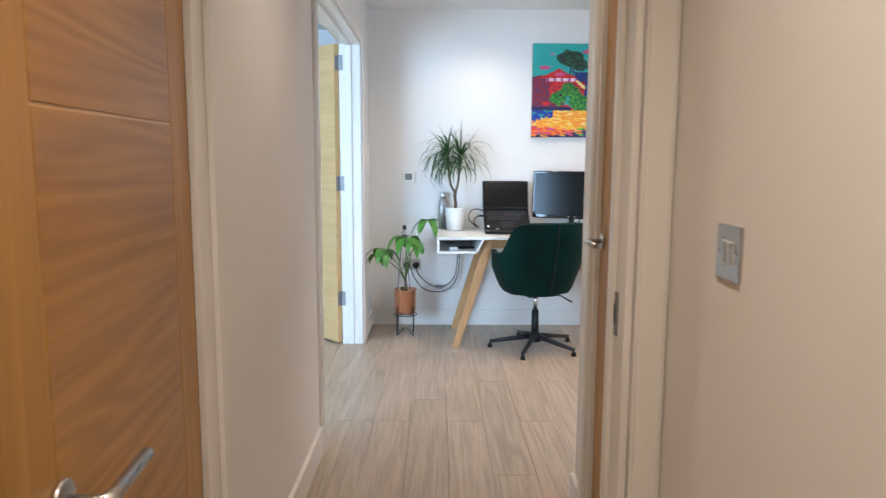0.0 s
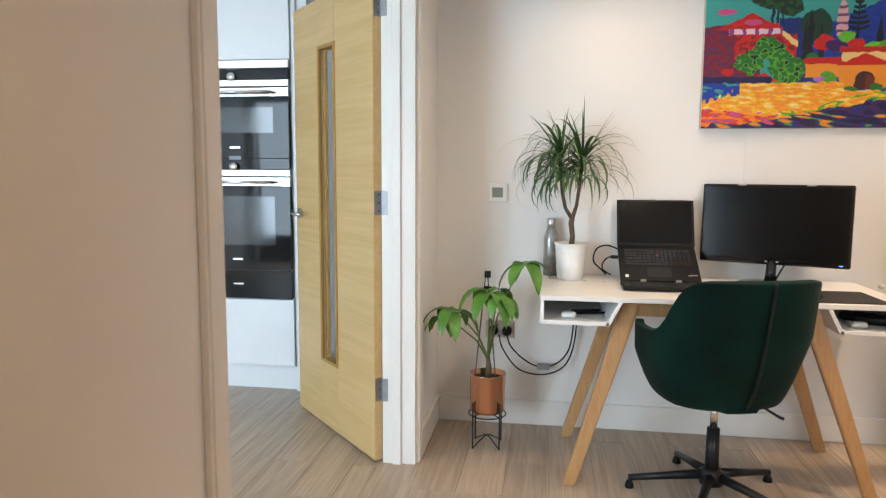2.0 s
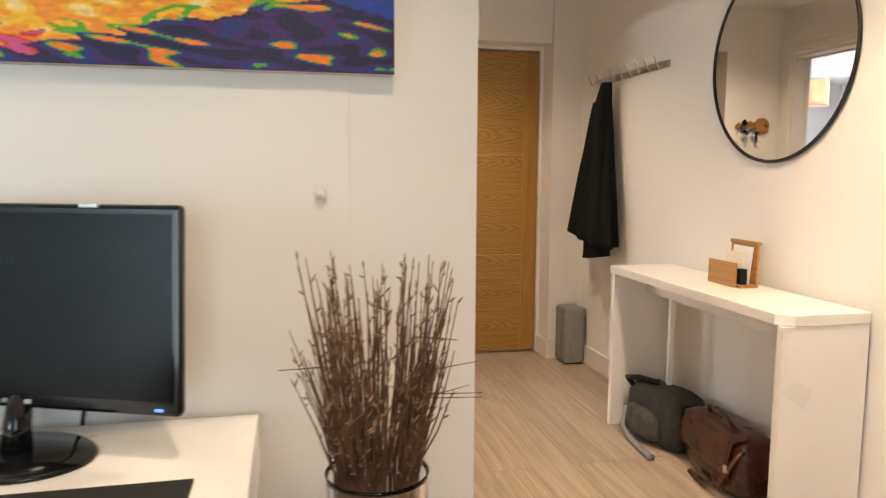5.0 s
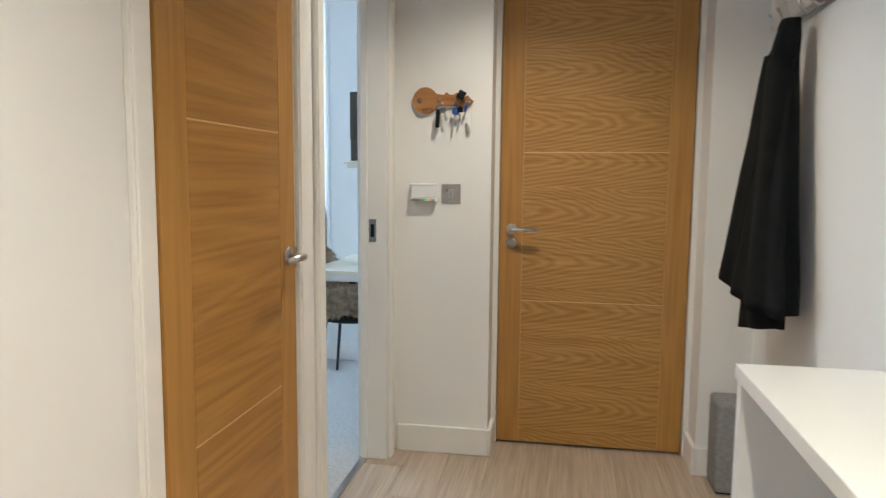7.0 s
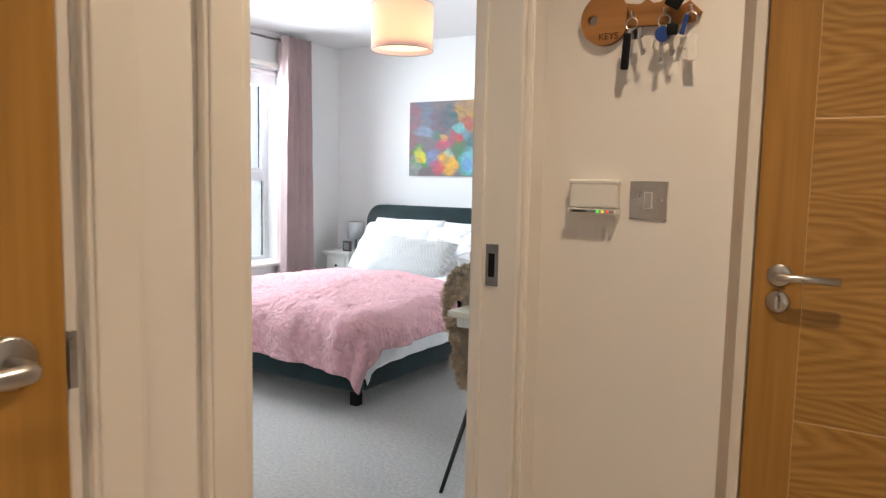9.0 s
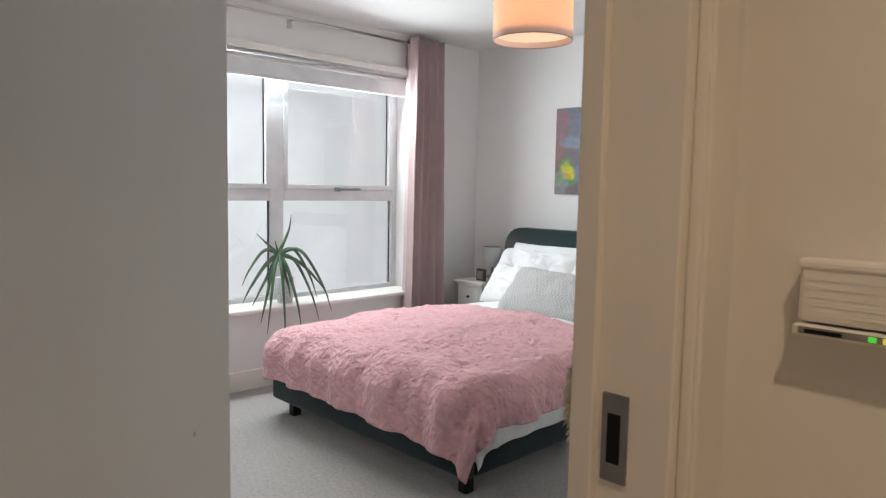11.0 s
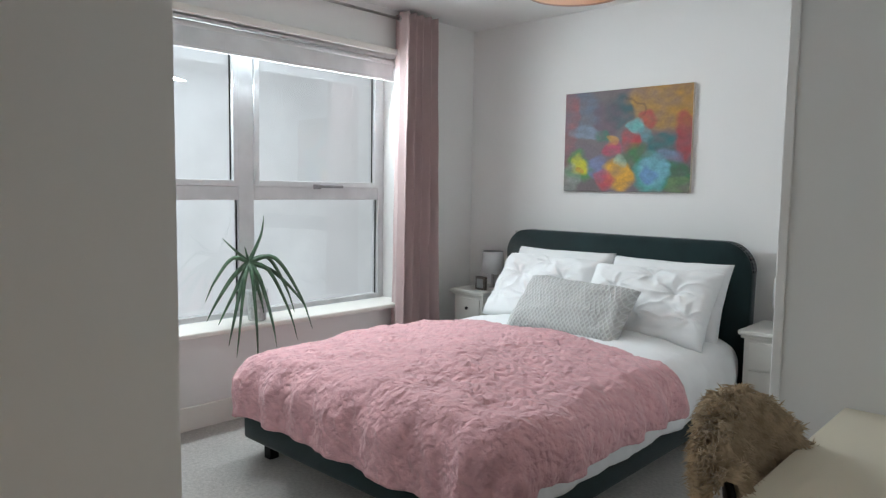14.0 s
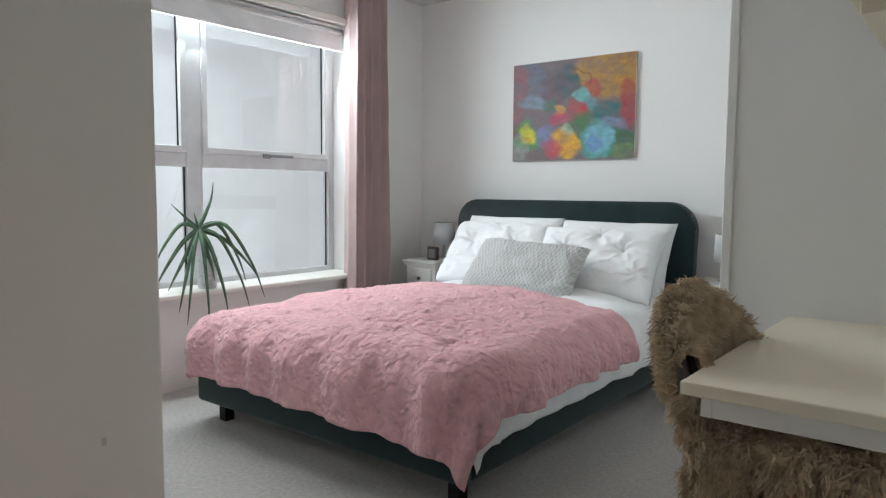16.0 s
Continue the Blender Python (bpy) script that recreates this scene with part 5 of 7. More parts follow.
GROUNDS = [hexc(s) for s in ("8a6a66", "b0945c", "6a7a70", "7c6a7c")]
BLOBS = [(0.12, 0.80, 0.22, 0.22, "5c6c88", 0.7), (0.85, 0.85, 0.34, 0.28, "b8862c", 0.95), (0.03, 0.6, 0.08, 0.5, "96585c", 0.8), (0.47, 0.78, 0.10, 0.17, "1c4a50", 0.9), (0.36, 0.70, 0.10, 0.18, "5c3c50", 0.7),
         (0.17, 0.60, 0.12, 0.09, "8090a8", 0.8), (0.30, 0.55, 0.07, 0.07, "1c6a50", 0.9), (0.55, 0.50, 0.08, 0.09, "c01c28", 0.95), (0.68, 0.70, 0.08, 0.09, "b02c30", 0.9), (0.95, 0.52, 0.09, 0.22, "a82c38", 0.85),
         (0.60, 0.62, 0.06, 0.07, "68b4b4", 0.95), (0.66, 0.54, 0.05, 0.1, "5898a0", 0.8), (0.77, 0.44, 0.10, 0.11, "14686a", 0.95), (0.84, 0.32, 0.11, 0.10, "7888a8", 0.85), (0.58, 0.30, 0.12, 0.16, "1c7030", 0.95),
         (0.13, 0.24, 0.13, 0.15, "3c8a38", 0.95), (0.14, 0.26, 0.09, 0.10, "d8d010", 1.0), (0.14, 0.20, 0.03, 0.03, "d09010", 0.9), (0.30, 0.22, 0.09, 0.14, "7880b0", 0.85), (0.40, 0.42, 0.08, 0.08, "b83c58", 0.95),
         (0.38, 0.50, 0.05, 0.05, "d8983c", 0.8), (0.47, 0.17, 0.12, 0.15, "e0a420", 1.0), (0.34, 0.11, 0.09, 0.10, "c83c48", 0.95), (0.86, 0.17, 0.16, 0.14, "1c6c40", 0.9), (0.05, 0.12, 0.08, 0.16, "98a498", 0.7),
         (0.72, 0.10, 0.12, 0.08, "2c7c6c", 0.8), (0.93, 0.06, 0.10, 0.08, "6c8c58", 0.7), (0.72, 0.18, 0.135, 0.18, "50a8a0", 1.0), (0.74, 0.20, 0.11, 0.14, "78b4cc", 0.9), (0.71, 0.16, 0.07, 0.08, "5c88c0", 0.8), (0.49, 0.33, 0.04, 0.06, "a0b8a0", 0.7)]
BLOBS = [(a, b, c, d, hexc(e), f) for a, b, c, d, e, f in BLOBS]


def abstract(u, v):
    """Soft round forms in mixed colours over a muted ground."""
    uu = u + 0.05 * nz(u * 5, v * 5, 1) + 0.03 * nz(u * 13, v * 13, 3)
    vv = v + 0.05 * nz(u * 5, v * 5, 8) + 0.03 * nz(u * 13, v * 13, 6)
    k = 0.5 + 0.5 * nz(u * 3, v * 3, 4)
    c = GROUNDS[0] * (1 - k) + GROUNDS[3] * k
    c = c * (1 - 0.4 * (0.5 + 0.5 * nz(u * 6, v * 4, 2))) + GROUNDS[2] * 0.4 * (0.5 + 0.5 * nz(u * 6, v * 4, 2))
    c = c * 0.75
    for cx, cy, rx, ry, col, a in BLOBS:
        w = min(1, soft(uu, vv, cx, cy, rx * 1.15, ry * 1.15, 1.6) * 2.3) * a
        w *= 0.80 + 0.55 * nz(u * 13 + cx * 5, v * 13, cy * 9)
        w = max(0, min(1, w))
        c = c * (1 - w) + col * (0.95 + 0.25 * nz(u * 22, v * 30, cx * 9)) * w
    arc = abs(math.hypot((uu - 0.56) / 0.10, (vv - 0.78) / 0.13) - 1)
    if arc < 0.10 and uu > 0.5 and vv > 0.72:
        c = c * 0.65
    return np.clip(c * (0.82 + 0.12 * nz(u * 14, v * 16, 3) + 0.16 * nz(u * 60, v * 60, 3)), 0.004, 0.9)


painted("landscape_painting", 0.985, 0.695, 0.038, 330, landscape, canvas_mat("thick_acrylic", 0.45, 0.7), pose(1.708, DY, 1.472), "vivid landscape painting of a village on unframed canvas")
painted("abstract_painting", 0.853, 0.628, 0.025, 220, abstract, canvas_mat("oil_paint", 0.5, 0.3), pose(-0.012, BN, 1.272), "soft abstract painting of coloured round forms on canvas")

# ---- entrance hall ----
def console_table():
    d = empty("console_table", pose(3.72, 7.085, 0), "white lacquered console table with panel ends", "table")
    x0, x1, y0, y1 = -0.18, 0.16, -0.65, 0.60
    part("top", prism([(x0 + 0.045, y0), (x1, y0), (x1, y1), (x0, y1), (x0, y0 + 0.045)], 0.775, 0.813, 0.003), WHITE, d)
    part("end_panel", bx(x0 + 0.006, x1, y0 + 0.004, y0 + 0.036, 0, 0.775, 0.002), WHITE, d)
    part("end_panel", bx(x0 + 0.006, x1, y1 - 0.036, y1 - 0.004, 0, 0.775, 0.002), WHITE, d)
    part("back_rail", bx(0.0, 0.02, y0 + 0.036, y1 - 0.036, 0.68, 0.775, 0.001), WHITE, d)
    part("back_post", bx(0.02, 0.04, 0.36, 0.38, 0.0, 0.775, 0.001), WHITE, d)
    return d


console_table()


def round_mirror():
    d = empty("wall_mirror", pose(EX, 6.995, 1.735), "large round wall mirror in a thin black frame", "mirror")
    r = 0.415
    part("glass", moved(lathe([(0, 0.012), (r - 0.008, 0.012), (r - 0.008, 0.0), (0, 0.0)], 72, close=False), pose(0, 0, 0, 0, -90)), MIRROR, d, "round mirror glass")
    ring = [(-0.012, r * math.cos(k * math.tau / 72), r * math.sin(k * math.tau / 72)) for k in range(73)]
    part("rim", rod(ring, 0.0075, 10), BLACKM, d, "thin black metal rim", True)
    return d


round_mirror()


def letter_holder():
    d = empty("letter_holder", pose(3.78, 7.03, 0.813, 0, 0, -90), "small wooden letter holder with post on the console", "letter holder")
    w = wood("warm_pine", (0.46, 0.25, 0.09), (0.32, 0.15, 0.045), 0.5, "x", 9, 70, cathedral=False)
    part("front", bx(-0.11, 0.07, -0.055, -0.043, 0, 0.10, 0.002), w, d)
    part("back", bx(-0.08, 0.09, 0.03, 0.042, 0, 0.17, 0.002), w, d)
    part("base", bx(-0.10, 0.09, -0.043, 0.03, 0, 0.012), w, d)
    part("crest", bx(-0.085, 0.095, 0.026, 0.046, 0.17, 0.185, 0.003), w, d)
    tagged(obj("letter", bx(-0.05, 0.075, 0.004, 0.007, 0.012, 0.165, 0.0, pose(3.78, 7.03, 0.813, -6, 0, -90)), WHITE), "white envelope standing in the letter holder", "envelope", "post in the holder")
    tagged(obj("letter", bx(-0.07, 0.05, 0.004, 0.006, 0.012, 0.14, 0.0, pose(3.765, 7.03, 0.813, -6, 0, -90)), CREAM), "pale envelope standing in the letter holder", "envelope", "post in the holder")
    tagged(obj("pen_pot", bx(0.045, 0.075, -0.03, 0.0, 0.012, 0.075, 0.004, pose(3.78, 7.03, 0.813, 0, 0, -90)), BLACKP), "small black clip in the letter holder", "clip")
    return d


letter_holder()


def soft_body(name, sx, sy, sz, seed, amp, material, parent, label="", flat=0.0, m=None, f=7.0, e=0.6):
    bm = bmesh.new()
    bmesh.ops.create_uvsphere(bm, u_segments=36, v_segments=22, radius=1)
    for v in bm.verts:
        c = v.co.copy()
        q = Vector([math.copysign(abs(a) ** e, a) for a in c])
        n = noise.noise(c * 1.3 + Vector((seed, 0, 0))) * 0.5 + noise.noise(c * f * 0.6 + Vector((0, seed, 0))) * 0.3
        q = q * (1 + amp * n)
        v.co = Vector((q.x * sx, q.y * sy, max(flat, (q.z + 1) / 2 * sz)))
    if m is not None:
        moved(bm, m)
    return part(name, bm, material, parent, label, True)


LEATHER = mat("brown_leather", (0.052, 0.014, 0.009), 0.28, vary=0.25, scale=8, bump=0.3, bscale=140)
CANVASB = mat("grey_green_canvas", (0.026, 0.025, 0.023), 0.8, vary=0.3, scale=14, bump=0.5, bscale=200)


def leather_bag():
    d = empty("leather_bag", pose(3.735, 6.96, 0, 0, 0, -6), "slumped brown leather satchel under the console", "bag")
    soft_body("body", 0.10, 0.245, 0.27, 2, 0.12, LEATHER, d, e=0.5)
    bm = bmesh.new()
    n = 14
    rows = []
    for i in range(n + 1):
        u = i / n
        rows.append([bm.verts.new((-0.085 - 0.028 * math.sin(u * 2.2) + (0.06 if u < 0.12 else 0), y, 0.268 - u * 0.17 + 0.008 * math.sin(y * 30) * (1 - u))) for y in [(-0.20 + 0.4 * k / 16) for k in range(17)]])
    for a, b in zip(rows, rows[1:]):
        for k in range(16):
            bm.faces.new((a[k], a[k + 1], b[k + 1], b[k]))
    fl = part("flap", bm, LEATHER, d, "folded leather flap", True)
    so = fl.modifiers.new("thick", "SOLIDIFY")
    so.thickness = 0.006
    part("carry_handle", rod([(-0.03, 0.10, 0.265), (-0.05, 0.07, 0.30), (-0.055, 0.0, 0.312), (-0.05, -0.07, 0.30), (-0.03, -0.10, 0.265)], 0.009, 8), LEATHER, d, "", True)
    part("buckle", bx(-0.125, -0.112, -0.215, -0.19, 0.13, 0.16, 0.003), STEEL, d)
    part("strap", rod([(-0.06, -0.22, 0.22), (-0.11, -0.21, 0.15), (-0.12, -0.16, 0.06), (-0.125, -0.05, 0.02), (-0.12, 0.08, 0.012)], [0.011] * 5, 6), LEATHER, d, "", True)
    return d


def canvas_bag():
    d = empty("canvas_bag", pose(3.71, 7.40, 0, 0, 0, 8), "dark grey canvas shoulder bag slumped under the console", "bag")
    soft_body("body", 0.11, 0.20, 0.27, 9, 0.22, CANVASB, d, e=0.55)
    soft_body("pocket", 0.04, 0.12, 0.15, 4, 0.2, mat("khaki_canvas", (0.075, 0.068, 0.056), 0.85, vary=0.25, scale=14, bump=0.5), d, m=pose(-0.10, 0.03, 0.02))
    part("carry_handle", rod([(-0.05, 0.18, 0.22), (-0.09, 0.185, 0.27), (-0.07, 0.12, 0.285), (-0.03, 0.02, 0.28)], 0.014, 8), BLACKP, d, "", True)
    part("strap", rod([(-0.09, 0.19, 0.12), (-0.13, 0.15, 0.03), (-0.16, 0.05, 0.012), (-0.19, -0.08, 0.012), (-0.21, -0.17, 0.015)], [0.015, 0.016, 0.016, 0.018, 0.02], 6), GREYFAB, d, "grey webbing strap on the floor", True)
    return d


leather_bag()
canvas_bag()


def hook_rail():
    d = empty("coat_rack", pose(EX, 8.26, 1.838), "wall-mounted steel coat rail with a row of hooks", "coat rack")
    part("backboard", bx(-0.012, 0, -0.445, 0.445, -0.026, 0.012, 0.003), STEEL, d)
    for k in range(9):
        y = -0.40 + k * 0.1
        part("hook", rod([(-0.012, y, -0.015), (-0.035, y, -0.025), (-0.052, y, -0.012), (-0.065, y, 0.018), (-0.074, y, 0.035)], [0.006, 0.006, 0.0055, 0.005, 0.006], 8), STEEL, d, "", True)
    return d


hook_rail()


def hanging_coat():
    d = empty("coat", pose(EX - 0.10, 8.40, 1.765, 0, 0, 0), "dark charcoal coat hanging from the coat rail", "coat")
    # a gathered bag of cloth: narrow at the hook, wide and folded at the hem
    def cloth(z0, z1, w0, w1, d0, d1, cx0, cx1, cy0, cy1, seed, folds, slant):
        bm = bmesh.new()
        n, mz = 48, 26
        rings = []
        for j in range(mz + 1):
            v = j / mz
            w, dd = w0 + (w1 - w0) * v ** 0.95, d0 + (d1 - d0) * v ** 0.8
            ring = []
            for i in range(n):
                a = i * math.tau / n
                f = 1 + (0.05 + 0.10 * v) * math.sin(folds * a + seed + 1.2 * math.sin(3 * v)) + 0.07 * noise.noise(Vector((math.cos(a) * 2, math.sin(a) * 2, v * 4 + seed)))
                x = cx0 + (cx1 - cx0) * v + math.cos(a) * dd * f
                y = cy0 + (cy1 - cy0) * v + math.sin(a) * w * f
                ring.append(bm.verts.new((min(x, 0.088), y, z0 + (z1 - z0) * v + slant * math.sin(a) * v)))
            rings.append(ring)
        for q, s in zip(rings, rings[1:]):
            for k in range(n):
                bm.faces.new((q[k], q[(k + 1) % n], s[(k + 1) % n], s[k]))
        bm.faces.new(rings[0])
        bm.faces.new(rings[-1])
        return bm
    part("body", cloth(0.0, -0.905, 0.028, 0.20, 0.025, 0.085, 0.03, -0.01, 0.0, 0.0, 0.3, 7, 0.03), COATM, d, "", True)
    part("sleeve", cloth(-0.08, -0.865, 0.045, 0.085, 0.04, 0.055, 0.0, -0.055, 0.02, 0.17, 2.1, 4, 0.03), COATM, d, "hanging sleeve", True)
    part("sleeve", cloth(-0.10, -1.0, 0.045, 0.11, 0.04, 0.06, 0.0, -0.02, -0.02, -0.03, 4.0, 4, -0.02), COATM, d, "hanging sleeve", True)
    part("collar", cloth(0.035, -0.10, 0.035, 0.06, 0.03, 0.045, 0.03, 0.01, 0.0, 0.0, 1.0, 5, 0.0), COATM, d, "", True)
    return d


hanging_coat()
sp = empty("speaker", pose(3.805, 8.80, 0, 0, 0, 0), "grey fabric-covered box standing on the floor by the wall", "speaker")
part("body", bx(-0.072, 0.072, -0.085, 0.09, 0.006, 0.38, 0.02, None, 4), GREYFAB, sp, "", True)
part("base", bx(-0.06, 0.06, -0.07, 0.075, 0, 0.008), BLACKP, sp)


def key_rack():
    w = wood("stained_pine", (0.42, 0.20, 0.055), (0.25, 0.10, 0.025), 0.45, "x", 8, 60, cathedral=False)
    d = empty("key_rack", pose(2.435, KY, 1.605), "key-shaped wooden key rack with burnt lettering", "key rack")
    # bow of the key with a hole, then the bitted blade
    bm = bmesh.new()
    n = 40
    ro, ri = [], []
    for k in range(n):
        a = k * math.tau / n
        ro.append((0.055 + 0.056 * math.cos(a), 0.058 * math.sin(a)))
        ri.append((0.027 + 0.012 * math.cos(a), 0.012 * math.sin(a)))
    fr = [[bm.verts.new((x, y, z)) for x, z in ring] for ring in (ro, ri) for y in (-0.016, 0.0)]
    for k in range(n):
        q = (k + 1) % n
        bm.faces.new((fr[0][k], fr[0][q], fr[2][q], fr[2][k]))
        bm.faces.new((fr[1][k], fr[1][q], fr[3][q], fr[3][k]))
        bm.faces.new((fr[0][k], fr[0][q], fr[1][q], fr[1][k]))
        bm.faces.new((fr[2][k], fr[2][q], fr[3][q], fr[3][k]))
    part("bow", bm, w, d, "round bow with a hole")
    blade = [(0.105, -0.022), (0.245, -0.026), (0.268, -0.004), (0.242, 0.022), (0.225, 0.010), (0.21, 0.016), (0.195, 0.034), (0.18, 0.022), (0.165, 0.022), (0.15, 0.036), (0.135, 0.022), (0.105, 0.03)]
    bm = prism(blade, 0.0, 0.016, 0.002)
    part("blade", moved(bm, pose(0, 0, 0, 90)), w, d)
    for x in (0.125, 0.195, 0.25):
        part("peg", rod([(x, -0.016, -0.005), (x, -0.034, -0.002), (x, -0.038, 0.006)], 0.003, 8), STEEL, d)
    t = bpy.data.curves.new("lettering", "FONT")
    t.body, t.size, t.extrude, t.align_x = "KEYS", 0.021, 0.0006, "CENTER"
    ob = new("lettering", t)
    ob.parent = d
    ob.matrix_basis = pose(0.066, -0.0165, -0.046, 90, 0, 0)
    t.materials.append(mat("burnt_wood", (0.06, 0.025, 0.01), 0.8))
    return d


key_rack()


def key_bunch(x, kind):
    d = empty("keys", pose(x, KY - 0.033, 1.60), {"black": "bunch of keys with a black fob on a peg", "blue": "keys with a blue cap and black fob on a peg", "tag": "blue clip with a white tag hanging on a peg"}[kind], "keys", "keys on the rack")
    ring = [(0.013 * math.cos(k * math.tau / 20), -0.002, -0.016 + 0.013 * math.sin(k * math.tau / 20)) for k in range(21)]
    part("ring", rod(ring, 0.0014, 6), STEEL, d)

    def key(px, tilt, l=0.05, col=STEEL):
        m = pose(px, -0.004, -0.028, 0, tilt, 0)
        bm = bx(-0.011, 0.011, -0.001, 0.001, -0.022, 0.0, 0.0)
        box(bm, -0.004, 0.004, -0.001, 0.001, -l - 0.01, -0.02)
        box(bm, 0.002, 0.008, -0.001, 0.001, -l - 0.006, -l + 0.004)
        part("key", moved(bm, m), col, d)
    BLUE = mat("blue_plastic", (0.02, 0.06, 0.25), 0.4)
    if kind == "black":
        part("fob", moved(bx(-0.009, 0.009, -0.005, 0.004, -0.115, -0.035, 0.004), pose(-0.006, -0.004, 0, 0, 3)), BLACKP, d, "black leather fob")
        key(0.012, -16)
        key(0.004, 4, 0.055)
    elif kind == "blue":
        part("cap", moved(lathe([(0, 0), (0.016, 0), (0.017, 0.004), (0.016, 0.008), (0, 0.008)], 20, close=False), pose(0.0, -0.004, -0.045, 90)), BLUE, d, "round blue key cap")
        part("fob", bx(0.008, 0.032, -0.016, -0.004, -0.05, -0.025, 0.004), BLACKP, d)
        part("fob_top", bx(-0.012, 0.022, -0.018, -0.006, 0.012, 0.05, 0.004, pose(0.005, 0, 0, 0, 30)), BLACKP, d, "black car key fob")
        key(0.0, 5, 0.07)
        key(0.014, -6, 0.055)
    else:
        part("clip", bx(-0.006, 0.004, -0.006, 0.002, -0.05, -0.008, 0.002, pose(-0.004, 0, 0, 0, 14)), BLUE, d, "blue clip")
        part("tag", bx(-0.010, 0.010, -0.003, 0.0, -0.105, -0.05, 0.002, pose(0.0, 0, 0, 0, -4)), WHITE, d, "white plastic tag")
    return d


key_bunch(2.56, "black")
key_bunch(2.63, "blue")
key_bunch(2.685, "tag")


def alarm_box():
    d = empty("alarm_panel", pose(2.478, KY, 1.198), "white plastic alarm panel with small status lights", "alarm panel")
    part("body", bx(-0.050, 0.064, -0.03, 0, -0.022, 0.043, 0.005), WHITE, d)
    part("lid", bx(-0.052, 0.066, -0.032, -0.004, 0.032, 0.044, 0.004), WHITE, d)
    part("strip", bx(-0.052, 0.066, -0.036, 0, -0.036, -0.024, 0.002), WHITE, d)
    part("strip_face", bx(-0.046, 0.06, -0.0365, -0.036, -0.033, -0.026), GREYFAB, d, "grey label strip")
    part("lettering_bar", bx(-0.040, -0.005, -0.0372, -0.0365, -0.032, -0.028), BLACKP, d)
    for x, c in ((0.022, (0.1, 1, 0.1)), (0.034, (0.9, 0.8, 0.1)), (0.046, (1, 0.08, 0.05))):
        part("status_light", bx(x - 0.003, x + 0.003, -0.0385, -0.0365, -0.032, -0.027), glow_mat("status_led", c, 0.7, c), d)
    for k in range(5):
        part("vent_slat", bx(-0.044, 0.058, -0.0304, -0.03, -0.014 + k * 0.009, -0.010 + k * 0.009, 0.0005), WHITE, d)
    return d


alarm_box()
for dx, dy in DOWNLIGHTS:
    dl = empty("downlight", pose(dx, dy, CEIL), "round recessed downlight with a white rim", "downlight", "ceiling downlights")
    part("rim", lathe([(0.032, -0.001), (0.045, -0.001), (0.044, -0.006), (0.034, -0.008), (0.032, -0.003)], 28, close=False), WHITE, dl, "", True)
    part("lens", lathe([(0.0, -0.003), (0.032, -0.003), (0.032, -0.0005), (0, -0.0005)], 24, close=False), glow_mat("warm_lens", (1, 0.80, 0.55), 6.0), dl)

# ---- bedroom ----
def bedroom_window():
    d = empty("window_1", pose(-1.50, 10.66, 0), "wide white-framed bedroom window of four panes", "window")
    d["kind"] = "structure"
    fr = mat("grey_white_frame", (0.66, 0.67, 0.68), 0.4, bump=0.02)
    y0, y1, z0, z1, mz0, mz1, m0, m1 = WIN0 - 10.66, WIN1 - 10.66, WZ0 + 0.03, WZ1, 1.195, 1.275, -0.075, 0.025
    part("window_frame", bx(-0.03, 0.03, y0, y0 + 0.05, z0, z1, 0.004), fr, d)
    part("window_frame", bx(-0.03, 0.03, y1 - 0.05, y1, z0, z1, 0.004), fr, d)
    part("window_frame", bx(-0.03, 0.03, y0 + 0.05, y1 - 0.05, z0, z0 + 0.03, 0.004), fr, d)
    part("window_frame", bx(-0.03, 0.03, y0 + 0.05, y1 - 0.05, z1 - 0.05, z1, 0.004), fr, d)
    part("mullion", bx(-0.028, 0.028, m0, m1, z0 + 0.03, z1 - 0.05, 0.004), fr, d)
    part("transom", bx(-0.027, 0.027, y0 + 0.05, m0, mz0, mz1, 0.004), fr, d)
    part("transom", bx(-0.027, 0.027, m1, y1 - 0.05, mz0, mz1, 0.004), fr, d)
    for a, b, lo, hi, cas in ((y0 + 0.05, m0, z0 + 0.03, mz0, 0), (m1, y1 - 0.05, z0 + 0.03, mz0, 0), (y0 + 0.05, m0, mz1, z1 - 0.05, 1), (m1, y1 - 0.05, mz1, z1 - 0.05, 1)):
        if cas:
            c = part("casement", bx(-0.01, 0.036, a, a + 0.035, lo, hi, 0.003), fr, d)
            part("casement_rail", bx(-0.01, 0.036, b - 0.035, b, lo, hi, 0.003), fr, c)
            part("casement_rail", bx(-0.01, 0.036, a + 0.035, b - 0.035, lo, lo + 0.035, 0.003), fr, c)
            part("casement_rail", bx(-0.01, 0.036, a + 0.035, b - 0.035, hi - 0.035, hi, 0.003), fr, c)
            a, b, lo, hi = a + 0.033, b - 0.033, lo + 0.033, hi - 0.033
        p = part("pane", bx(-0.004, 0.004, a, b, lo, hi), GLASS, d)
        p.visible_shadow = False
        part("gasket", bx(0.005, 0.009, b - 0.010, b - 0.002, lo, hi), BLACKP, d)
    h = part("window_handle", bx(0.036, 0.055, 0.44, 0.49, 1.262, 1.292, 0.004), HINGE, d, "steel window catch")
    part("catch_lever", bx(0.055, 0.068, 0.45, 0.66, 1.270, 1.288, 0.004), HINGE, h)
    return d


bedroom_window()
structure("window_sill", bx(-1.465, -1.195, WIN0 - 0.02, WIN1 + 0.01, 0.49, 0.52, 0.008), TRIM, "white painted window sill board", "trim")
structure("trim_window_head", bx(-1.30, -1.225, WIN0, WIN1 + 0.04, 2.13, 2.17, 0.004), TRIM, "white batten over the window recess", "trim")


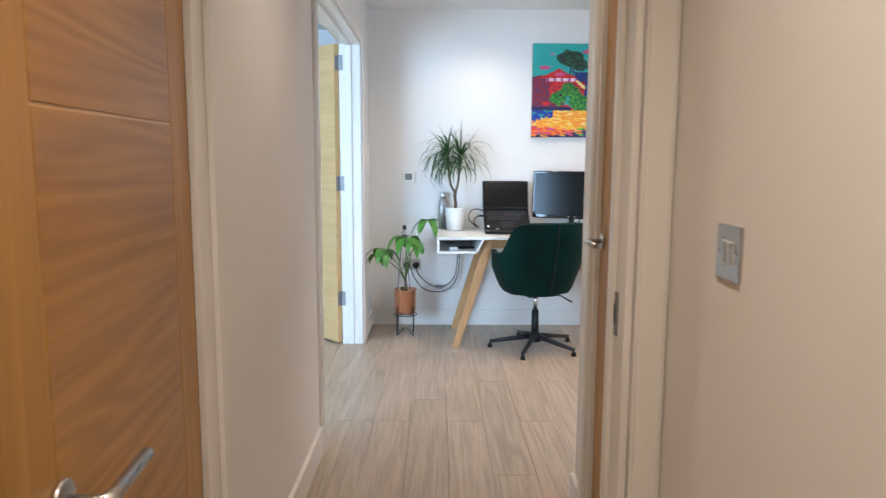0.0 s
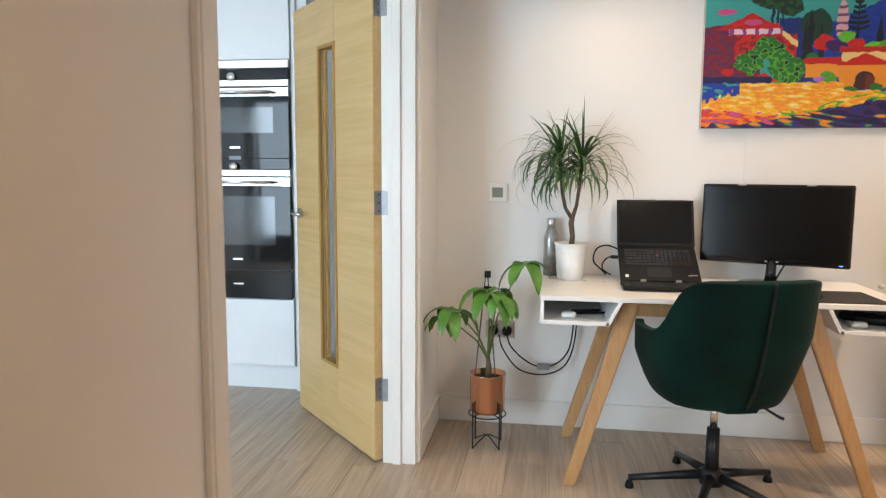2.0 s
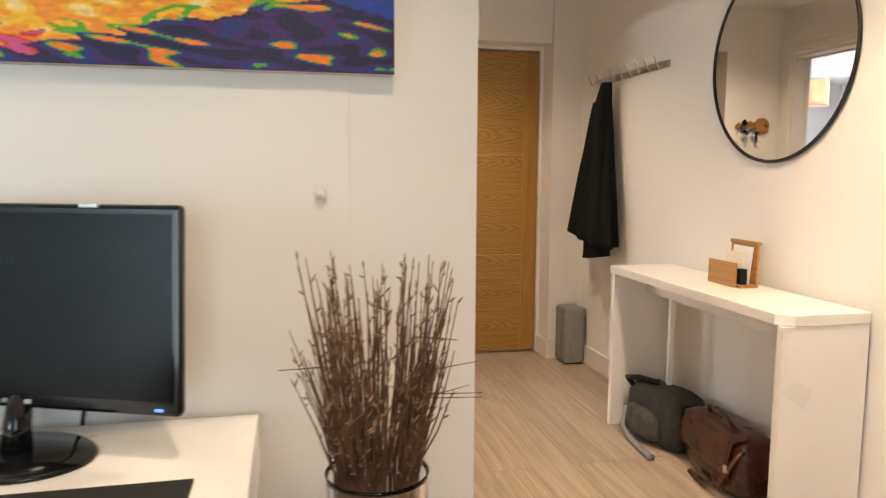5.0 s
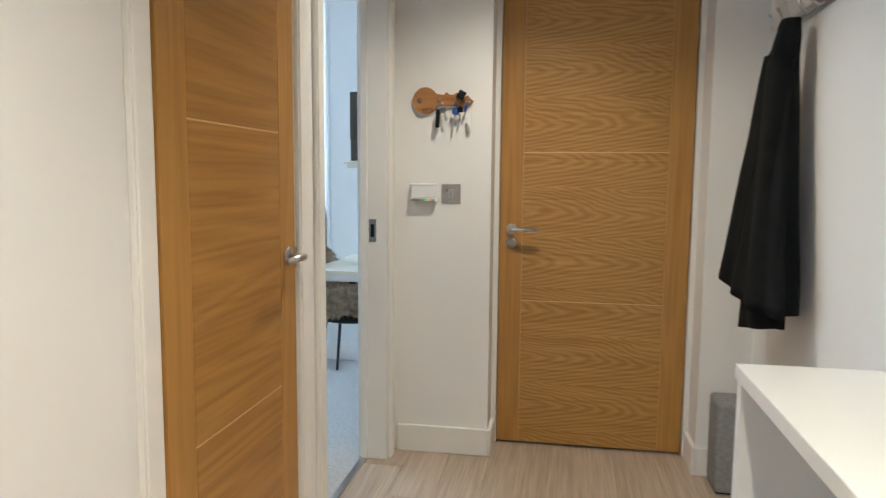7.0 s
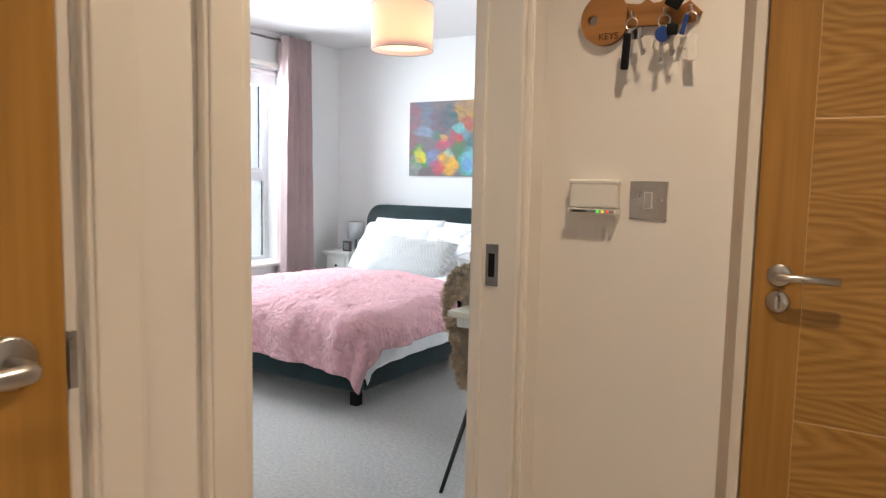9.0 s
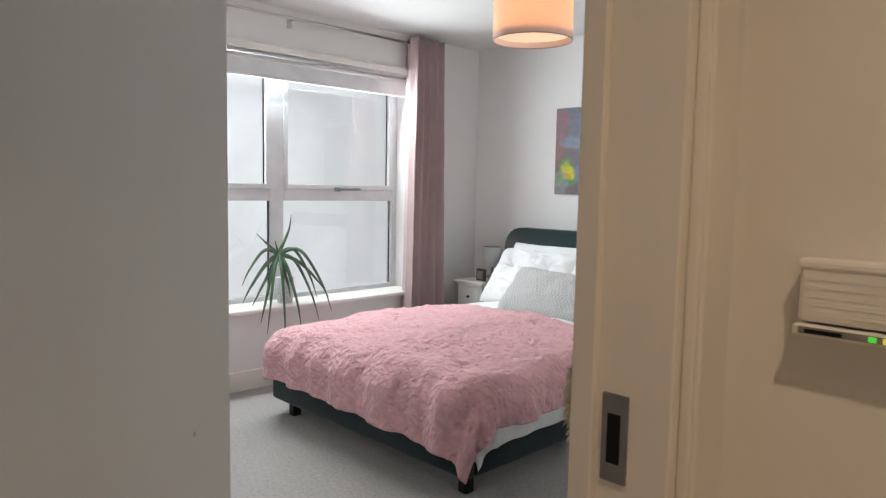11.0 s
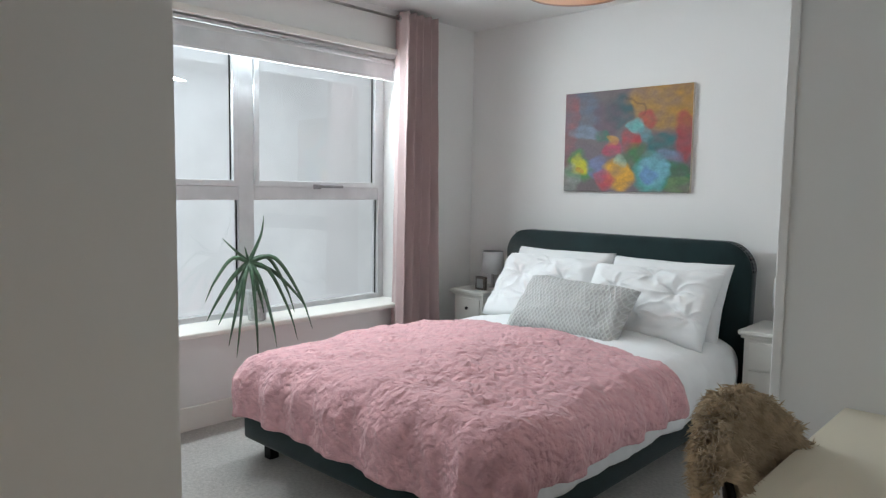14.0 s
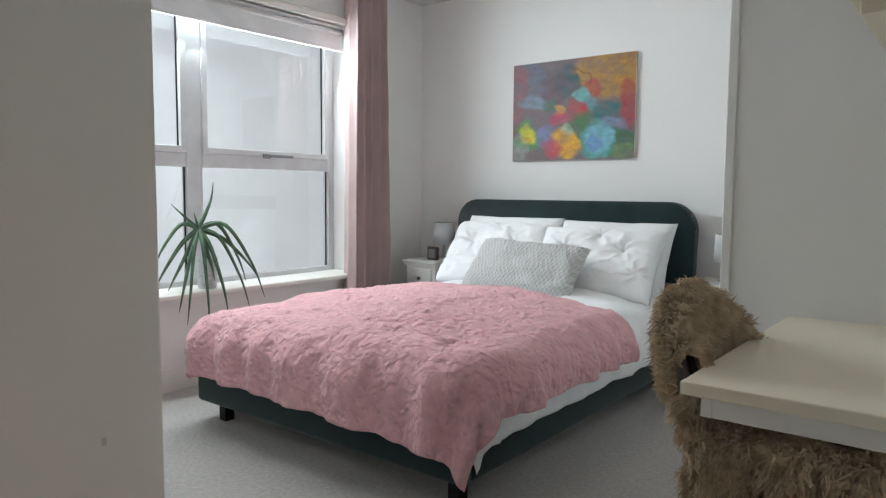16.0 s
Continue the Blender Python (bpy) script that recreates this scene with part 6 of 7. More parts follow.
def roller_blind():
    d = empty("roller_blind", pose(-1.36, 10.66, 2.07), "sheer white roller blind pulled almost fully up", "blind")
    part("roll", rod([(0, WIN0 - 10.64, 0.028), (0, WIN1 - 10.69, 0.028)], 0.026, 20), LINEN, d, "", True)
    b = part("fabric", bx(0.022, 0.0235, WIN0 - 10.63, WIN1 - 10.70, -0.075, 0.03), mat("sheer_voile", (0.75, 0.77, 0.78), 0.8, bump=0.2), d, "sheer white fabric")
    part("hem_bar", bx(0.018, 0.028, WIN0 - 10.63, WIN1 - 10.70, -0.09, -0.073, 0.003), LINEN, d)
    part("bracket", bx(-0.03, 0.035, WIN1 - 10.69, WIN1 - 10.68, 0.0, 0.06, 0.002), STEEL, d)
    return d


roller_blind()


def curtain_rail():
    d = empty("curtain_rail", pose(-1.17, 10.6, 2.345), "thin steel curtain rail on small brackets", "curtain rail")
    part("rail", rod([(0, -1.4, 0), (0, 1.24, 0)], 0.009, 12), STEEL, d, "", True)
    part("finial", moved(lathe([(0, 0), (0.012, 0.0), (0.014, 0.02), (0.012, 0.03), (0, 0.03)], 14, close=False), pose(0, 1.24, 0, -90)), STEEL, d, "", True)
    for y in (-1.3, 0.0, 1.15):
        part("bracket", rod([(-0.088, y, 0), (0, y, 0), (0, y, -0.012)], 0.006, 8), STEEL, d)
        part("bracket_plate", bx(-0.09, -0.085, y - 0.018, y + 0.018, -0.045, 0.018, 0.002), STEEL, d)
    return d


curtain_rail()


def curtain():
    d = empty("curtain", pose(-1.165, 11.70, 0), "blush pink eyelet curtain drawn to the side", "curtain")
    bm = bmesh.new()
    n, mz = 160, 44
    waves = 4.5
    rows = []
    for j in range(mz + 1):
        v = j / mz
        z = 2.385 - v * (2.385 - 0.03)
        w = 0.15 + 0.055 * v
        row = []
        for i in range(n + 1):
            u = i / n
            ph = u * waves * math.tau
            amp = 0.074 * (1 + 0.15 * noise.noise(Vector((u * 3, v * 1.2, 0))))
            x = amp * math.sin(ph + 0.35 * v * math.sin(u * 6 + 1)) + 0.005 * noise.noise(Vector((u * 8, v * 9, 3)))
            y = -w + 2 * w * u + 0.012 * v * math.sin(u * 5 + v * 2) + 0.010 * math.sin(2 * ph)
            row.append(bm.verts.new((x, y, z)))
        rows.append(row)
    for a, b in zip(rows, rows[1:]):
        for k in range(n):
            bm.faces.new((a[k], a[k + 1], b[k + 1], b[k]))
    c = part("drape", bm, CURTAIN, d, "", True)
    so = c.modifiers.new("thick", "SOLIDIFY")
    so.thickness = 0.003
    for k in range(8):
        y = -0.15 + 0.30 * k / 7
        ring = [(0.017 * math.cos(q * math.tau / 18), y, 2.345 + 0.017 * math.sin(q * math.tau / 18)) for q in range(19)]
        part("eyelet", rod(ring, 0.004, 6), STEEL, d, "steel eyelet", True)
    return d


curtain()


def aloe():
    rng = random.Random(8)
    d = empty("aloe_plant", pose(-1.315, 10.60, 0.52), "spidery aloe in a pale cut-glass pot on the sill", "potted plant")
    part("pot", lathe([(0, 0), (0.046, 0), (0.05, 0.004), (0.058, 0.15), (0.062, 0.17), (0.056, 0.17), (0.052, 0.15), (0, 0.148)], 36, close=False), mat("frosted_pot", (0.62, 0.64, 0.65), 0.35, vary=0.15, scale=60, bump=0.5, bscale=90), d, "frosted patterned pot", True)
    part("soil", lathe([(0, 0.146), (0.052, 0.146), (0.052, 0.152), (0, 0.155)], 20, close=False), SOIL, d)
    green = mat("aloe_leaf", (0.075, 0.15, 0.085), 0.45, vary=0.25, scale=20, bump=0.2)
    part("stalk", rod([(0, 0, 0.15), (-0.01, 0, 0.26), (-0.008, -0.02, 0.33)], [0.016, 0.014, 0.012], 10), green, d, "", True)

    def leaf(pts, w):
        p = [Vector(q) for q in pts]
        out = []
        for i in range(len(p) - 1):
            a, b, c, e = p[max(i - 1, 0)], p[i], p[i + 1], p[min(i + 2, len(p) - 1)]
            for k in range(6):
                t = k / 6
                out.append(0.5 * ((2 * b) + (c - a) * t + (2 * a - 5 * b + 4 * c - e) * t * t + (3 * b - a - 3 * c + e) * t ** 3))
        out.append(p[-1])
        n = len(out)
        part("leaf", rod(out, [w * (1 - (k / (n - 1)) ** 1.5) + 0.0012 for k in range(n)], 7), green, d, "", True)
    o = (-0.008, -0.045, 0.33)
    leaf([o, (0.0, 0.0, 0.42), (0.0, 0.035, 0.50), (-0.01, 0.055, 0.59)], 0.011)
    leaf([o, (0.0, -0.12, 0.39), (0.0, -0.21, 0.47)], 0.010)
    leaf([o, (0.0, -0.06, 0.37), (0.0, -0.075, 0.42)], 0.008)
    # reach, drop and the height of the bend of each hanging leaf
    for ey, ez, ex, hump in ((-0.33, 0.14, 0.03, 0.05), (-0.34, 0.04, 0.06, -0.02), (-0.29, 0.02, 0.09, -0.06), (-0.26, -0.09, 0.14, -0.04), (-0.22, -0.16, 0.15, -0.02), (-0.09, -0.23, 0.15, 0.0),
                             (0.03, -0.14, 0.15, -0.02), (0.17, -0.12, 0.15, 0.02), (0.28, -0.07, 0.14, 0.07), (0.31, 0.015, 0.06, -0.01), (0.22, 0.02, 0.05, 0.06), (-0.02, 0.05, 0.10, -0.04)):
        leaf([o, (ex * 0.4, -0.045 + (ey + 0.045) * 0.40, 0.33 + (ez - 0.33) * 0.16 + hump * 1.2), (ex * 0.85, -0.045 + (ey + 0.045) * 0.80, 0.33 + (ez - 0.33) * 0.64 + hump * 0.7), (ex, ey, ez)], rng.uniform(0.0115, 0.0145))
    return d


aloe()


def pillow(name, w, h, t, m, material, label, seed, pleat=0.0, parent=None, group=""):
    bm = bmesh.new()
    n = 84 if pleat else 36
    top, bot = [], []
    for j in range(n + 1):
        ra, rb = [], []
        for i in range(n + 1):
            u, v = i / n * 2 - 1, j / n * 2 - 1
            e = max(0, (1 - u ** 4) * (1 - v ** 4)) ** 0.42
            x = u * w / 2 * (1 - 0.05 * (1 - abs(v) ** 2) * 0 - 0.04 * v * v * 0) * (1 - 0.05 * math.cos(v * 1.5) * abs(u) ** 3)
            z = v * h / 2 * (1 - 0.07 * math.cos(u * 1.5) * abs(v) ** 3)
            wr = 0.022 * noise.noise(Vector((u * 2.2 + seed, v * 2.2, 0))) + 0.010 * noise.noise(Vector((u * 6, v * 6 + seed, 1)))
            if pleat:
                for a, b in ((-0.45, 0.25), (0.45, 0.25), (-0.05, -0.35), (-0.75, -0.4), (0.75, -0.35), (0.02, 0.75)):
                    dx, dy = u - a, v - b
                    rr = math.hypot(dx, dy)
                    th = math.atan2(dy, dx) + seed + rr
                    crease = (1 - abs(math.sin(3.5 * th))) ** 2
                    wr -= pleat * math.exp(-rr * 11) - pleat * (0.75 * crease - 0.2) * math.exp(-rr * 3.6) * min(1, rr * 9)
            y = t / 2 * e
            ra.append(bm.verts.new((x, -y - wr * e, z)))
            rb.append(ra[-1] if i in (0, n) or j in (0, n) else bm.verts.new((x, y + wr * e * 0.4, z)))
        top.append(ra)
        bot.append(rb)
    for j in range(n):
        for i in range(n):
            bm.faces.new((top[j][i], top[j][i + 1], top[j + 1][i + 1], top[j + 1][i]))
            try:
                bm.faces.new((bot[j][i], bot[j + 1][i], bot[j + 1][i + 1], bot[j][i + 1]))
            except ValueError:
                pass
    moved(bm, m)
    ob = obj(name, bm, material, None, True)
    return tagged(ob, label, "pillow", group)


def diamond_mat():
    m = mat("grey_quilted_velvet", (0.46, 0.46, 0.45), 0.7, vary=0.05, scale=8, bump=0.0, sheen=0.5)
    t = m.node_tree
    b = t.nodes["Principled BSDF"]
    co = t.nodes.new("ShaderNodeTexCoord")
    outs = []
    for ang in (0.62, -0.62):
        mp = t.nodes.new("ShaderNodeMapping")
        mp.inputs["Rotation"].default_value = (0, ang, 0)
        t.links.new(co.outputs["Object"], mp.inputs[0])
        w = t.nodes.new("ShaderNodeTexWave")
        w.bands_direction = "X"
        w.inputs["Scale"].default_value, w.inputs["Distortion"].default_value = 17.0, 0.4
        t.links.new(mp.outputs[0], w.inputs[0])
        outs.append(w.outputs["Fac"])
    mx = t.nodes.new("ShaderNodeMath")
    mx.operation = "MAXIMUM"
    t.links.new(outs[0], mx.inputs[0])
    t.links.new(outs[1], mx.inputs[1])
    pw = t.nodes.new("ShaderNodeMath")
    pw.operation = "POWER"
    pw.inputs[1].default_value = 5
    t.links.new(mx.outputs[0], pw.inputs[0])
    bp = t.nodes.new("ShaderNodeBump")
    bp.inputs["Strength"].default_value, bp.inputs["Distance"].default_value = 0.8, 0.007
    t.links.new(pw.outputs[0], bp.inputs["Height"])
    tone = t.nodes.new("ShaderNodeMix")
    tone.data_type = "RGBA"
    tone.inputs[6].default_value, tone.inputs[7].default_value = (0.50, 0.495, 0.48, 1), (0.62, 0.62, 0.61, 1)
    t.links.new(pw.outputs[0], tone.inputs[0])
    t.links.new(tone.outputs[2], b.inputs["Base Color"])
    t.links.new(bp.outputs[0], b.inputs["Normal"])
    return m


BX0, BX1, BY0, BY1 = -0.725, 0.80, 10.15, 12.28


def bed():
    d = empty("bed", pose(0, 0, 0), "double bed with a dark teal velvet frame and headboard", "bed")
    part("foot_rail", bx(BX0, BX1, BY0, BY0 + 0.06, 0.10, 0.27, 0.02, None, 3), UPHOL, d, "", True)
    for x0, x1 in ((BX0, BX0 + 0.06), (BX1 - 0.06, BX1)):
        part("side_rail", bx(x0, x1, BY0 + 0.06, BY1 - 0.08, 0.10, 0.27, 0.02, None, 3), UPHOL, d, "", True)
    out = []
    hx0, hx1, hz, r = -0.765, 0.84, 1.015, 0.16
    for cx, a0 in ((hx1 - r, 0), (hx0 + r, 90)):
        for k in range(13):
            a = radians(a0 + k * 7.5)
            out.append((cx + r * math.cos(a), hz - r + r * math.sin(a)))
    out += [(hx0, 0.10), (hx1, 0.10)]
    hb = prism(out, 0.0, 0.085, 0.022)
    part("headboard", moved(hb, pose(0, BY1, 0, 90)), UPHOL, d, "dark teal padded headboard with round corners", True)
    for x in (-0.64, 0.705):
        for y in (10.25, 12.10):
            part("leg", bx(x - 0.025, x + 0.025, y - 0.025, y + 0.025, 0, 0.11, 0.004), BLACKP, d, "square black leg")
    part("slat_base", bx(BX0 + 0.06, BX1 - 0.06, BY0 + 0.06, BY1 - 0.09, 0.16, 0.20), LINEN, d)
    return d


bed()
tagged(obj("mattress", bx(BX0 + 0.062, BX1 - 0.062, BY0 + 0.062, BY1 - 0.09, 0.20, 0.475, 0.09, None, 5), LINEN, None, True), "thick white mattress resting in the bed frame", "mattress")


def drape(name, x0, x1, y0, y1, top, hx0, hx1, hy, material, label, category, seed, ruffle, fine, over=0.0, skew=0.0, res=0.016, dome=0.05, R=0.07, slope=0.0, foot=1.0):
    """Cloth over the bed: flat on top, hanging by hx0, hx1 at the sides and hy at the foot."""
    bm = bmesh.new()
    nx = int((x1 - x0 + hx0 + hx1) / res)
    ny = int((y1 - y0 + hy) / res)
    grid = []
    for j in range(ny + 1):
        row = []
        for i in range(nx + 1):
            su = x0 - hx0 + (x1 - x0 + hx0 + hx1) * i / nx
            low = hy * (foot + (1 - foot) * i / nx)
            sv = y0 - low + (y1 - y0 + low) * j / ny
            sv += skew * (su - x0) * (j / ny) + 0.035 * noise.noise(Vector((su * 3, seed, 0))) * (j / ny) ** 6
            ox = max(x0 - su, su - x1, 0.0)
            oy = max(y0 - sv, 0.0)
            sx = -1 if su < x0 else 1
            o = math.hypot(ox, oy)
            reach = o
            if su < x0 and oy > 0:
                o = min(o, 0.38)
            cx, cy = min(max(su, x0), x1), max(sv, y0)
            if o > 0:
                arc = min(o, R * math.pi / 2)
                outw = R * math.sin(arc / R)
                down = R * (1 - math.cos(arc / R)) + max(0, o - arc)
                dxn, dyn = sx * ox / reach, -oy / reach
            else:
                outw = down = dxn = dyn = 0.0
            s = su * 1.0 if oy > ox else sv
            hang = min(1, max(0, o - 0.03) / 0.18)
            wave = ruffle * hang * (math.sin(s * 23 + 2.3 * math.sin(s * 5 + seed)) * 0.6 + noise.noise(Vector((s * 7, seed, 0))) * 1.2 + 0.5)
            edge = 1 - min(1, max(abs(cx - (x0 + x1) / 2) / ((x1 - x0) / 2), 0)) ** 3
            z = top + dome * edge * (1 - (max(0, y0 + 0.5 - cy) / 0.5) ** 2 * 0.8) - down + 0.020 * noise.noise(Vector((su * 2.6, sv * 2.6, seed))) * (1 - hang)
            rid = 1 - abs(noise.noise(Vector((su * 7 + seed + 0.6 * noise.noise(Vector((su * 3, sv * 3, 2))), sv * 4.0, 3))) * 2)
            rid2 = 1 - abs(noise.noise(Vector((su * 17 + sv * 6, sv * 10 - su * 3, seed + 7))) * 2.4)
            z += fine * (rid + 0.5 * rid2 + (0.6 * max(0.0, 1 - abs(noise.noise(Vector((su * 30 + sv * 8, sv * 21 - su * 5, seed + 3)))) * 3.2) if fine > 0.006 else 0.0) + 0.3 * noise.noise(Vector((su * 26, sv * 26, 5))) + 0.45 * noise.noise(Vector((su * 45, sv * 45, 6)))) * (1 - 0.6 * hang)
            if fine > 0.006:
                pull = 1 - abs(noise.noise(Vector((su * 1.6 + sv * 0.9, sv * 8.0 - su * 2.2, 11.0)))) * 2.4
                z += 0.009 * max(0.0, pull) * (1 - hang)
            z -= slope * (x1 - cx) / (x1 - x0)
            side = fine * 1.2 * noise.noise(Vector((su * 18, sv * 18, 9))) * hang
            row.append(bm.verts.new((cx + dxn * (outw + wave + side + over), cy + dyn * (outw + wave + side + over), max(z, 0.03))))
        grid.append(row)
    for a, b in zip(grid, grid[1:]):
        for k in range(nx):
            bm.faces.new((a[k], a[k + 1], b[k + 1], b[k]))
    ob = obj(name, bm, material, None, True)
    so = ob.modifiers.new("thick", "SOLIDIFY")
    so.thickness, so.offset = 0.008, 1
    return tagged(ob, label, category)


drape("duvet", BX0 + 0.14, BX1 - 0.085, BY0 + 0.14, 12.08, 0.498, 0.31, 0.33, 0.28, LINEN, "white cotton duvet spread over the bed", "duvet", 4.0, 0.014, 0.0055, res=0.014, R=0.12, slope=0.025)
drape("blanket", BX0 + 0.115, BX1 - 0.07, BY0 + 0.12, 11.30, 0.53, 0.43, 0.28, 0.425, PINK, "rumpled pink fleece throw over the foot of the bed", "blanket", 1.0, 0.026, 0.0085, 0.028, -0.03, res=0.009, R=0.155, slope=0.025, foot=0.78)
pillow("pillow", 0.70, 0.46, 0.17, pose(-0.27, 12.06, 0.70, -24), LINEN, "white cotton pillow leaning on the headboard", 1, 0.0, group="back pillows")
pillow("pillow", 0.70, 0.46, 0.17, pose(0.42, 12.06, 0.69, -24), LINEN, "white cotton pillow leaning on the headboard", 5, 0.0, group="back pillows")
pillow("pillow", 0.70, 0.46, 0.18, pose(-0.27, 11.90, 0.685, -38, 0, -2), LINEN, "white pin-tucked pillow propped against another pillow", 2, 0.044, group="front pillows")
pillow("pillow", 0.72, 0.46, 0.18, pose(0.41, 11.88, 0.675, -38, 0, 3), LINEN, "white pin-tucked pillow propped against another pillow", 7, 0.044, group="front pillows")
pillow("cushion", 0.66, 0.36, 0.16, pose(0.14, 11.58, 0.65, -44, 2, 2), diamond_mat(), "pale grey velvet cushion with a quilted lattice pattern", 3)
tagged(obj("care_label", bx(-0.001, 0.001, -0.022, 0.022, -0.03, 0.03, 0.0, pose(0.856, 11.18, 0.445, 0, 8)), mat("label_tape", (0.6, 0.62, 0.64), 0.7)), "small white care label sewn to the pink throw", "label")


def bedside(x, label, w=0.19):
    d = empty("bedside_table", pose(x, 12.15, 0), label, "bedside table", "bedside tables")
    CB = mat("putty_paint", (0.62, 0.60, 0.56), 0.45, vary=0.02, bump=0.03)
    part("top", bx(-w, w, -0.20, 0.18, 0.575, 0.60, 0.008, None, 3), CB, d)
    part("cornice", bx(0.012 - w, w - 0.012, -0.188, 0.18, 0.56, 0.575, 0.004), CB, d)
    part("body", bx(0.025 - w, w - 0.025, -0.172, 0.175, 0.10, 0.56, 0.003), CB, d)
    for z0, z1 in ((0.41, 0.545), (0.265, 0.40), (0.12, 0.255)):
        dr = part("drawer", bx(0.05 - w, w - 0.05, -0.180, -0.172, z0, z1, 0.003), CB, d)
        part("knob", moved(lathe([(0, 0), (0.006, 0), (0.006, 0.008), (0.012, 0.014), (0.010, 0.02), (0, 0.021)], 16, close=False), pose(0, -0.18, (z0 + z1) / 2, 90)), BLACKM, dr, "dark round knob", True)
    for sx in (-1, 1):
        for sy in (-1, 1):
            part("foot", bx(sx * (w - 0.04) - 0.02, sx * (w - 0.04) + 0.02, sy * 0.15 - 0.02, sy * 0.15 + 0.02, 0, 0.10, 0.003), CB, d)
    return d


bedside(-0.917, "putty grey bedside table with drawers, by the window", 0.15)
bedside(1.06, "putty grey bedside table with drawers, in the alcove")


def table_lamp(x, y):
    d = empty("table_lamp", pose(x, y, 0.60), "small bedside lamp with a pale grey drum shade", "lamp", "bedside lamps")
    part("base", lathe([(0, 0), (0.05, 0), (0.05, 0.006), (0.012, 0.015), (0.008, 0.13), (0, 0.13)], 24, close=False), STEEL, d, "", True)
    part("shade", lathe([(0.078, 0.10), (0.08, 0.10), (0.072, 0.25), (0.07, 0.25)], 36, close=False), mat("grey_shade", (0.55, 0.55, 0.55), 0.8, bump=0.2), d, "pale grey drum shade", True)
    return d


table_lamp(-0.892, 12.20)
table_lamp(1.03, 12.20)
ck = empty("photo_frame", pose(-0.86, 12.04, 0.60, 0, 0, -6), "small dark photo frame on the bedside table", "photo frame")
part("frame", bx(-0.045, 0.045, -0.012, 0.012, 0, 0.09, 0.003), mat("dark_walnut", (0.06, 0.045, 0.035), 0.5), ck)
part("picture", bx(-0.03, 0.03, -0.0135, -0.012, 0.015, 0.075), GREYFAB, ck, "grey picture")
sk = empty("wall_lamp_switch", pose(-0.80, BN, 0.95), "steel socket plate by the headboard", "socket")
part("plate", bx(-0.04, 0.04, -0.006, 0, -0.04, 0.04, 0.001), STEEL, sk)


def pendant():
    d = empty("pendant_lamp", pose(0.82, 10.473, 0), "pale pink drum pendant lamp hanging lit from the ceiling", "lamp")
    r = 0.165
    sh = bpy.data.materials.new("pink_shade")
    sh.use_nodes = True
    b = sh.node_tree.nodes["Principled BSDF"]
    b.inputs["Base Color"].default_value, b.inputs["Roughness"].default_value = (0.72, 0.56, 0.50, 1), 0.8
    b.inputs["Transmission Weight"].default_value = 0.0
    tr = sh.node_tree.nodes.new("ShaderNodeBsdfTranslucent")
    tr.inputs[0].default_value = (0.75, 0.50, 0.38, 1)
    mx = sh.node_tree.nodes.new("ShaderNodeMixShader")
    mx.inputs[0].default_value = 0.35
    o = sh.node_tree.nodes["Material Output"]
    sh.node_tree.links.new(b.outputs[0], mx.inputs[1])
    sh.node_tree.links.new(tr.outputs[0], mx.inputs[2])
    sh.node_tree.links.new(mx.outputs[0], o.inputs[0])
    bm = lathe([(r, 1.925), (r, 2.165)], 64, close=False)
    part("shade", bm, sh, d, "pale pink fabric drum", True)
    for z in (1.925, 2.165):
        ring = [(r * math.cos(k * math.tau / 48), r * math.sin(k * math.tau / 48), z) for k in range(49)]
        part("hoop", rod(ring, 0.003, 6), mat("blush_trim", (0.5, 0.38, 0.35), 0.6), d)
    part("diffuser", lathe([(0, 1.95), (0.155, 1.95), (0.155, 1.953), (0, 1.953)], 40, close=False), glow_mat("lit_diffuser", (1.0, 0.62, 0.28), 1.1), d, "lit diffuser disc")
    part("cord", rod([(0, 0, 2.16), (0, 0, 2.40)], 0.003, 8), WHITE, d)
    part("ceiling_rose", lathe([(0, 2.385), (0.04, 2.39), (0.045, 2.42), (0, 2.42)], 24, close=False), WHITE, d, "", True)
    part("spider", rod([(-r, 0, 2.155), (r, 0, 2.155)], 0.002, 6), STEEL, d)
    part("bulb_holder", rod([(0, 0, 2.08), (0, 0, 2.16)], 0.018, 14), WHITE, d, "", True)
    return d


pendant()
lamp = new("pendant_bulb", bpy.data.lights.new("pendant_bulb", "POINT"))
lamp.data.energy, lamp.data.color, lamp.data.shadow_soft_size = 3.2, (1, 0.66, 0.36), 0.04
lamp.location = (0.82, 10.473, 2.03)


def wall_shelves():
    d = empty("wall_shelf", pose(2.225, 9.515, 1.337), "pale shelf fixed to the wall over the writing desk", "shelf")
    part("board", bx(-0.305, 0, 0, 0.88, 0, 0.016, 0.002), CREAM, d)
    part("batten", bx(-0.290, 0, 0.014, 0.86, -0.021, 0, 0.002), CREAM, d)
    d = empty("storage_box", pose(1.951, 9.53, 1.353), "dark brown box standing on the wall shelf", "box")
    DB = mat("dark_brown_card", (0.085, 0.066, 0.052), 0.6, vary=0.1, scale=8)
    part("box", bx(0.003, 0.245, 0.003, 0.40, 0, 0.115, 0.004), DB, d)
    part("lid", bx(0, 0.248, 0, 0.403, 0.115, 0.37, 0.004), DB, d)


wall_shelves()


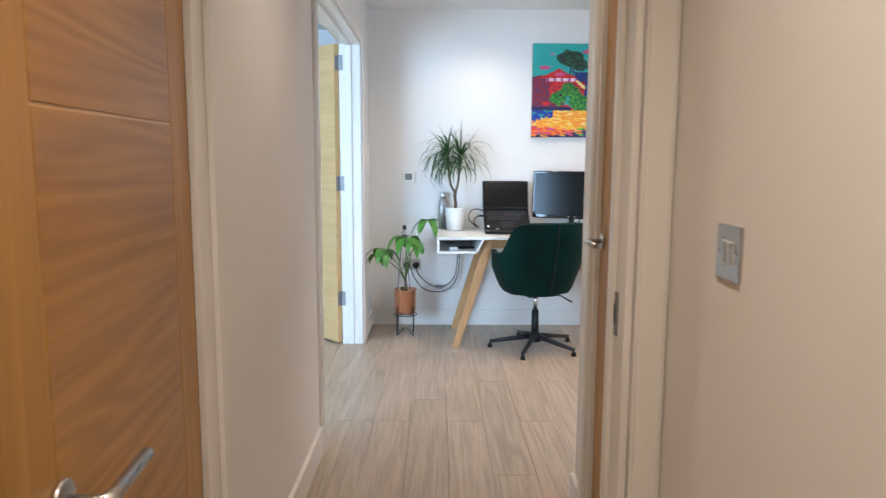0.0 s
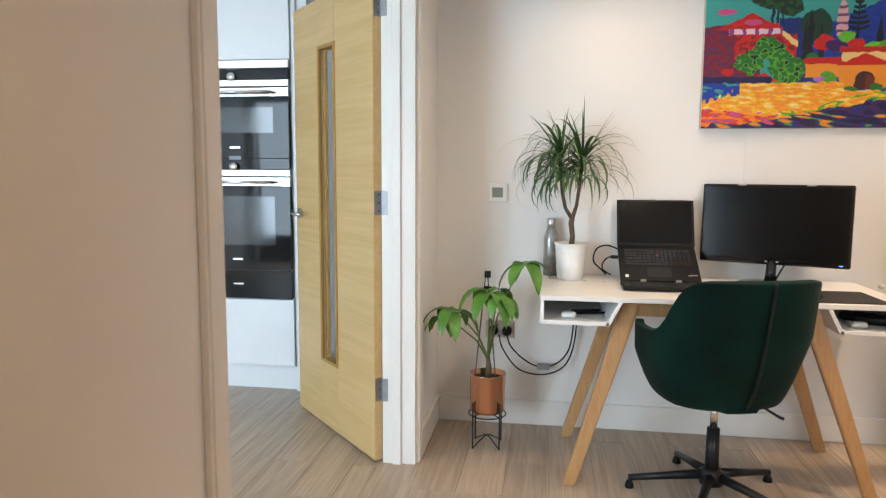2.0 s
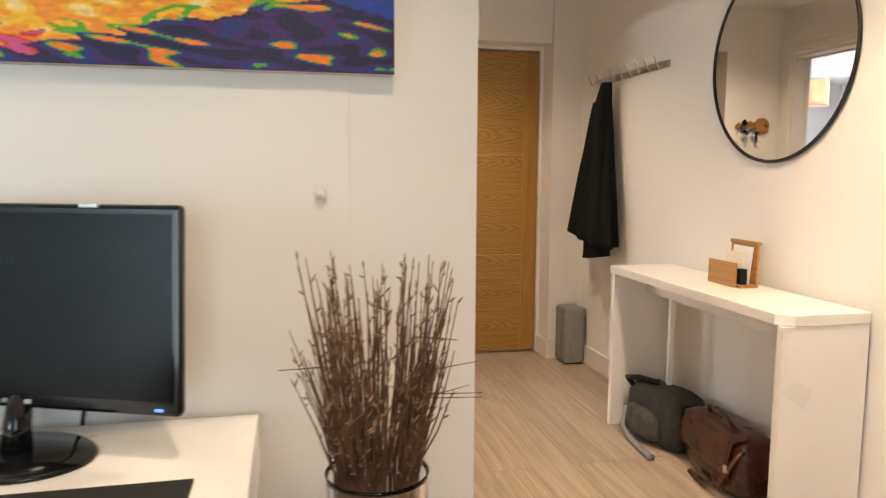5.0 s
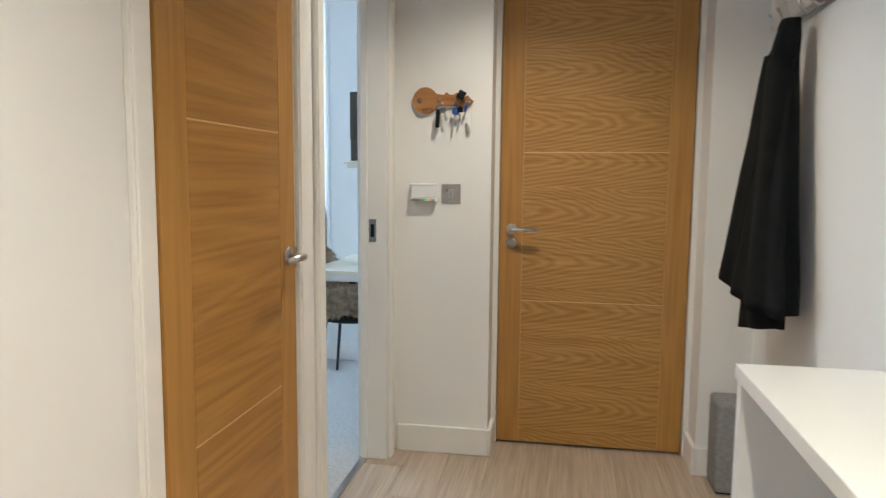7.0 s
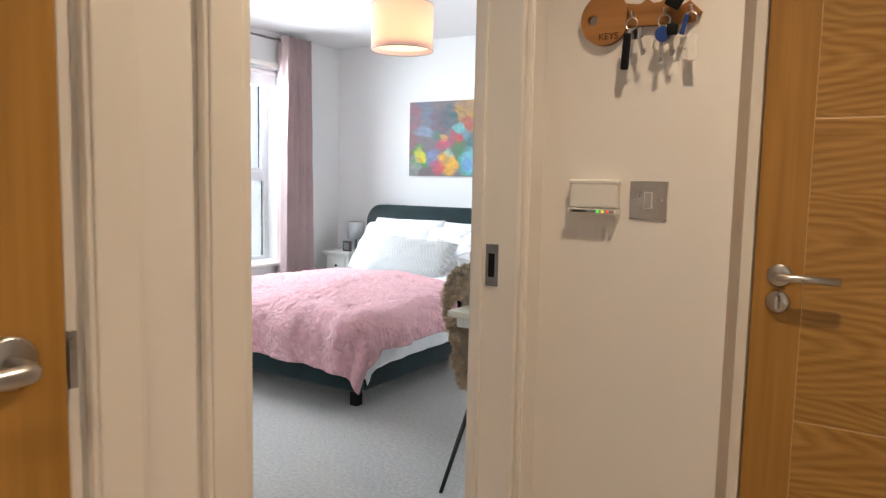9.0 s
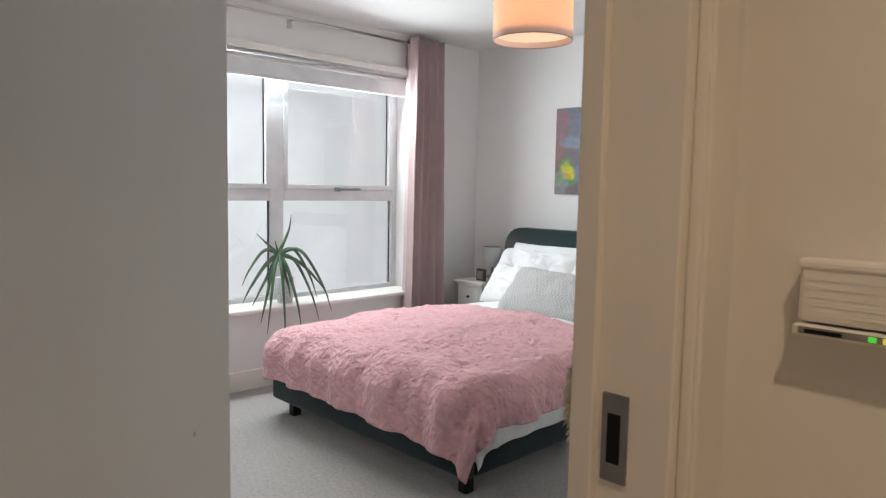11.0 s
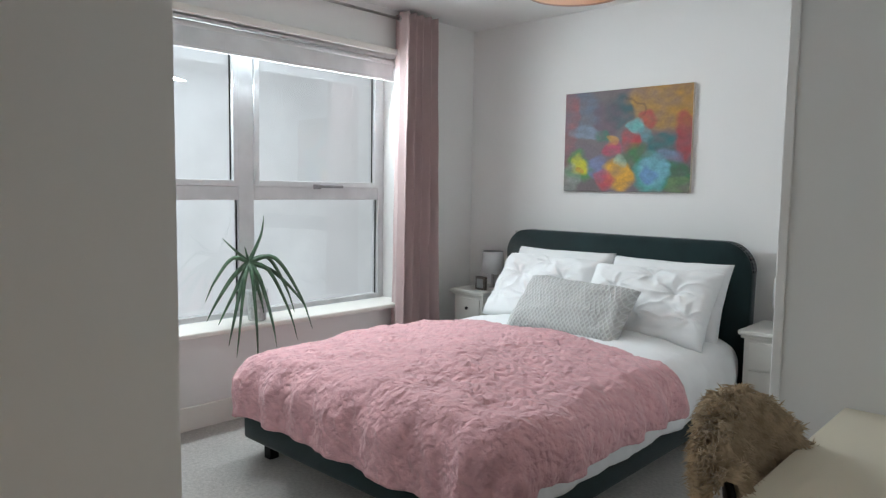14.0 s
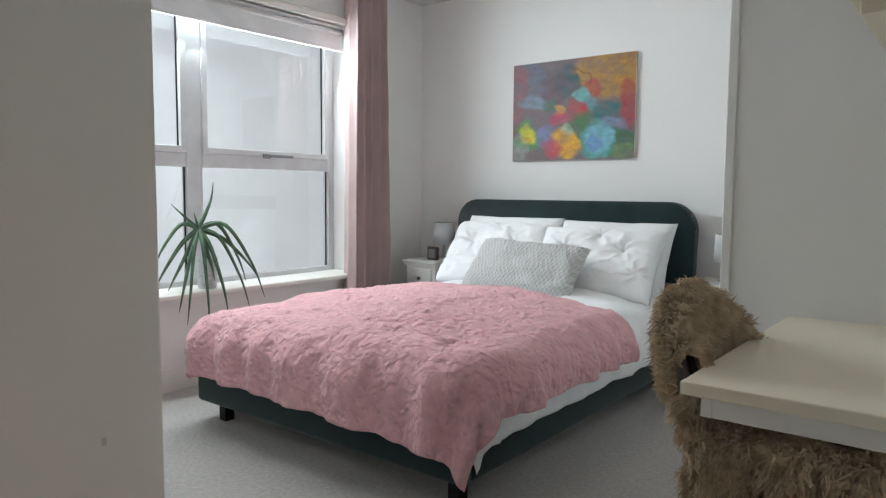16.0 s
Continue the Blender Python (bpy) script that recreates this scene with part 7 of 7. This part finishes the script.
def writing_desk():
    d = empty("writing_desk", pose(1.948, 10.01, 0), "cream-topped writing desk against the wall", "desk")
    part("top", bx(-0.262, 0.27, -0.43, 0.43, 0.716, 0.74, 0.003), CREAM, d)
    part("apron", bx(-0.235, -0.215, -0.40, 0.40, 0.675, 0.716, 0.002), WHITE, d)
    part("apron", bx(-0.215, 0.25, -0.40, -0.38, 0.675, 0.716, 0.002), WHITE, d)
    part("apron", bx(-0.215, 0.25, 0.38, 0.40, 0.675, 0.716, 0.002), WHITE, d)
    for x in (-0.21, 0.235):
        for y in (-0.375, 0.375):
            if x > 0:
                part("leg", bx(x - 0.02, x + 0.02, y - 0.02, y + 0.02, 0, 0.675, 0.003), WHITE, d)
    part("leg", bx(-0.235, -0.195, 0.36, 0.40, 0.0, 0.675, 0.003), WHITE, d)
    return d


writing_desk()


def fur_chair():
    rng = random.Random(14)
    d = empty("fur_chair", pose(1.855, 9.875, 0), "black bucket chair draped with a brown sheepskin", "chair")

    # bucket: angle 0 is the back (west), positive turns north
    def rim(a):
        return 0.635 + 0.212 * max(0.0, math.cos(1.38 * a)) ** 0.7

    def bucket(a, z, grow=0.0):
        v = (z - 0.44) / 0.42
        k = 0.80 + 0.20 * min(1, v * 1.6)
        cf = math.copysign(abs(math.cos(a)) ** 0.55, math.cos(a))
        return Vector((-cf * (0.215 * k + grow) - 0.045 * v * max(0, math.cos(a)), math.sin(a) * (0.235 * k + grow), z))
    bm = bmesh.new()
    nu, nv = 40, 14
    grid = []
    for j in range(nv + 1):
        row = []
        for i in range(nu + 1):
            a = (i / nu * 2 - 1) * radians(118)
            row.append(bm.verts.new(bucket(a, 0.44 + (rim(a) - 0.44) * j / nv)))
        grid.append(row)
    for q, r in zip(grid, grid[1:]):
        for k in range(nu):
            bm.faces.new((q[k], q[k + 1], r[k + 1], r[k]))
    sh = part("shell", bm, BLACKP, d, "black moulded bucket", True)
    so = sh.modifiers.new("thick", "SOLIDIFY")
    so.thickness = 0.012
    part("seat", prism([(0.21 * math.cos(k * math.tau / 30), 0.20 * math.sin(k * math.tau / 30)) for k in range(30)], 0.415, 0.455, 0.012), BLACKP, d, "", True)
    for sx in (-1, 1):
        for sy in (-1, 1):
            part("leg", rod([(sx * 0.12, sy * 0.13, 0.42), (sx * 0.195, sy * 0.272, 0.0)], [0.011, 0.008], 10), BLACKM, d, "thin black metal leg", True)
    # sheepskin: lines the bucket, folds over the back and hangs over the south arm
    FUR = mat("brown_sheepskin", (0.56, 0.44, 0.30), 0.95, vary=0.25, scale=30, bump=0.6, bscale=160, sheen=0.4, dark=(0.34, 0.25, 0.155))
    skin, hair = bmesh.new(), bmesh.new()

    def sheet(fn, nu, nv, locks, flip):
        pts = [[fn(i / nu, j / nv) for i in range(nu + 1)] for j in range(nv + 1)]
        vs = [[skin.verts.new(p) for p in row] for row in pts]
        for q, r in zip(vs, vs[1:]):
            for k in range(nu):
                skin.faces.new((q[k], q[k + 1], r[k + 1], r[k]))
        for _ in range(locks):
            fu, fv = rng.uniform(0, nu - 0.001), rng.uniform(0, nv - 0.001)
            i, j = int(fu), int(fv)
            p0 = pts[j][i].lerp(pts[j][i + 1], fu - i).lerp(pts[j + 1][i].lerp(pts[j + 1][i + 1], fu - i), fv - j)
            e1, e2 = (pts[j][i + 1] - pts[j][i]), (pts[j + 1][i] - pts[j][i])
            nrm = e1.cross(e2).normalized() * flip
            lean = noise.noise_vector(p0 * 13)
            lock = (nrm * 0.7 + lean * 0.8 + Vector((rng.uniform(-0.3, 0.3), rng.uniform(-0.3, 0.3), rng.uniform(-0.7, 0.1)))).normalized()
            ll = rng.uniform(0.020, 0.036)
            end = p0 + lock * ll + Vector((0, 0, -0.008))
            for _ in range(11):
                p = p0 + e1.normalized() * rng.gauss(0, 0.008) + e2.normalized() * rng.gauss(0, 0.008)
                tip = end + Vector((rng.gauss(0, 0.006), rng.gauss(0, 0.006), rng.gauss(0, 0.006)))
                mid = p.lerp(tip, 0.55) + nrm * 0.006 + lean.cross(nrm) * 0.006
                sd = (tip - p).orthogonal().normalized() * rng.uniform(0.0011, 0.0020)
                v = [hair.verts.new(c) for c in (p - sd, p + sd, mid + sd, mid - sd, tip)]
                hair.faces.new((v[0], v[1], v[2], v[3]))
                hair.faces.new((v[3], v[2], v[4]))

    def lining_of(u, v):
        a = radians(-57 + 115 * u)
        z = 0.47 + (rim(a) + 0.012 - 0.47) * v
        return bucket(a, z, -0.016)

    def over_back(u, v):
        a = radians(-50 + 106 * u)
        hang = 0.075 + 0.06 * u + 0.015 * math.sin(u * 9)
        turn = min(1, v / 0.25)
        z = rim(a) + 0.016 - (max(0, v - 0.12) / 0.88) * hang
        return bucket(a, z, -0.016 + 0.042 * turn) + Vector((0, 0, 0.008 * math.sin(turn * math.pi)))

    def over_arm(u, v):
        a = radians(-58 - 66 * u)
        hang = 0.20 - 0.03 * u + 0.02 * math.sin(u * 9)
        turn = min(1, v / 0.22)
        z = rim(a) + 0.020 - (max(0, v - 0.10) / 0.90) * hang
        return bucket(a, z, -0.018 + 0.048 * turn + 0.012 * v) + Vector((0.10 * u * u, 0, 0))

    def on_seat(u, v):
        x, y = -0.17 + 0.46 * v, -0.20 + 0.40 * u
        return Vector((x, y, 0.475 - 0.15 * max(0, v - 0.75) + 0.05 * (2 * u - 1) ** 2))
    sheet(lining_of, 26, 12, 1700, 1)
    sheet(over_back, 20, 8, 800, 1)
    sheet(over_arm, 18, 9, 1300, -1)
    sheet(on_seat, 10, 10, 400, 1)
    hide = part("sheepskin", skin, FUR, d, "shaggy brown sheepskin", True)
    w = part("wool", hair, FUR, hide)
    w["kind"] = "stuff"
    return d


fur_chair()
tagged(obj("wall_mark", bx(1.0502, 1.0509, 8.881, 8.888, 0.675, 0.688), mat("scuff", (0.62, 0.595, 0.565), 0.8)), "small grey scuff mark on the painted wall", "mark")
# white balcony outside the bedroom window
BALC = mat("white_render", (0.80, 0.83, 0.86), 0.85, vary=0.03, scale=3, bump=0.3, bscale=80)
structure("wall_balcony", bx(-3.0, -2.86, 7.0, 14.5, -0.3, 3.2), BALC, "smooth white rendered balcony screen wall", "wall")
structure("floor_balcony", bx(-2.86, BW - 0.32, 7.0, 14.5, -0.3, -0.12), BALC, "pale balcony floor slab", "floor")
structure("wall_balcony_end", bx(-2.86, BW - 0.32, 14.38, 14.5, -0.12, 3.2), BALC, "white balcony end wall", "wall")
structure("ground", bx(-400, 400, -400, 400, -3.2, -3.0), mat("grey_paving", (0.22, 0.22, 0.21), 0.9, vary=0.1, scale=0.5), "grey paved ground outside", "ground")

# ---- kitchen ----
KWHITE = mat("matt_white_door", (0.78, 0.79, 0.80), 0.35, vary=0.01, bump=0)
QUARTZ = mat("pale_quartz", (0.72, 0.70, 0.66), 0.3, vary=0.05, scale=60, bump=0)
OVENGL = mat("oven_glass", (0.008, 0.009, 0.010), 0.04, vary=0.01, bump=0, rvary=0.01, spec=0.2)
SATIN = mat("satin_steel_trim", (0.62, 0.61, 0.60), 0.25, 1.0, vary=0.03, scale=20, bump=0.03, stretch=(14, 1, 1))
KF = 6.28


def tall_unit():
    d = empty("tall_oven_unit", pose(-1.21, 0, 0), "tall matt white kitchen unit that houses two ovens", "cabinet")
    x0, x1 = -0.325, 0.325
    part("side_panel", bx(x0 - 0.025, x0, KF, 6.9, 0, 2.30, 0.001), KWHITE, d)
    part("side_panel", bx(x1, x1 + 0.025, KF + 0.02, 6.9, 0, 2.30, 0.001), KWHITE, d)
    part("carcass", bx(x0, x1, KF + 0.03, 6.9, 0.13, 2.30), KWHITE, d)
    part("plinth", bx(x0, x1, KF + 0.055, KF + 0.07, 0, 0.13), KWHITE, d)
    part("drawer_front", bx(x0 + 0.003, x1 - 0.003, KF, KF + 0.022, 0.15, 0.535, 0.002), KWHITE, d)
    part("upper_door", bx(x0 + 0.003, x1 - 0.003, KF, KF + 0.022, 1.875, 2.29, 0.002), KWHITE, d)
    return d


tall_unit()


def oven(z0, z1, name, label, door_top, clock=True, drawer=0.0):
    d = empty(name, pose(-1.21, KF - 0.012, z0), label, "oven")
    h = z1 - z0
    w = 0.318
    part("body", bx(-w + 0.02, w - 0.02, 0.02, 0.5, 0.01, h - 0.01), BLACKM, d)
    pn = part("control_panel", bx(-w, w, 0, 0.025, door_top + 0.042, h, 0.002), OVENGL, d, "black glass control panel")
    part("panel_trim", bx(-w, w, -0.004, 0.022, door_top + 0.004, door_top + 0.038, 0.002), SATIN, pn)
    part("dial", moved(lathe([(0, 0), (0.024, 0), (0.024, 0.016), (0.021, 0.022), (0, 0.022)], 28, close=False), pose(-0.005, -0.002, door_top + 0.055, 90)), CHROME, pn, "round steel dial", True)
    part("clock_display", bx(-0.035, 0.035, -0.001, 0.0, door_top + 0.095, door_top + 0.115), mat("display_grey", (0.10, 0.12, 0.13), 0.2, bump=0), pn)
    dr = part("door", bx(-w, w, 0, 0.025, drawer, door_top - 0.055, 0.002), OVENGL, d, "black glass oven door")
    part("door_trim", bx(-w, w, -0.004, 0.022, door_top - 0.052, door_top - 0.004, 0.002), SATIN, dr)
    part("door_handle", rod([(-w + 0.05, -0.035, door_top - 0.03), (w - 0.08, -0.035, door_top - 0.03)], 0.009, 12), SATIN, dr, "steel bar handle", True)
    for x in (-w + 0.06, w - 0.09):
        part("handle_post", rod([(x, -0.035, door_top - 0.03), (x, 0, door_top - 0.03)], 0.006, 8), BLACKM, dr)
    part("inner_window", bx(-w + 0.09, w - 0.09, -0.0012, 0.0, drawer + 0.14, door_top - 0.11), mat("smoked_glass", (0.02, 0.022, 0.024), 0.06, bump=0), dr, "smoked oven window")
    part("badge_bar", bx(-0.03, 0.03, -0.0014, 0.0, drawer + 0.055, drawer + 0.065), SATIN, dr)
    if drawer:
        w2 = part("warming_drawer", bx(-w, w, 0, 0.025, 0, drawer - 0.006, 0.002), OVENGL, d, "black glass warming drawer")
        part("badge_bar", bx(-0.03, 0.03, -0.0014, 0.0, drawer * 0.5 - 0.004, drawer * 0.5 + 0.004), SATIN, w2)
    return d


oven(0.543, 1.335, "lower_oven", "black glass and steel oven above a warming drawer", 0.69, drawer=0.165)
oven(1.335, 1.825, "upper_oven", "compact black glass and steel oven set above another", 0.39)
tagged(obj("oven_trim", bx(-1.528, -0.892, KF - 0.014, KF + 0.01, 1.827, 1.87, 0.002), SATIN), "brushed steel trim strip above the oven", "trim strip")


def base_unit(x0, x1, label):
    d = empty("base_unit", pose(0, 0, 0), label, "cabinet", "kitchen base units")
    part("carcass", bx(x0, x1, KF + 0.06, 6.9, 0.13, 0.89), KWHITE, d)
    part("door", bx(x0 + 0.003, x1 - 0.003, KF + 0.035, KF + 0.058, 0.14, 0.86, 0.002), KWHITE, d)
    part("plinth", bx(x0, x1, KF + 0.09, KF + 0.105, 0, 0.13), KWHITE, d)
    return d


base_unit(-2.165, -1.565, "matt white handleless kitchen base unit")
base_unit(-2.77, -2.17, "matt white handleless kitchen base unit")
tagged(obj("worktop", bx(-2.78, -1.562, KF + 0.02, 6.9, 0.895, 0.93, 0.003), QUARTZ), "pale quartz kitchen worktop along the wall", "worktop")
tagged(obj("upstand", bx(-2.78, -1.562, 6.90, 6.93, 0.93, 1.09, 0.002), QUARTZ), "pale quartz upstand behind the worktop", "upstand")
tagged(obj("end_panel", bx(-0.858, -0.80, 6.32, 6.9, 0, 2.30, 0.001), KWHITE), "tall matt white end panel beside the ovens", "panel")


def wire_shelf():
    cx, cz, r, y = -2.02, 1.86, 0.36, 6.80
    d = empty("wire_shelf", pose(cx, y, cz), "round black wire wall shelf with two boards", "shelf")
    for rr, off in ((r, 0.0), (r * 0.93, 0.06)):
        ring = [(off + rr * math.cos(k * math.tau / 60), 0.0 if not off else 0.11, rr * math.sin(k * math.tau / 60)) for k in range(61)]
        part("hoop", rod(ring, 0.006, 8), BLACKM, d, "", True)
    for z in (0.04, -0.17):
        part("board", bx(-0.33, 0.36, -0.01, 0.125, z - 0.008, z + 0.008, 0.002), BLACKM, d, "black shelf board")
    part("upright", rod([(0.24, 0.11, -0.2), (0.24, 0.11, 0.33)], 0.005, 8), BLACKM, d)
    for z in (-0.05, -0.11):
        part("bar", rod([(-0.30, 0.11, z), (0.26, 0.11, z)], 0.004, 8), BLACKM, d)
    return d


wire_shelf()


def trailing_plant():
    rng = random.Random(17)
    d = empty("trailing_plant", pose(-2.255, 6.83, 1.908), "trailing green plant hanging from the wire shelf", "potted plant")
    part("pot", lathe([(0, 0), (0.05, 0), (0.06, 0.09), (0.055, 0.09), (0, 0.08)], 24, close=False), WHITE, d, "", True)
    bm, lf = bmesh.new(), bmesh.new()
    for k in range(34):
        a = rng.uniform(math.pi * 0.9, math.tau * 1.05)
        r = rng.uniform(0.07, 0.11)
        l = rng.uniform(0.15, 0.30) if k < 12 else rng.uniform(0.35, 0.92)
        x, y = r * math.cos(a) - 0.015, r * math.sin(a) * 0.7
        pts = [(0.02 * math.cos(a), 0.02 * math.sin(a), 0.085), (x * 0.7, y * 0.7, 0.13 + rng.uniform(-0.02, 0.05)), (x, y, 0.06)]
        m = int(l / 0.05)
        for q in range(1, m + 1):
            pts.append((x + rng.uniform(-0.006, 0.006) + 0.02 * math.sin(q * 0.5 + k), y + rng.uniform(-0.006, 0.006), 0.06 - q * 0.05))
        tube(bm, pts, 0.0012, 4)
        for p, q in zip(pts[1:], pts[2:]):
            for _ in range(4):
                c = Vector(p).lerp(Vector(q), rng.random())
                h = rng.uniform(0, math.tau)
                leaflet(lf, c, (math.cos(h), math.sin(h), rng.uniform(-0.4, 0.3)), rng.uniform(0.018, 0.034), rng.uniform(0.006, 0.010), 1.0)
    part("vines", bm, LEAF, d)
    part("foliage", lf, LEAF, d, "small green leaves")["kind"] = "stuff"
    return d


trailing_plant()
bt = empty("storage_tin", pose(-2.02, 6.85, 1.908), "pale green tin chest of drawers on the wire shelf", "tin")
TIN = mat("pale_green_tin", (0.55, 0.57, 0.45), 0.4, vary=0.05)
part("body", bx(-0.115, 0.115, -0.05, 0.05, 0, 0.165, 0.004), TIN, bt)
part("lid", bx(-0.12, 0.12, -0.055, 0.05, 0.165, 0.178, 0.003), GREYFAB, bt)
for z in (0.045, 0.12):
    for x in (-0.055, 0.055):
        dr = part("drawer", bx(x - 0.05, x + 0.05, -0.054, -0.05, z - 0.033, z + 0.033, 0.002), TIN, bt)
        part("knob", bx(x - 0.005, x + 0.005, -0.06, -0.054, z - 0.004, z + 0.004, 0.002), STEEL, dr)
wr = empty("kettle", pose(-1.84, 6.85, 1.908), "small black metal kettle on the wire shelf", "kettle")
part("body", lathe([(0, 0), (0.045, 0), (0.05, 0.03), (0.035, 0.09), (0, 0.10)], 24, close=False), BLACKM, wr, "", True)
part("handle", rod([(-0.035, 0, 0.08), (-0.04, 0, 0.14), (0, 0, 0.17), (0.04, 0, 0.14), (0.035, 0, 0.08)], 0.005, 8), BLACKM, wr, "", True)
TWO = mat("speckled_stoneware", (0.35, 0.26, 0.20), 0.6, vary=0.2, scale=40)
for x, tone in ((-1.955, 0), (-1.855, 0)):
    mg = empty("mug", pose(x, 6.85, 1.698), "two-tone stoneware mug on the wire shelf", "mug", "mugs on the shelf")
    part("lower_glaze", lathe([(0, 0), (0.036, 0), (0.04, 0.005), (0.042, 0.04), (0, 0.04)], 24, close=False), TWO, mg, "bare clay lower half", True)
    part("upper_glaze", lathe([(0.042, 0.04), (0.043, 0.085), (0.039, 0.085), (0.038, 0.045)], 24, close=False), GREYFAB, mg, "dark glazed rim", True)
cp = empty("spice_tin", pose(-2.075, 6.85, 1.698), "small pink and white tin on the wire shelf", "tin")
part("body", bx(-0.035, 0.035, -0.03, 0.03, 0, 0.06, 0.004), mat("pink_tin", (0.5, 0.3, 0.28), 0.5, vary=0.3, scale=40), cp)
bw = tagged(obj("bowl_stack", moved(lathe([(0, 0), (0.03, 0), (0.05, 0.02), (0.052, 0.024), (0.05, 0.03), (0.053, 0.034), (0.05, 0.04), (0, 0.035)], 24, close=False), pose(-2.18, 6.85, 1.698)), GREYFAB, None, True), "stack of small dark bowls on the wire shelf", "bowls")
fr = empty("milk_frother", pose(-2.05, 6.66, 0.93), "brushed steel milk frother on a black base", "milk frother")
part("base", lathe([(0, 0), (0.075, 0), (0.075, 0.018), (0.05, 0.024), (0, 0.024)], 28, close=False), BLACKP, fr, "", True)
part("jug", lathe([(0, 0.024), (0.045, 0.024), (0.045, 0.20), (0.04, 0.20), (0, 0.19)], 28, close=False), STEEL, fr, "", True)
part("handle", rod([(0.045, -0.01, 0.185), (0.075, -0.02, 0.17), (0.075, -0.02, 0.08), (0.045, -0.01, 0.06)], 0.008, 8), BLACKP, fr, "", True)
for x, s in ((-1.905, 1.0), (-1.79, 0.95)):
    jr = empty("glass_jar", pose(x, 6.68, 0.93), "clip-top glass jar with white contents on the worktop", "jar", "jars on the worktop")
    g = part("glass", lathe([(0, 0), (0.055 * s, 0), (0.06 * s, 0.006), (0.06 * s, 0.10), (0.05 * s, 0.125), (0.046 * s, 0.125), (0.055 * s, 0.10), (0.055 * s, 0.01), (0, 0.008)], 28, close=False), GLASS, jr, "", True)
    g.visible_shadow = False
    part("contents", lathe([(0, 0.010), (0.052 * s, 0.010), (0.052 * s, 0.085), (0, 0.09)], 24, close=False), WHITE, jr, "white sugar", True)
    part("lid", lathe([(0, 0.125), (0.055 * s, 0.125), (0.056 * s, 0.15), (0, 0.155)], 28, close=False), mat("rose_lid", (0.5, 0.4, 0.36), 0.3), jr, "", True)
steel_switch(pose(-1.98, 6.93, 1.205), "double steel kitchen socket with black plugs", socket=True)

# ---- floor planks ----
PLANK_MESH = {}


def plank(x0, x1, y0, y1):
    key = (round(x1 - x0, 3), round(y1 - y0, 3))
    if key not in PLANK_MESH:
        g = 0.0004
        bm = bmesh.new()
        w, l = key
        lo = [bm.verts.new(p) for p in ((g, g, -0.006), (w - g, g, -0.006), (w - g, l - g, -0.006), (g, l - g, -0.006))]
        mid = [bm.verts.new((v.co.x, v.co.y, -0.0012)) for v in lo]
        b = 0.0010
        hi = [bm.verts.new(p) for p in ((g + b, g + b, 0), (w - g - b, g + b, 0), (w - g - b, l - g - b, 0), (g + b, l - g - b, 0))]
        bm.faces.new(hi)
        for a, c in ((lo, mid), (mid, hi)):
            for k in range(4):
                bm.faces.new((a[k], a[(k + 1) % 4], c[(k + 1) % 4], c[k]))
        bmesh.ops.recalc_face_normals(bm, faces=bm.faces)
        me = bpy.data.meshes.new("plank")
        bm.to_mesh(me)
        bm.free()
        me.materials.append(PLANK)
        PLANK_MESH[key] = me
    ob = new("plank", PLANK_MESH[key])
    ob.location = (x0, y0, 0)
    ob.parent = floor
    return ob


prng = random.Random(21)
PW, PL = 0.184, 1.22


def lay(x0, x1, y0, y1, skip=lambda x, y: False):
    x = x0
    while x < x1 - 0.01:
        xe = min(x + PW, x1)
        y = y0 - prng.choice((0.0, 0.31, 0.62, 0.93))
        while y < y1 - 0.01:
            a, b = max(y, y0), min(y + PL, y1)
            if b - a > 0.02 and not skip((x + xe) / 2, (a + b) / 2):
                plank(x, xe, a, b)
            y += PL
        x = xe


lay(WX - 0.16, EX, -1.2, 6.02, lambda x, y: x > 1.2 and y < 2.4)
lay(2.25, EX, 6.02, 9.3)
lay(-3.6, WX - 0.16, 0.8, 6.9)
